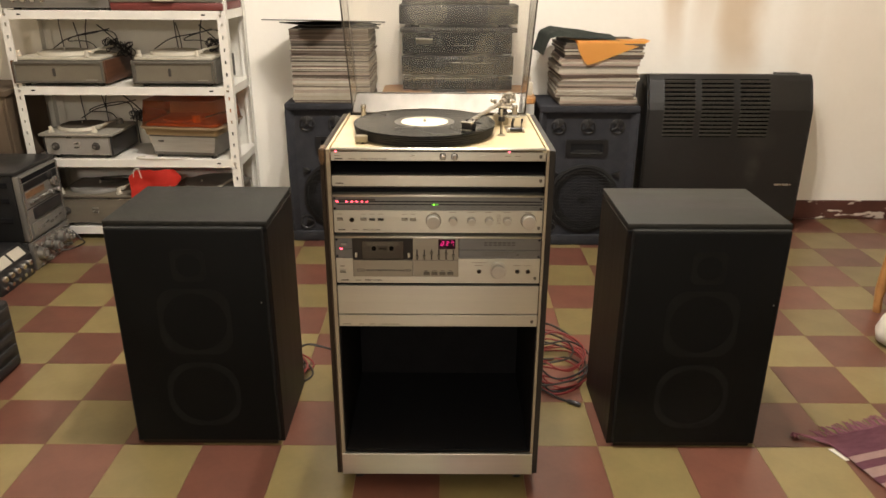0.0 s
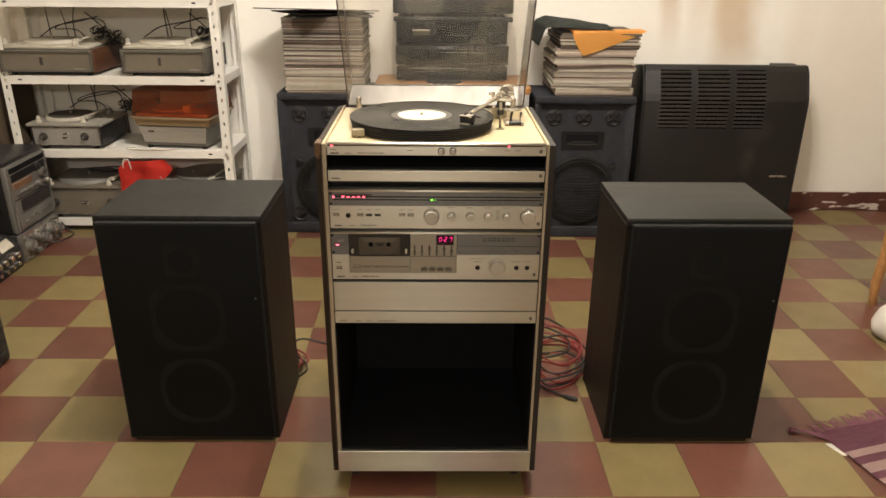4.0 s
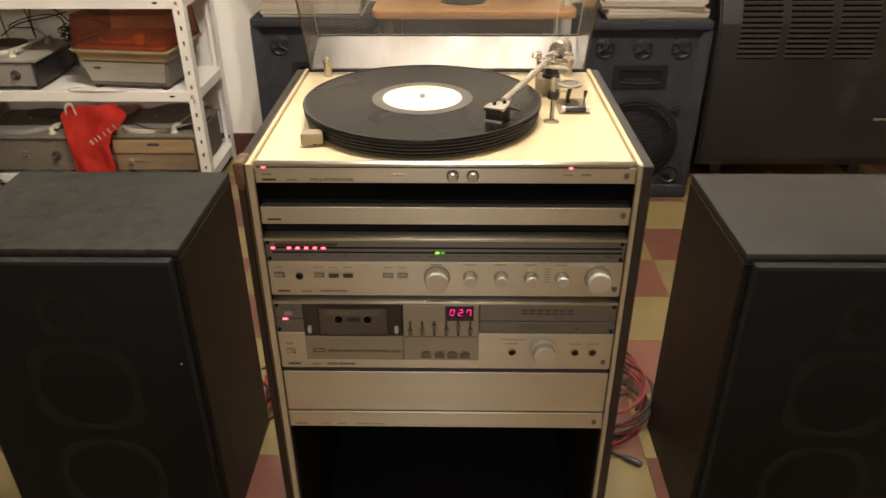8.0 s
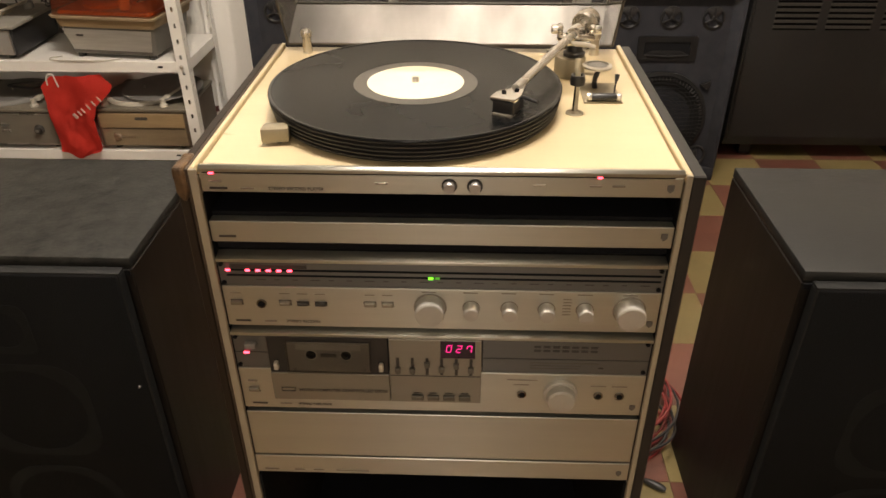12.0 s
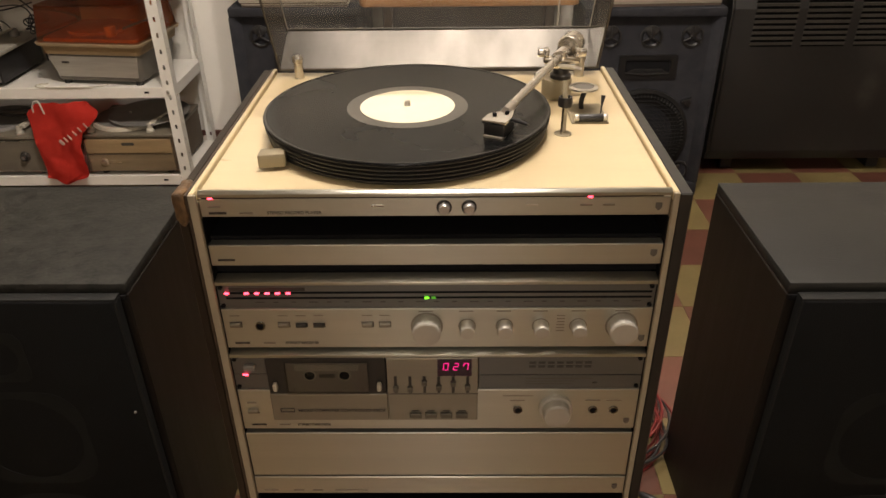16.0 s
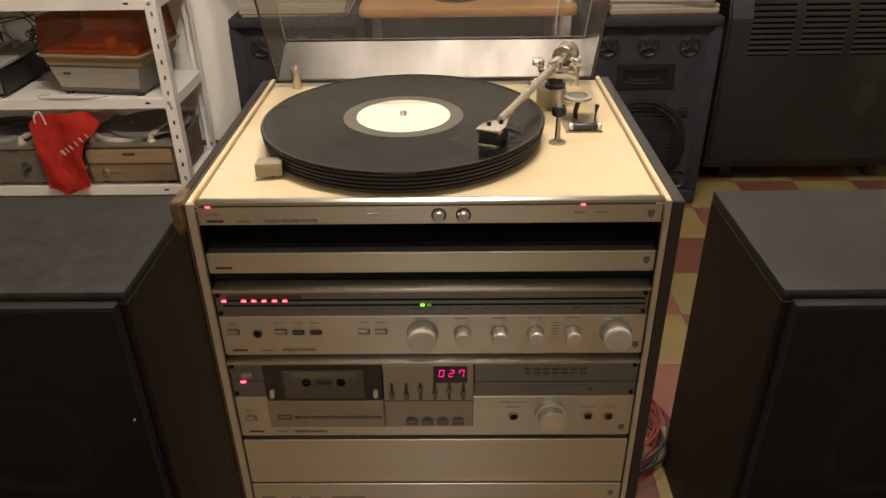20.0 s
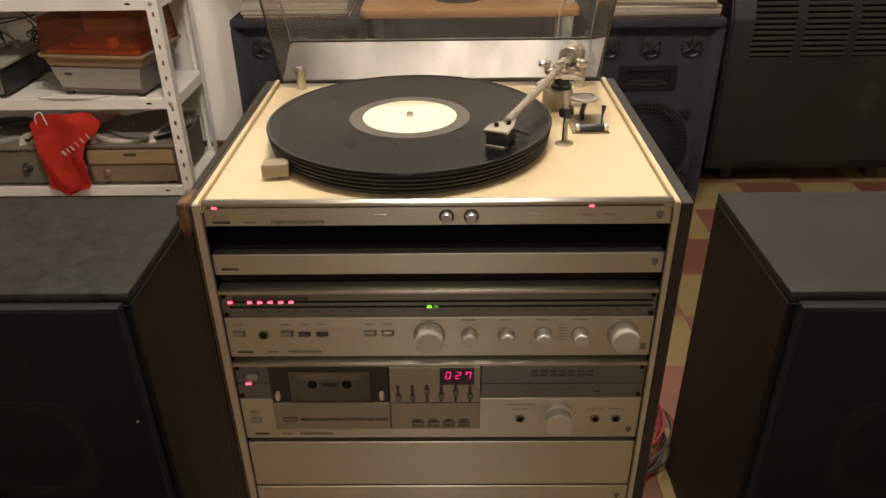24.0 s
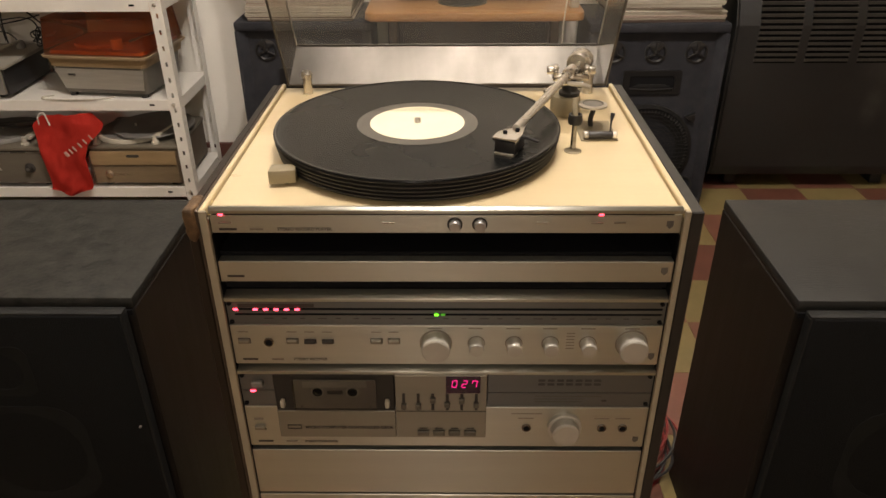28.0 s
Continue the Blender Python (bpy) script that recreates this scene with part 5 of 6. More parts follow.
def green_sag(x, y):
    ridge = 0.040 - 0.125 * (x + 0.075) if x > -0.075 else 0.040 - 0.42 * (-0.075 - x)
    front = min(1.0, max(0.0, 1.0 - 11.0 * max(0, -y - 0.095)))
    return 0.004 + max(0.0, ridge - 0.004) * front + min(0.0, ridge) + 0.006 * noise.noise((x * 9, y * 9, 0.3)) * front


draped("green_cloth", 0.37, 0.28, 36, 24, green_sag, GREENC, (0.530, 3.207, zr + 0.004), 2, "dark green cloth draped over the records", "cloth")
orange = B()
nx, ny = 30, 22
grid = []
for i in range(nx + 1):
    u = i / nx
    drop = 0.098 * min(1, (u / 0.16) ** 0.6 if u < 0.16 else (1 - (u - 0.16) / 0.84) ** 0.85 + 0.02)
    row = []
    for j in range(ny + 1):
        w = j / ny
        reach = w * (drop + 0.075)
        back = 0.075 - reach
        bend = max(0.0, -back)
        x = 0.315 * (u - 0.5) + 0.020 * w * (1 - u)
        row.append(orange.verts.new((x, max(back, 0) - 0.25 * min(bend, 0.012) - 0.05 * bend, 0.004 + 0.0025 * noise.noise((x * 9, w * 5, 4)) - max(0, bend - 0.003) * 0.98)))
    grid.append(row)
for i in range(nx):
    for j in range(ny):
        orange.faces.new((grid[i][j], grid[i + 1][j], grid[i + 1][j + 1], grid[i][j + 1]))
bmesh.ops.solidify(orange, geom=orange.faces[:], thickness=-0.0015)
ob = new("orange_folder", to_mesh("orange_folder", orange, ORANGEF, 60))
ob.matrix_world = Matrix.Translation((0.658, 3.061, zr + 0.007)) @ Matrix.Rotation(radians(2), 4, "Z")
tagged(ob, "bright orange sleeve hanging over the edge of a record pile", "folder")

# ---- little table with black equipment, behind the rack ----
stool = thing("side_table", (0.055, 3.2, 0), "small varnished pine table standing by the wall", "table")
part("tabletop", prism(B(), [(p[0] + 0.055, p[1] + 3.205) for p in rounded(0.635, 0.345, 0.03)], "z", 0.612, 0.637, 0.004), WOOD, stool)
for x in (-0.19, 0.30):
    for y in (3.15, 3.345):
        part("leg", bx(B(), x - 0.014, x + 0.014, y - 0.014, y + 0.014, 0, 0.6115, 0.003), BROWNW, stool, "dark wooden leg")
part("back_board", bx(B(), -0.175, 0.285, 3.160, 3.175, 0.06, 0.6113, 0.002), surf("dull_dark_board", (0.050, 0.041, 0.033), (0.034, 0.028, 0.023), 8, 0.7, 0, 0.1), stool, "dull dark board under the tabletop")
STACK = (  # left, right, height, front, line from, line to, line height
    (-0.174, 0.285, 0.062, 3.192, -0.121, 0.116, 0.053), (-0.177, 0.288, 0.084, 3.188, 0.005, 0.120, 0.056), (-0.174, 0.280, 0.113, 3.194, 0.045, 0.120, 0.040))
GLOSSB = surf("glossy_black_panel", (0.010, 0.010, 0.011), (0.016, 0.0155, 0.0155), 18, 0.25, 0, 0.03, 120, 0.5)
BZ = 0.637
for k, (x0, x1, h, yf, a, b_, lz) in enumerate(STACK):
    u = thing("black_component", ((x0 + x1) / 2, 3.28, BZ), "black hi-fi component in a stack on the small table", "hi-fi component", "black components on the table")
    part("case", bx(B(), x0 + 0.004, x1 - 0.004, yf + 0.012, 3.372, BZ + 0.007, BZ + h - 0.001, 0.003, 2), PLAST, u)
    f = part("front_panel", bx(B(), x0, x1, yf, yf + 0.0118, BZ + 0.007, BZ + h - 0.001, 0.003, 2), GLOSSB, u)
    for x in (x0 + 0.05, x1 - 0.05):
        for y in (yf + 0.04, 3.34):
            part("foot", cy(B(), (x, y, BZ + 0.0035), 0.014, 0.007, "z", 16), RUBBER, u)
    part("trim_line", bx(B(), a, b_, yf - 0.0012, yf + 0.001, BZ + lz, BZ + lz + 0.0022), GREYPL, f, "thin grey trim line")
    part("display_window", bx(B(), x0 + 0.16, x1 - 0.14, yf - 0.0014, yf + 0.001, BZ + h * 0.70, BZ + h * 0.82, 0.0005), HORN, f)
    if k == 1:
        part("bright_trim", bx(B(), 0.027, 0.064, yf - 0.0020, yf + 0.001, BZ + lz - 0.0006, BZ + lz + 0.0030), SATIN, f, "bright silver trim")
        part("trim_line", bx(B(), 0.135, 0.190, yf - 0.0012, yf + 0.001, BZ + lz - 0.002, BZ + lz), INK_L, f)
    if k == 2:
        part("trim_line", bx(B(), 0.02, 0.13, yf - 0.0012, yf + 0.001, BZ + 0.085, BZ + 0.0868), INK_L, f)
        part("top_flange", bx(B(), x0 - 0.009, x1 + 0.020, yf - 0.004, yf + 0.02, BZ + h - 0.020, BZ + h - 0.0012, 0.003, 2), PLAST, u)
    BZ += h
deckb = thing("black_turntable", (0.06, 3.28, BZ), "black turntable with rounded corners and a smoky closed cover", "turntable")
part("plinth", prism(B(), [(p[0] + 0.0585, p[1] + 3.2775) for p in rounded(0.490, 0.185, 0.030, 6)], "z", BZ + 0.012, BZ + 0.088, 0.006), PLAST, deckb)
for x in (-0.12, 0.24):
    for y in (3.215, 3.34):
        part("foot", cy(B(), (x, y, BZ + 0.006), 0.018, 0.012, "z", 16), RUBBER, deckb)
part("trim_stud", cy(B(), (-0.012, 3.185, BZ + 0.084), 0.003, 0.003, "y", 10), SATIN, deckb)
cov = B()
prism(cov, [(p[0] + 0.046, p[1] + 3.278) for p in rounded(0.440, 0.170, 0.024, 6)], "z", BZ + 0.0885, BZ + 0.122, 0.005)
part("dust_cover", cov, surf("smoky_cover", (0.085, 0.080, 0.070), (0.060, 0.056, 0.049), 9, 0.30, 0, 0.04), deckb, "smoky grey dust cover")
solo("round_base", lathe(B(), [(0, 0), (0.074, 0), (0.074, 0.003), (0.066, 0.006), (0, 0.0065)], (0.022, 3.186, 0.6372), "z", 40), PLAST, (0.022, 3.186, 0.6372), "flat round black stand base lying on the table", "stand base")
ad = thing("white_adapter", (0.350, 3.11, 0.637), "small white power adapter on the table edge", "adapter")
part("adapter_body", bx(B(), 0.336, 0.362, 3.092, 3.125, 0.637, 0.690, 0.004, 2), IVORY, ad)
part("adapter_cable", tube(B(), curve([(0.350, 3.10, 0.689), (0.346, 3.085, 0.715), (0.325, 3.06, 0.70), (0.312, 3.03, 0.63), (0.306, 3.02, 0.50), (0.30, 3.015, 0.30), (0.29, 3.01, 0.01)]), 0.0022, 6), IVORY, ad)

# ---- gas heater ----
# near-black painted for the shade inside the vents
VENTSHADE = surf("vent_shade_black", (0.0030, 0.0028, 0.0026), (0.0045, 0.0042, 0.0040), 20, 0.9, 0, 0, 120, 0.03)
# paler than the casing: dust and the light slats catch, in one colour
SLAT = surf("dusty_lit_slat", (0.046, 0.042, 0.037), (0.026, 0.024, 0.021), 9, 0.5, 0, 0.1, 60)
ht = thing("gas_heater", (1.195, 3.3, 0), "dark brown enamelled gas heater with slotted vents, on the wall", "heater")
HX0, HX1, HF = 0.868, 1.580, 3.200
prof = [(3.418, 0.055), (HF + 0.012, 0.055), (HF, 0.09), (HF, 0.560), (HF + 0.010, 0.590), (HF + 0.046, 0.677), (HF + 0.066, 0.700), (HF + 0.080, 0.703), (3.418, 0.683)]
part("casing", prism(B(), prof, "x", HX0 + 0.0092, HX1 - 0.0122, 0.003), HEAT, ht)
part("end_cap", prism(B(), [(a, b_ - 0.002 if b_ > 0.6 else b_) for a, b_ in prof], "x", HX0, HX0 + 0.009, 0.004), HEAT, ht)
part("end_cap", prism(B(), prof, "x", HX1 - 0.012, HX1, 0.005), HEAT, ht)
for x in (HX0 + 0.10, HX1 - 0.10):
    part("foot", bx(B(), x - 0.02, x + 0.02, 3.26, 3.33, 0, 0.0545, 0.003), PLAST, ht)


def on_front(z):
    """How far forward the casing lies at a height."""
    if z < 0.56:
        return HF
    if z < 0.59:
        return HF + 0.010 * (z - 0.56) / 0.03
    return HF + 0.010 + 0.036 * (z - 0.59) / 0.085


# each vent is a black plate on the closed casing, standing for shaded depth
for x0, x1 in ((0.944, 1.073), (1.103, 1.237), (1.268, 1.392)):
    v = part("vent", prism(B(), [(on_front(z) - 0.0015, z) for z in (0.4445, 0.56, 0.59, 0.684)] + [(on_front(z) + 0.004, z) for z in (0.684, 0.59, 0.56, 0.4445)], "x", x0, x1), VENTSHADE, ht, "near-black plate painted for the shade in a vent opening", 0)
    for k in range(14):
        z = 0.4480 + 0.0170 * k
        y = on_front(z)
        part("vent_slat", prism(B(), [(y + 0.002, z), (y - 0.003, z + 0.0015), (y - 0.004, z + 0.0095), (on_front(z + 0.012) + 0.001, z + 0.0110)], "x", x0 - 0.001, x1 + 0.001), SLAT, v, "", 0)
part("maker_plate", bx(B(), 1.464, 1.540, HF - 0.002, HF + 0.001, 0.228, 0.236, 0.0005), SATIN, ht, "small silver nameplate")
part("control_hatch", bx(B(), 1.435, 1.535, HF + 0.082, HF + 0.125, 0.6965, 0.7055, 0.002), PLAST, ht)

# ---- white slotted-angle shelf ----
SX0, SX1, SY0, SY1 = -1.762, -0.867, 3.100, 3.408
rackw = thing("metal_shelf", ((SX0 + SX1) / 2, 3.24, 0), "white enamelled slotted-angle metal shelf crowded with old turntables", "shelf unit")


def slotted(bm, along, a0, a1, c0, c1, z0, z1):
    """One flange of an angle post with a row of slots, lying along x or y."""
    mid, hw, pitch = (a0 + a1) / 2, 0.0035, 0.0485
    zs = [z0]
    z = z0 + 0.028
    put = (lambda p, q, r, s, t, u: bx(bm, p, q, r, s, t, u)) if along == "x" else (lambda p, q, r, s, t, u: bx(bm, r, s, p, q, t, u))
    while z + 0.016 < z1:
        put(a0, mid - hw, c0, c1, z, z + 0.014)
        put(mid + hw, a1, c0, c1, z, z + 0.014)
        zs += [z, z + 0.014]
        z += pitch
    zs.append(z1)
    for k in range(0, len(zs) - 1, 2):
        put(a0, a1, c0, c1, zs[k], zs[k + 1])
    return bm


PW_, PT, PH = 0.035, 0.002, 1.56
for px, sx in ((SX0, 1), (SX1, -1)):
    for py, sy in ((SY0, 1), (SY1, -1)):
        b = B()
        slotted(b, "x", *sorted((px, px + sx * PW_)), *sorted((py, py + sy * PT)), 0.0, PH)
        slotted(b, "y", *sorted((py + sy * PT, py + sy * PW_)), *sorted((px, px + sx * PT)), 0.0, PH)
        part("post", b, WHITEM, rackw, "slotted white angle post", 0)
TIERS = (0.058, 0.360, 0.664, 0.962, 1.40)
for z in TIERS:
    g = 0.0025
    x0, x1, y0, y1 = SX0 + g, SX1 - g, SY0 + g, SY1 - g
    tr = part("tier", bx(B(), x0, x1, y0, y1, z - 0.0012, z), WHITEM, rackw, "", 0)
    for b in ((x0 + PW_ - 0.002, x1 - PW_ + 0.002, y0 - 0.0042, y0 - 0.0028), (x0 + PW_, x1 - PW_, y1 - 0.0014, y1), (x1 - 0.0014, x1, y0 + PW_, y1 - PW_), (x0, x0 + 0.0014, y0 + PW_, y1 - PW_)):
        part("tier_lip", bx(B(), *b, z - 0.034, z - 0.0013, 0.0004), WHITEM, tr, "", 0)
    part("tier_lip", bx(B(), x0 + 0.036, x1 - 0.036, y0 - 0.0027, y0 + 0.0002, z - 0.004, z - 0.0002), WHITEM, tr, "", 0)
    for x in (x0 + 0.018, x1 - 0.018):
        part("bolt", lathe(B(), [(0.0062, 0), (0.0058, 0.003), (0.003, 0.0045), (0, 0.0047)], (x, SY0 - 0.0002, z - 0.016), "y", 12), SATIN, tr)
    for x in (x0 + 0.075, x1 - 0.085):
        part("lip_slot", prism(B(), [(x + p[0], z - 0.016 + p[1]) for p in rounded(0.017, 0.006, 0.0028, 3)], "y", y0 - 0.0046, y0 - 0.0040), VOID, tr)

# ---- old turntables on the shelf ----
GOLDWOOD = surf("golden_wood_band", (0.34, 0.24, 0.125), (0.22, 0.15, 0.08), 8, 0.5, 0, 0.08, 70, 0.4, (0.6, 5, 5))
DIRTYC = surf("grey_tapered_plastic", (0.16, 0.148, 0.125), (0.12, 0.11, 0.092), 9, 0.5, 0, 0.06)
PALEFRONT = surf("pale_silver_front", (0.47, 0.45, 0.40), (0.34, 0.322, 0.282), 14, 0.42, 0.3, 0.1, 60, 0.5, (0.5, 1, 6))


def tapered_player(t, a, f, bk, h, lift, lid):
    """The portable player with a body that narrows downwards, a wood band and a clear orange lid."""
    def ring(z, k):
        return [(x * (a - k) / a, y * (bk - k) / bk, z) for x, y in rounded(2 * a, bk - f, 0.018)]

    def loft(z0, k0, z1, k1, caps=True):
        b = B()
        lo, hi = [b.verts.new(p) for p in ring(z0, k0)], [b.verts.new(p) for p in ring(z1, k1)]
        n = len(lo)
        for k in range(n):
            b.faces.new((lo[k], lo[(k + 1) % n], hi[(k + 1) % n], hi[k]))
        b.faces.new(hi)
        if caps:
            b.faces.new(lo[::-1])
        return b

    part("case", loft(lift, 0.020, h - 0.036, 0.008), DIRTYC, t, "grey tapered case")
    q = B()
    lo, hi = [(-a + 0.030, f + 0.0195, lift + 0.012), (a - 0.030, f + 0.0195, lift + 0.012)], [(a - 0.014, f + 0.0075, h - 0.042), (-a + 0.014, f + 0.0075, h - 0.042)]
    slab(q, [Vector(p) for p in lo + hi], Vector((0, -0.003, 0)))
    fr = part("front_panel", q, PALEFRONT, t, "pale silver front panel", 0)
    part("maker_badge", bx(B(), -a + 0.055, -a + 0.078, f + 0.006, f + 0.011, (h + lift) / 2 - 0.004, (h + lift) / 2 + 0.002), INK, fr)
    for z_, k in ((lift + 0.0095, 0.0195), ((h + lift) / 2 - 0.020, 0.0165), (h - 0.0415, 0.0075)):
        part("panel_line", bx(B(), -a + 0.026, a - 0.026, f + k - 0.0040, f + k, z_, z_ + 0.0020), INK_M, fr)
    part("wood_band", loft(h - 0.0355, 0.002, h - 0.010, -0.003), GOLDWOOD, t, "tan wood band")
    part("rim", loft(h - 0.0075, -0.011, h + 0.001, -0.014), surf("tan_plastic_rim", (0.46, 0.35, 0.22), (0.38, 0.28, 0.17), 12, 0.5), t, "tan plastic rim")
    part("orange_deck", loft(h + 0.0025, 0.004, h + 0.012, 0.008), ORANGEP, t, "orange deck plate")
    part("platter", lathe(B(), [(0, 0), (0.095, 0), (0.095, 0.008), (0.088, 0.011), (0, 0.011)], (-0.03, 0.0, h + 0.0122), "z", 36), ORANGEP, t)
    part("orange_knob", cy(B(), (a - 0.105, f + 0.046, h + 0.028), 0.017, 0.032, "z", 18, bev=0.003), surf("bright_orange_plastic", (0.92, 0.30, 0.05), (0.86, 0.26, 0.04), 8, 0.4), t, "bright orange knob")
    part("arm_tube", tube(B(), curve([(a - 0.04, bk - 0.05, h + 0.03), (a - 0.05, 0.02, h + 0.034), (a - 0.075, f + 0.07, h + 0.03)]), 0.004, 8), GREYPL, t)
    part("lid", loft(h + 0.0025, -0.008, h + lid - 0.01, 0.004, False), ORANGELID, t, "clear orange plastic lid")
    return t


def old_turntable(x0, x1, yf, z, h, depth, label, body, front, side, topm, over=0.008, platter=0.105, knobs="cones", lid=None, turn=0.0, lift=0.012):
    """A record player with a box body, front panel, overhanging top plate, platter and arm, built about its own base."""
    w = x1 - x0
    t = thing("record_player", ((x0 + x1) / 2, yf + depth / 2, z), label, "record player", "old turntables on the shelf", turn=turn, local=True)
    a, f, bk = w / 2, -depth / 2, depth / 2
    for x in (-a + 0.04, a - 0.04):
        for y in (f + 0.035, bk - 0.035):
            part("foot", cy(B(), (x, y, lift / 2), 0.012, lift, "z", 14), RUBBER, t)
    if knobs == "bar":
        return tapered_player(t, a, f, bk, h, lift, lid)
    part("body", bx(B(), -a + 0.009, a - 0.009, f + 0.012, bk, lift, h, 0.003, 2), body, t)
    for x0_, x1_ in ((-a, -a + 0.0088), (a - 0.0088, a)):
        part("side_panel", bx(B(), x0_, x1_, f + 0.004, bk, lift, h, 0.002, 2), side, t)
    p = part("front_panel", bx(B(), -a + 0.0095, a - 0.0095, f + 0.002, f + 0.0118, lift + 0.004, h - 0.004, 0.0015), front, t)
    tp = part("top_plate", bx(B(), -a - over, a + over, f - over * 0.6, bk + 0.003, h + 0.0004, h + 0.013, 0.004, 2), topm, t)
    pc = (-0.03, 0.0)
    pl = part("platter", lathe(B(), [(0, 0), (platter, 0), (platter, 0.006), (platter - 0.004, 0.012), (platter - 0.02, 0.011), (0, 0.011)], (pc[0], pc[1], h + 0.0132), "z", 40), IVORY if topm is not DUSTWOOD else GREYPL, t)
    part("platter_mat", cy(B(), (pc[0], pc[1], h + 0.0255), platter - 0.012, 0.003, "z", 36), PALEDISC if knobs == "cones" else GREYPL if topm in (DUSTWOOD, TAUPE) else BROWNDISC, pl)
    part("spindle", cy(B(), (pc[0], pc[1], h + 0.032), 0.0035, 0.014, "z", 10), SATIN, pl)
    ax, ay = a - 0.045, bk - 0.06
    ar = part("tonearm", lathe(B(), [(0.016, 0), (0.015, 0.018), (0.010, 0.024), (0, 0.024)], (ax, ay, h + 0.0132), "z", 18), GREYPL, t)
    part("arm_tube", tube(B(), curve([(ax, ay, h + 0.036), (ax - 0.005, ay - 0.08, h + 0.038), (ax - 0.025, f + 0.06, h + 0.034)]), 0.0045, 8), IVORY, ar)
    part("head", bx(B(), ax - 0.036, ax - 0.016, f + 0.035, f + 0.068, h + 0.026, h + 0.038, 0.002, 2), IVORY, ar)
    for x in (-a + 0.032, a - 0.075):
        part("control_knob", lathe(B(), [(0.013, 0), (0.013, 0.006), (0.009, 0.010), (0.0075, 0.026), (0, 0.027)], (x, f + 0.022, h + 0.0132), "z", 18), IVORY, tp)
    if knobs == "cones":
        part("emblem", prism(B(), [(p_[0] - a * 0.1, (h + lift) / 2 + p_[1]) for p_ in rounded(0.011, 0.032, 0.005, 3)], "y", f - 0.001, f + 0.0025), INK, p)
        part("maker_print", bx(B(), a * 0.55, a * 0.80, f + 0.001, f + 0.0025, lift + 0.013, lift + 0.018), INK_L, p)
        part("panel_frame", frame_ring(B(), rounded(w - 0.022, h - lift - 0.010, 0.003, 2), rounded(w - 0.036, h - lift - 0.024, 0.002, 2), f - 0.004, f + 0.003, 0, (h + lift) / 2), DUSTY, p)
    elif knobs == "dials":
        for x in (-a + 0.05, a - 0.07):
            k = part("dial", lathe(B(), [(0.017, 0), (0.016, 0.004), (0.011, 0.006), (0.010, 0.016), (0, 0.017)], (x, f + 0.002, (h + lift) / 2), "y", 20), INK, p)
            part("dial_cap", cy(B(), (x, f - 0.0155, (h + lift) / 2), 0.006, 0.001, "y", 14), SILVERP, k)
        for z_ in (-0.010, 0.008):
            part("emblem", bx(B(), -0.018, 0.010, f + 0.0005, f + 0.0025, (h + lift) / 2 + z_, (h + lift) / 2 + z_ + 0.009, 0.001), SATIN, p)
        part("panel_rim", frame_ring(B(), rounded(w - 0.020, h - lift - 0.008, 0.004, 2), rounded(w - 0.026, h - lift - 0.014, 0.003, 2), f + 0.0003, f + 0.003, 0, (h + lift) / 2), SATIN, p)
    elif knobs == "drawer":
        part("wood_band", bx(B(), -a + 0.0095, a - 0.0095, f - 0.0015, f + 0.0018, h * 0.60, h - 0.006, 0.001), GOLDWOOD, p, "golden wood band")
        part("handle_recess", prism(B(), [(p_[0], h - 0.022 + p_[1]) for p_ in rounded(0.042, 0.010, 0.004, 3)], "y", f - 0.0022, f + 0.003), INK, p)
        part("drawer_seam", bx(B(), -a + 0.012, a - 0.012, f + 0.0012, f + 0.0025, h * 0.56, h * 0.56 + 0.0016), INK, p)
        d = part("selector", lathe(B(), [(0.013, 0), (0.013, 0.003), (0.008, 0.005), (0.007, 0.010), (0, 0.010)], (-a + 0.06, f + 0.002, h * 0.36), "y", 18), BRASS, p)
        part("selector_bar", bx(B(), -a + 0.075, -a + 0.115, f + 0.0005, f + 0.0025, h * 0.34, h * 0.37), BRASS, p)
    return t


T1, T2, T3 = TIERS[2], TIERS[1], TIERS[0]
DUSTWOOD = surf("dusty_grey_brown_wood", (0.17, 0.148, 0.112), (0.12, 0.103, 0.078), 7, 0.6, 0, 0.1, 70, 0.4, (0.6, 4, 4))
DULLFRONT = surf("dull_silver_front", (0.46, 0.443, 0.405), (0.31, 0.299, 0.273), 12, 0.4, 0.4)
DIRTYIV = surf("dirty_ivory_plastic", (0.34, 0.32, 0.275), (0.235, 0.22, 0.185), 12, 0.5)
old_turntable(-1.755, -1.372, 3.092, T1, 0.104, 0.285, "taupe record player with a brown side panel on the shelf", DUSTY, TAUPE, WALNUT, IVORY, -0.020)
old_turntable(-1.268, -0.925, 3.092, T1, 0.106, 0.285, "taupe record player with ivory controls on the shelf", DUSTY, TAUPE, DUSTY, IVORY, -0.014)
old_turntable(-1.690, -1.400, 3.105, T2, 0.096, 0.270, "silver-fronted record player in a black case", PLAST, DULLFRONT, PLAST, DIRTYIV, 0.012, 0.10, "dials")
old_turntable(-1.252, -0.930, 3.108, T2, 0.136, 0.262, "silver and wood record player with an orange lid", TAUPE, SILVERP, TAUPE, TAN, 0.010, 0.10, "bar", 0.118, turn=-7, lift=0.014)
old_turntable(-1.690, -1.335, 3.100, T3, 0.130, 0.280, "dusty grey-brown wooden record player", BROWNW, DUSTWOOD, BROWNW, DUSTWOOD, 0.004, 0.125, "dials")
old_turntable(-1.205, -0.905, 3.100, T3, 0.135, 0.280, "tan wooden record player with a grey top", TAN, TAN, BROWNW, TAUPE, 0.004, 0.125, "drawer")


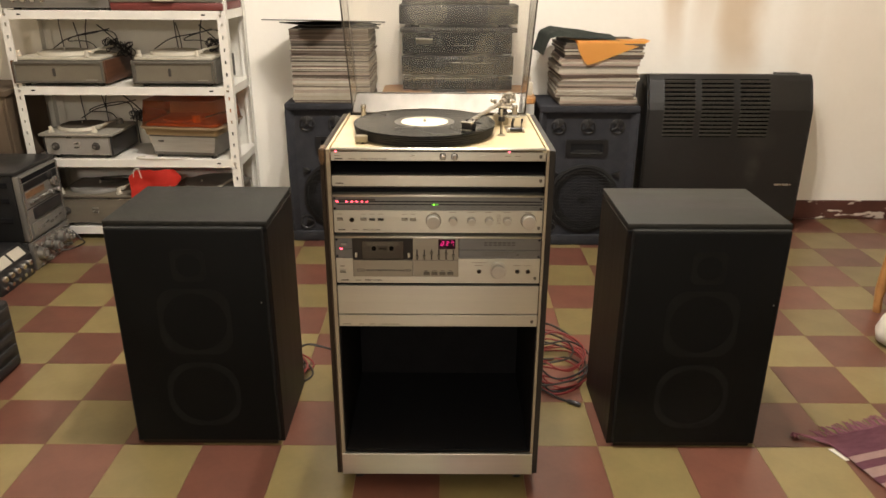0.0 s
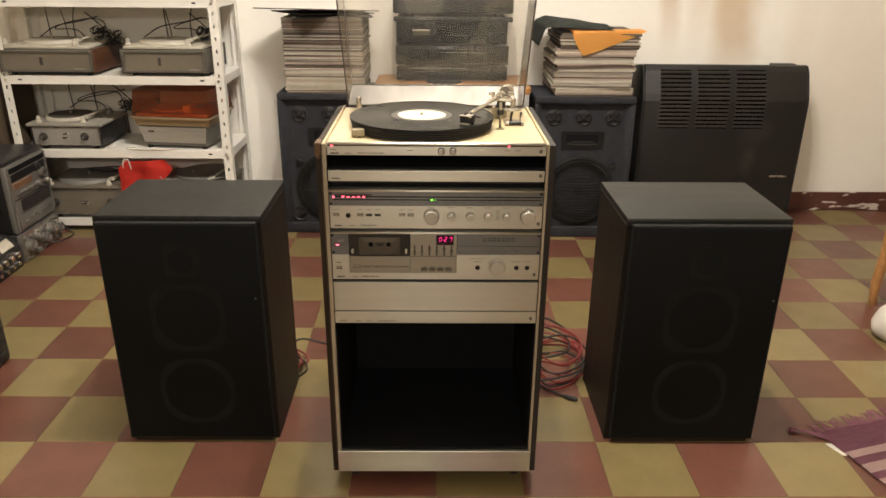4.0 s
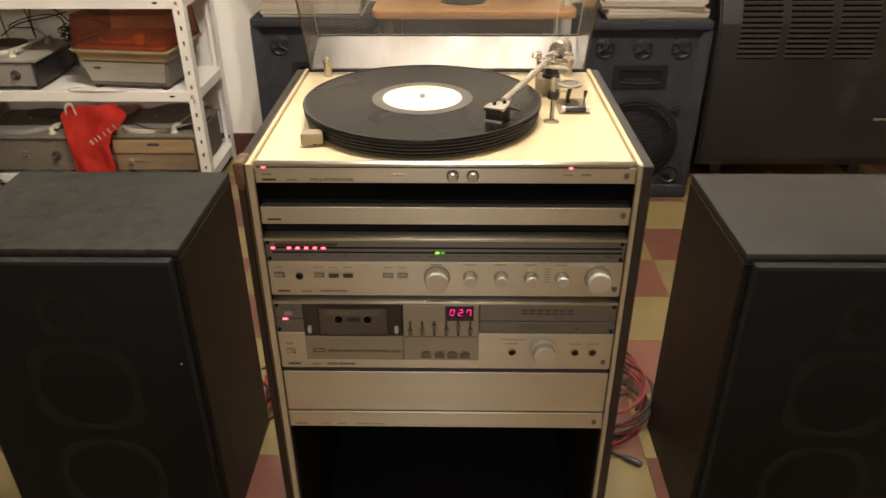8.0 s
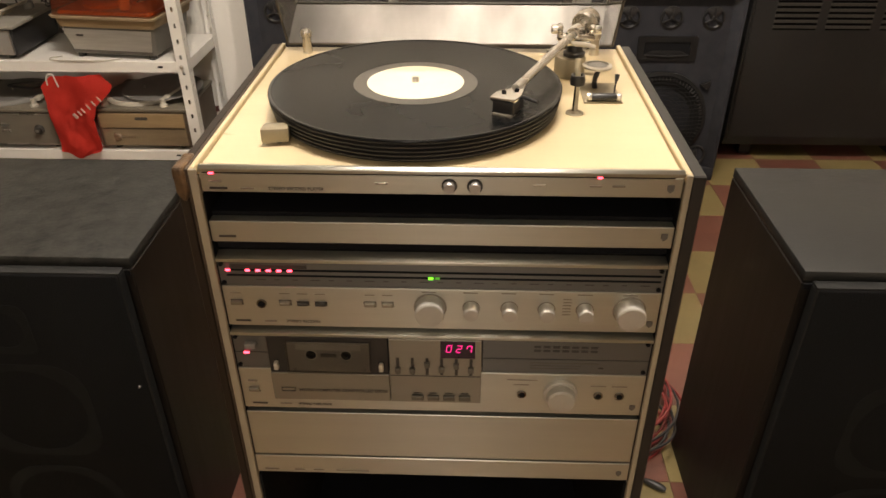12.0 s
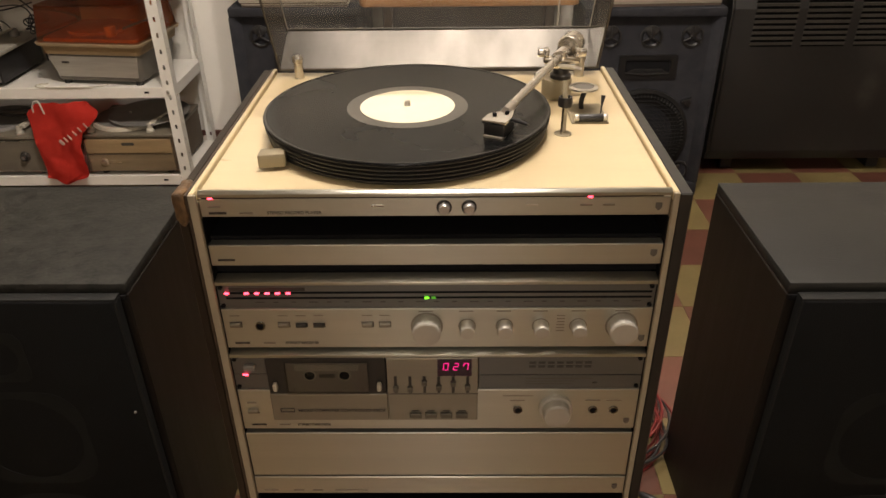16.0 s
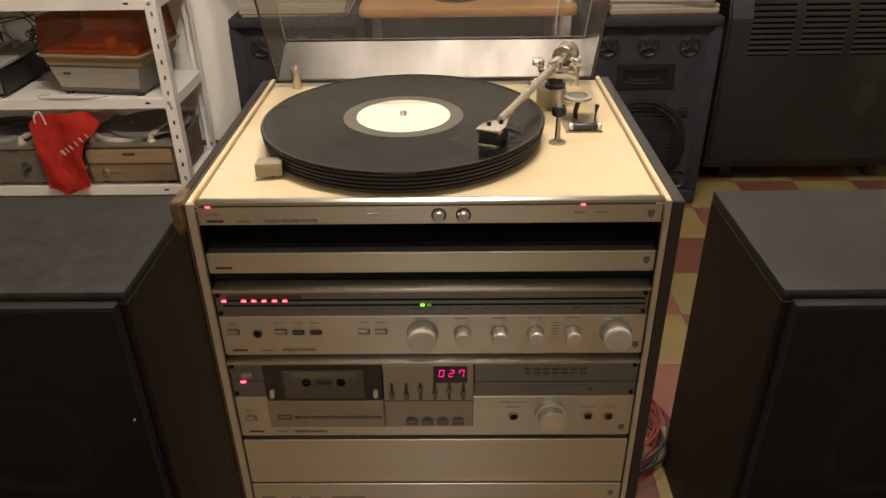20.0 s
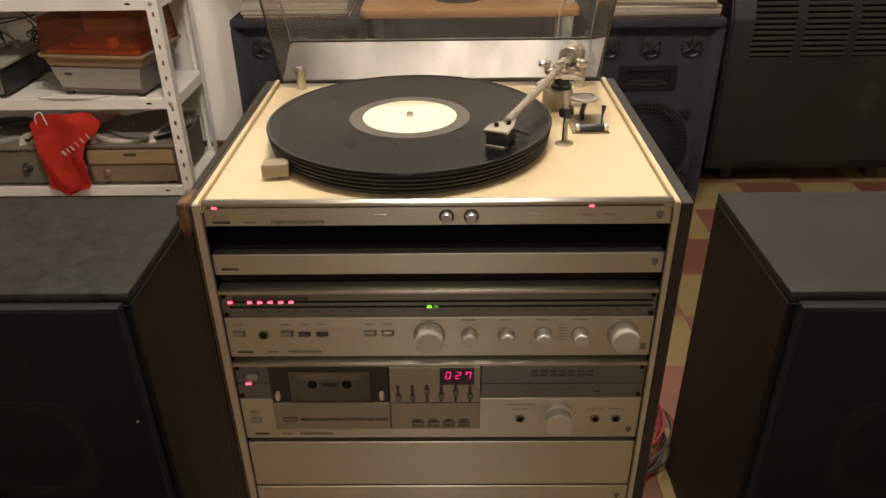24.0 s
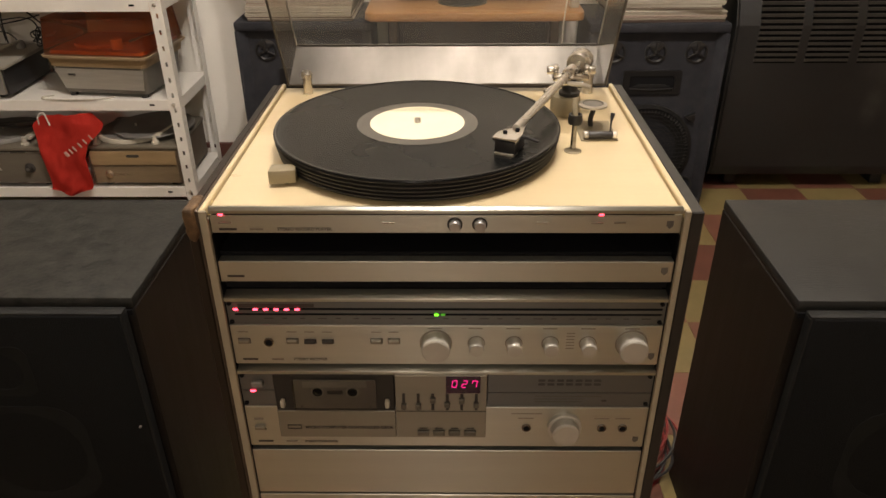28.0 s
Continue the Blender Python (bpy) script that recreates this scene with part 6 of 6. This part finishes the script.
def cord(pts, r=0.0023, material=None, label="black power cord tangled on the shelf", name="power_cord"):
    return solo(name, tube(B(), curve(pts, 8), r, 6), material or RUBBER, pts[0], label, "cable", "loose cables")


def tangle(x, y, z, size, seed, label):
    """A cord wound on itself in loose loops."""
    q = 6.28318 / 150
    pts = [(x + size * math.sin(7 * k * q + seed) * (0.7 + 0.3 * math.sin(3 * k * q)), y + 0.8 * size * math.sin(9 * k * q + 2 * seed), z + 0.9 * size * math.cos(8 * k * q + seed) * (0.75 + 0.25 * math.cos(5 * k * q))) for k in range(150)]
    return solo("tangled_cord", tube(B(), pts, 0.0022, 5), RUBBER, (x, y, z), label, "cable", "loose cables")


for z, x, s in ((T1 + 0.125, -1.62, 0.33), (T1 + 0.13, -1.12, 0.26), (T2 + 0.125, -1.58, 0.30)):
    cord([(x + 0.13, 3.385, z - 0.12), (x + 0.10, 3.34, z + 0.02), (x, 3.33, z + 0.035), (x + 0.05, 3.36, z + 0.06), (x + s * 0.55, 3.34, z + 0.075), (x + s * 0.6, 3.375, z + 0.02), (x + s * 0.62, 3.385, z - 0.12)])
    cord([(x - 0.04, 3.385, z - 0.12), (x - 0.05, 3.375, z + 0.08), (x - 0.052, 3.388, z + 0.155)])
    cord([(x + 0.06, 3.388, z - 0.12), (x + 0.055, 3.38, z + 0.05), (x + 0.075, 3.388, z + 0.155)])
for z, x in ((T1 + 0.125, -1.60), (T1 + 0.125, -1.16), (T2 + 0.125, -1.53)):
    cord([(x - 0.10, 3.35, z), (x - 0.02, 3.34, z + 0.045), (x + 0.08, 3.345, z + 0.065), (x + 0.16, 3.34, z + 0.085)], 0.0024)
    cord([(x + 0.02, 3.35, z), (x + 0.015, 3.352, z + 0.05), (x + 0.00, 3.36, z + 0.11)], 0.0021)
    cord([(x + 0.10, 3.36, z + 0.10), (x + 0.14, 3.35, z + 0.07), (x + 0.19, 3.345, z + 0.02), (x + 0.21, 3.35, z - 0.03)], 0.0026)
    tangle(x + 0.17, 3.31, z + 0.022, 0.030, x, "black cord tangled in a heap behind a turntable")
tangle(-1.365, 3.30, T1 + 0.130, 0.034, 2.0, "black cord tangled in a heap between two turntables")
cord([(-1.365, 3.30, T1 + 0.125), (-1.345, 3.32, T1 + 0.07), (-1.34, 3.33, T1 + 0.003)], 0.0026)
cord([(-1.40, 3.34, T3 + 0.165), (-1.42, 3.18, T3 + 0.185), (-1.50, 3.16, T3 + 0.20), (-1.37, 3.15, T3 + 0.215), (-1.33, 3.20, T3 + 0.17)], 0.004, label="grey cords lying over a dusty turntable")
cord([(-1.28, 3.14, T2 + 0.0026), (-1.31, 3.125, T2 + 0.0026), (-1.29, 3.10, T2 + 0.0026), (-1.20, 3.096, T2 + 0.0026), (-1.12, 3.10, T2 + 0.0026), (-1.08, 3.125, T2 + 0.0026)], 0.0022, IVORY, "thin pale cable lying on the shelf edge", "thin_cable")
solo("dust_plate", lathe(B(), [(0.0, 0), (0.11, 0), (0.132, 0.006), (0.131, 0.008), (0.108, 0.003), (0, 0.003)], (-1.02, 3.24, T3 + 0.164), "z", 40), GREYPL, (-1.02, 3.24, T3 + 0.164), "dusty grey plastic plate lying on a turntable platter", "plate")

# things on the top tier
T0 = TIERS[3]
rv = thing("silver_tuner", (-1.53, 3.22, T0), "silver tuner amplifier with round knobs on the top tier", "tuner")
part("case", bx(B(), -1.745, -1.322, 3.106, 3.36, T0 + 0.008, T0 + 0.145, 0.003, 2), GREYPL, rv)
fp = part("front_panel", bx(B(), -1.747, -1.320, 3.096, 3.1058, T0 + 0.008, T0 + 0.146, 0.002), SILVERP, rv)
for x in (-1.70, -1.36):
    part("foot", cy(B(), (x, 3.13, T0 + 0.004), 0.014, 0.008, "z", 14), RUBBER, rv)
for k in range(4):
    part("knob", lathe(B(), [(0.010, 0), (0.010, 0.010), (0.008, 0.012), (0, 0.012)], (-1.690 + 0.038 * k, 3.096, T0 + 0.040), "y", 18), SATIN, fp)
part("knob", lathe(B(), [(0.021, 0), (0.021, 0.016), (0.018, 0.018), (0, 0.018)], (-1.365, 3.096, T0 + 0.060), "y", 24), SATIN, fp)
part("print_line", bx(B(), -1.53, -1.40, 3.0952, 3.097, T0 + 0.030, T0 + 0.034), INK_L, fp)
part("key_row", bx(B(), -1.53, -1.42, 3.094, 3.097, T0 + 0.050, T0 + 0.058, 0.001), SATIN, fp)
cs = thing("record_case", (-1.09, 3.22, T0), "taupe and red portable case with a cream handle", "case")
part("case_base", bx(B(), -1.316, -0.872, 3.096, 3.372, T0, T0 + 0.030, 0.005, 2), REDLEA, cs, "red base")
part("case_body", bx(B(), -1.316, -0.872, 3.096, 3.372, T0 + 0.0302, T0 + 0.16, 0.006, 2), GREYLEA, cs)
hd = B()
outer, inner = rounded(0.095, 0.050, 0.014), rounded(0.072, 0.028, 0.008)
frame_ring(hd, outer, inner, 3.078, 3.0955, -1.10, T0 + 0.062)
part("handle", hd, IVORY, cs, "cream plastic handle")

# red bag squeezed between the lower turntables
bag = thing("red_bag", (-1.26, 3.09, T3), "crumpled red fabric bag with white lettering bars hanging over the shelf", "bag")
def along(z, table):
    """Straight steps between pairs of height and place."""
    for (z0, a), (z1, c) in zip(table, table[1:]):
        if z <= z1:
            return a + (c - a) * (z - z0) / (z1 - z0)
    return table[-1][1]


def bag_y(u, z):
    """How far forward the cloth hangs: in folds, the upper right lying back over the players."""
    fold = 0.009 * math.sin(u * 8 + z * 22) + 0.012 * noise.noise((u * 3.5, z * 16, 1.7)) + 0.005 * noise.noise((u * 9, z * 40, 4.0))
    return 3.068 + fold * (0.75 - 1.2 * max(0, z - 0.20)) + 0.16 * max(0, z - 0.222) * (0.3 + u)


LEFT_EDGE = ((0.04, -1.333), (0.17, -1.330), (0.29, -1.337), (0.322, -1.300))
RIGHT_EDGE = ((0.04, -1.232), (0.062, -1.200), (0.085, -1.186), (0.177, -1.193), (0.221, -1.177), (0.268, -1.125), (0.290, -1.116), (0.322, -1.150))
b = B()
nu, nv = 22, 34
rows = []
for j in range(nv + 1):
    z = 0.042 + 0.278 * j / nv
    xl, xr = along(z, LEFT_EDGE), along(z, RIGHT_EDGE)
    rows.append([b.verts.new((xl + (xr - xl) * i / nu, bag_y(i / nu, z), z + 0.004 * noise.noise((i * 0.35, z * 20, 9)) * (z > 0.28) + max(0, 0.07 - z) * 0.7 * abs(2 * i / nu - 1.25))) for i in range(nu + 1)])
for j in range(nv):
    for i in range(nu):
        b.faces.new((rows[j][i], rows[j][i + 1], rows[j + 1][i + 1], rows[j + 1][i]))
bmesh.ops.solidify(b, geom=b.faces[:], thickness=0.002)
front = part("front_cloth", b, REDBAG, bag)
part("strap", tube(B(), curve([(-1.318, 3.076, T3 + 0.225), (-1.312, 3.070, T3 + 0.258), (-1.294, 3.074, T3 + 0.268), (-1.286, 3.078, T3 + 0.226)]), 0.0025, 8), WHITEC, bag, "white cord strap")
for k in range(6):
    u = k / 5
    cx_, cz_ = -1.252 + 0.090 * u, 0.190 + 0.057 * u
    xl, xr = along(cz_, LEFT_EDGE), along(cz_, RIGHT_EDGE)
    q = prism(B(), rounded(0.0042 if k else 0.010, 0.019, 0.002, 3), "y", -0.0012, 0.0012)
    bmesh.ops.transform(q, matrix=Matrix.Translation((cx_, bag_y((cx_ - xl) / (xr - xl), cz_) - 0.0030, cz_)) @ Matrix.Rotation(radians(-34), 4, "Y"), verts=q.verts[:])
    part("lettering_bar", q, PINKISH, front)

# ---- equipment along the left ----
mini = thing("mini_stereo", (-1.83, 2.92, 0), "silver-fronted black mini stereo standing on the floor", "stereo system")
part("body", bx(B(), -2.03, -1.650, 2.772, 3.066, 0.118, 0.385, 0.006, 2), HORN, mini)
part("top_cover", bx(B(), -2.03, -1.630, 2.770, 3.068, 0.3852, 0.402, 0.005, 2), PLAST, mini)
for z in (0.20, 0.28, 0.34):
    part("side_rib", bx(B(), -2.02, -1.67, 2.767, 2.7722, z, z + 0.02, 0.002), VOID, mini)
mf = part("front_panel", bx(B(), -1.6498, -1.624, 2.772, 3.066, 0.120, 0.384, 0.008, 2), SILVERP, mini, "silver front panel")
part("disc_slot", bx(B(), -1.6245, -1.6215, 2.785, 3.050, 0.352, 0.372, 0.001), VOID, mf)
part("display", bx(B(), -1.6245, -1.6210, 2.80, 2.935, 0.288, 0.312, 0.003), surf("amber_display", (0.24, 0.12, 0.055), (0.12, 0.07, 0.04), 40, 0.3), mf, "amber-tinted display")
for k in range(9):
    part("control_key", bx(B(), -1.6245, -1.6150, 2.815 + 0.024 * k, 2.832 + 0.024 * k, 0.262 + 0.003 * (k % 2), 0.273 + 0.003 * (k % 2), 0.002), SHINY, mf)
for y, z, r in ((3.005, 0.305, 0.020), (2.975, 0.268, 0.013), (3.03, 0.262, 0.012)):
    part("control_knob", lathe(B(), [(r, 0), (r * 0.95, 0.012), (r * 0.7, 0.016), (0, 0.017)], (-1.6245, y, z), "x", 22), SHINY, mf)
part("tape_door", bx(B(), -1.6245, -1.6180, 2.83, 3.04, 0.195, 0.240, 0.006, 2), PLAST, mf, "dark tape door")
part("dark_fascia", bx(B(), -1.6243, -1.6222, 2.795, 3.045, 0.318, 0.348, 0.001), HORN, mf)
part("volume_dial", lathe(B(), [(0.016, 0), (0.015, 0.010), (0.010, 0.012), (0, 0.012)], (-1.6245, 2.985, 0.333), "x", 22), PLAST, mf, "black volume dial")
for y0 in (2.776, 3.050):
    part("side_trim", bx(B(), -1.6245, -1.6205, y0, y0 + 0.012, 0.126, 0.380, 0.002), SHINY, mf)
part("seam", bx(B(), -1.6243, -1.6230, 2.79, 3.048, 0.2445, 0.2475), VOID, mf)
for k in range(6):
    part("control_key", bx(B(), -1.6202, -1.6160, 2.825 + 0.034 * k, 2.848 + 0.034 * k, 0.150 + 0.004 * (k % 3), 0.160 + 0.004 * (k % 3), 0.002), SHINY, mf)
part("tape_door", bx(B(), -1.6245, -1.6200, 2.80, 3.05, 0.128, 0.185, 0.004, 2), SILVERP, mf)
sp = thing("satellite_unit", (-1.80, 2.92, 0), "shiny silver stereo unit wrapped in clear plastic", "stereo unit")
part("body", bx(B(), -2.0, -1.640, 2.772, 3.066, 0.0, 0.1175, 0.006, 2), PLAST, sp)
sf = part("front_panel", bx(B(), -1.6398, -1.618, 2.770, 3.068, 0.002, 0.116, 0.006, 2), SHINY, sp, "shiny silver front")
for y, z, r in ((2.815, 0.060, 0.026), (2.875, 0.078, 0.018), (2.930, 0.050, 0.022), (2.985, 0.072, 0.028), (3.040, 0.050, 0.018), (2.85, 0.028, 0.012)):
    k = part("control_knob", lathe(B(), [(r * 1.1, 0), (r, 0.008), (r * 0.92, 0.020), (r * 0.6, 0.024), (0, 0.025)], (-1.6182, y, z), "x", 24), SHINY, sf)
    part("knob_cap", cy(B(), (-1.5925, y, z), r * 0.45, 0.002, "x", 16), GREYPL, k)
for k in range(14):
    y, z = 2.792 + 0.020 * k, (0.100, 0.014, 0.094, 0.020)[k % 4]
    part("push_button", lathe(B(), [(0.006, 0), (0.006, 0.005), (0.003, 0.008), (0, 0.008)], (-1.6182, y, z), "x", 12), SHINY, sf)
mx = thing("black_mixer", (-1.80, 2.645, 0), "black audio mixer with white keys and chrome knobs on the floor", "mixer")
part("body", prism(B(), [(-2.0, 0.0), (-1.637, 0.0), (-1.637, 0.085), (-1.675, 0.130), (-2.0, 0.130)], "y", 2.535, 2.762, 0.003), PLAST, mx)
for y0, y1 in ((2.560, 2.640), (2.655, 2.735)):
    q = bx(B(), -0.004, 0.004, -(y1 - y0) / 2, (y1 - y0) / 2, -0.020, 0.020, 0.002)
    bmesh.ops.transform(q, matrix=Matrix.Translation((-1.655, (y0 + y1) / 2, 0.107)) @ Matrix.Rotation(radians(-40), 4, "Y"), verts=q.verts[:])
    part("meter_window", q, IVORY, mx, "white meter window")
for k in range(5):
    part("chrome_knob", lathe(B(), [(0.013, 0), (0.012, 0.012), (0.009, 0.015), (0, 0.015)], (-1.637, 2.560 + 0.042 * k, 0.060), "x", 18), CHROME, mx)
    part("chrome_knob", lathe(B(), [(0.009, 0), (0.008, 0.010), (0, 0.011)], (-1.637, 2.560 + 0.042 * k, 0.025), "x", 16), CHROME, mx)
for ob, move in ((mini, (0.018, -0.040, 0)), (sp, (0.018, -0.040, 0)), (mx, (0.035, -0.050, 0))):
    ob.location += Vector(move)
gs = thing("grey_speaker", (-1.90, 2.42, 0), "grey-fronted small speaker standing on the floor", "speaker")
part("body", bx(B(), -2.10, -1.742, 2.30, 2.52, 0.0, 0.36, 0.006, 2), PLAST, gs)
part("front_panel", bx(B(), -1.7418, -1.726, 2.305, 2.515, 0.006, 0.354, 0.004, 2), GREYPL, gs)
dv = thing("black_box", (-1.49, 1.86, 0), "ribbed black plastic equipment case on the floor", "equipment case")
part("body", bx(B(), -1.70, -1.292, 1.72, 2.02, 0.0, 0.215, 0.012, 3), PLAST, dv)
for k in range(5):
    part("rib", bx(B(), -1.2925, -1.284, 1.74, 2.0, 0.018 + 0.040 * k, 0.040 + 0.040 * k, 0.004, 2), RUBBER, dv)
dv.location.x += 0.012
cb = thing("brown_cabinet", (-2.08, 3.24, 0), "dull brown wooden cabinet in the corner", "cabinet")
part("carcass", bx(B(), -2.36, -1.80, 3.085, 3.395, 0.03, 0.625, 0.003), BROWNW, cb)
part("top", bx(B(), -2.37, -1.79, 3.07, 3.395, 0.6252, 0.648, 0.003, 2), BROWNW, cb)
part("base", bx(B(), -2.34, -1.82, 3.10, 3.38, 0, 0.0298), BROWNW, cb)
for x0, x1 in ((-2.35, -2.085), (-2.075, -1.81)):
    d = part("door", bx(B(), x0, x1, 3.07, 3.0848, 0.045, 0.615, 0.003, 2), BROWNW, cb)
    part("handle", cy(B(), ((x0 + x1) / 2 + (0.10 if x0 < -2.2 else -0.10), 3.062, 0.36), 0.011, 0.016, "y", 16, bev=0.003), BRASS, d)
cord([(-1.62, 3.072, 0.05), (-1.585, 3.075, 0.004), (-1.56, 3.04, 0.004), (-1.575, 2.98, 0.004), (-1.61, 2.94, 0.004)], 0.003, label="black cord on the floor beside the stereo")

# ---- coiled speaker leads ----
def coil(name, cx, cyy, rx, ry, loops, mats, seed, label, squash=0.014):
    r = random.Random(seed)
    c = thing(name, (cx, cyy, 0), label, "cable", "speaker leads")
    for k in range(loops):
        ox, oy, sx, sy, ph = r.uniform(-0.02, 0.02), r.uniform(-0.03, 0.03), rx * r.uniform(0.75, 1.1), ry * r.uniform(0.8, 1.1), r.uniform(0, 6.28)
        z = 0.004 + squash * k * 0.5
        pts = [(cx + ox + sx * math.cos(a) + 0.012 * math.cos(3 * a + ph), cyy + oy + sy * math.sin(a) + 0.012 * math.sin(2 * a + ph), max(0.004, z + 0.010 * math.sin(2 * a + ph))) for a in [6.28318 * q / 36 for q in range(36)]]
        part("loop", tube(B(), pts, 0.0029, 6, True), mats[k % len(mats)], c)
    return c


lead = coil("speaker_lead", 0.325, 1.975, 0.098, 0.112, 11, (REDCAB, REDCAB, RUBBER, REDCAB, REDCAB, REDCAB, RUBBER, REDCAB, RUBBER, RUBBER, REDCAB), 4, "red and black speaker leads coiled on the floor")
part("loose_end", tube(B(), curve([(0.24, 1.95, 0.02), (0.27, 1.88, 0.012), (0.315, 1.835, 0.006), (0.345, 1.812, 0.005)]), 0.0032, 6), RUBBER, lead)
part("plug", tube(B(), [(0.343, 1.813, 0.006), (0.352, 1.807, 0.007), (0.372, 1.795, 0.007), (0.378, 1.791, 0.007)], [0.004, 0.007, 0.007, 0.004], 10), PLAST, lead, "black plug")
part("loose_end", tube(B(), curve([(0.22, 2.16, 0.02), (0.32, 2.20, 0.05), (0.40, 2.12, 0.045), (0.43, 2.03, 0.03), (0.40, 1.95, 0.01)]), 0.0036, 6), RUBBER, lead)
lead2 = coil("speaker_lead", -0.418, 1.96, 0.026, 0.045, 4, (RUBBER, REDCAB), 9, "small coil of red and black lead behind a speaker", 0.02)
part("loose_end", tube(B(), curve([(-0.44, 2.03, 0.05), (-0.41, 2.06, 0.045), (-0.34, 2.055, 0.03), (-0.26, 2.03, 0.02), (-0.20, 1.98, 0.03), (-0.18, 1.90, 0.08)]), 0.0034, 6), RUBBER, lead2)

# ---- rug ----
rug = thing("rug", (0.971, 1.647, 0), "purple and pale pink striped woven rug with a frayed fringe", "rug", turn=17, local=True)
z = 0.0
y = 0.0
for k, (w, m) in enumerate(((0.085, RUG_P), (0.024, RUG_L), (0.026, RUG_P), (0.030, RUG_L), (0.022, RUG_P), (0.05, RUG_L), (0.11, RUG_P), (0.03, RUG_L), (0.03, RUG_P), (0.05, RUG_L), (0.14, RUG_P))):
    b = B()
    n = 40
    lo = [[b.verts.new((0.66 * i / n + 0.006 * noise.noise((i * 0.3, y * 20, 0)) * (i in (0, n)), yy, 0.0055 + 0.0022 * noise.noise((i * 0.21, yy * 12, 3)))) for i in range(n + 1)] for yy in (-y, -y - w / 2, -y - w)]
    for r0, r1 in zip(lo, lo[1:]):
        for i in range(n):
            b.faces.new((r1[i], r1[i + 1], r0[i + 1], r0[i]))
    bmesh.ops.solidify(b, geom=b.faces[:], thickness=0.003)
    part("stripe", b, m, rug, "", 60)
    y += w
b = B()
r = random.Random(3)
for i in range(95):
    x = 0.66 * i / 94
    ln = r.uniform(0.022, 0.048)
    dx = r.uniform(-0.02, 0.02)
    tube(b, [(x, -0.004, 0.005), (x + dx * 0.5, ln * 0.5, 0.006), (x + dx, ln, 0.0035)], [0.0022, 0.0020, 0.0012], 5)
tagged(part("fringe", b, RUG_P, rug, "frayed purple fringe"), kind="stuff")
b = B()
for k in range(7):
    tube(b, curve([(0.004, -0.01 - 0.004 * k, 0.006), (-0.03 - 0.004 * k, 0.012 + 0.003 * k, 0.009), (-0.055 - 0.006 * (k % 3), 0.040 - 0.004 * k, 0.005)], 5), 0.0022, 5)
part("corner_tassel", b, RUG_P, rug, "loose purple corner tassel")
part("care_tag", prism(B(), [(-0.014, -0.040), (0.006, -0.044), (0.004, -0.092), (-0.008, -0.090)], "z", 0.001, 0.0026), WHITEC, rug, "small white care tag")

# ---- stool with a white sack beside it ----
st = thing("wooden_stool", (1.72, 2.23, 0), "brown wooden stool beside a white sack", "stool")
for x in (1.531, 1.906):
    for y in (2.06, 2.40):
        part("leg", tube(B(), curve([(x, y, 0.0), (x - 0.005, y, 0.08), (x + 0.004, y, 0.25), (x, y, 0.43)], 5), [0.014] * 5 + [0.017] * 5 + [0.019] * 6, 12), WOOD, st)
part("seat", bx(B(), 1.501, 1.936, 2.03, 2.43, 0.4305, 0.458, 0.008, 2), WOOD, st)
b = B()
lathe(b, [(0, 0), (0.055, 0.0), (0.078, 0.015), (0.085, 0.045), (0.072, 0.085), (0.045, 0.115), (0, 0.12)], (1.475, 2.15, 0.0), "z", 28)
for v in b.verts:
    v.co += Vector((1, 1, 0.6)) * 0.008 * noise.noise(v.co * 16) if v.co.z > 0.005 else Vector((0, 0, 0))
solo("white_sack", b, WHITEC, (1.475, 2.15, 0), "slumped white cloth sack on the floor beside the stool", "sack", smooth=60)

# ---- floor tiles ----
TX, TY, TS = -0.6085, 1.6152, 0.2


def tile_mesh(material):
    b = B()
    g, h = 0.00020, 0.0045
    s = TS / 2 - g
    lo, hi = [(-s, -s), (s, -s), (s, s), (-s, s)], [(-s + 0.0005, -s + 0.0005), (s - 0.0005, -s + 0.0005), (s - 0.0005, s - 0.0005), (-s + 0.0005, s - 0.0005)]
    r = [[b.verts.new((x, y, z)) for x, y in ring] for ring, z in ((lo, -h), (lo, -0.0006), (hi, 0.0))]
    for p, q in zip(r, r[1:]):
        for i in range(4):
            b.faces.new((p[i], p[(i + 1) % 4], q[(i + 1) % 4], q[i]))
    b.faces.new(r[2])
    return to_mesh("tile", b, material, 0)


TILES = {1: tile_mesh(TILE_RED), 0: tile_mesh(TILE_YEL)}
FLOOR_AT = ORIGIN["floor"]
rest = {0: B(), 1: B()}
for i in range(-9, 17):
    for j in range(-18, 9):
        cx, cyy = TX + TS * (i + 0.5), TY + TS * (j + 0.5)
        red = (i + j) % 2
        if -6 <= i <= 13 and -2 <= j <= 8:
            ob = new("tile", TILES[red])
            ob.parent = floor
            ob.location = Vector((cx, cyy, 0)) - FLOOR_AT
        else:
            bx(rest[red], cx - 0.09965, cx + 0.09965, cyy - 0.09965, cyy + 0.09965, -0.0045, 0)
for red, b in rest.items():
    tagged(part("far_tiles", b, (TILE_YEL, TILE_RED)[red], floor, "", 0), kind="stuff")
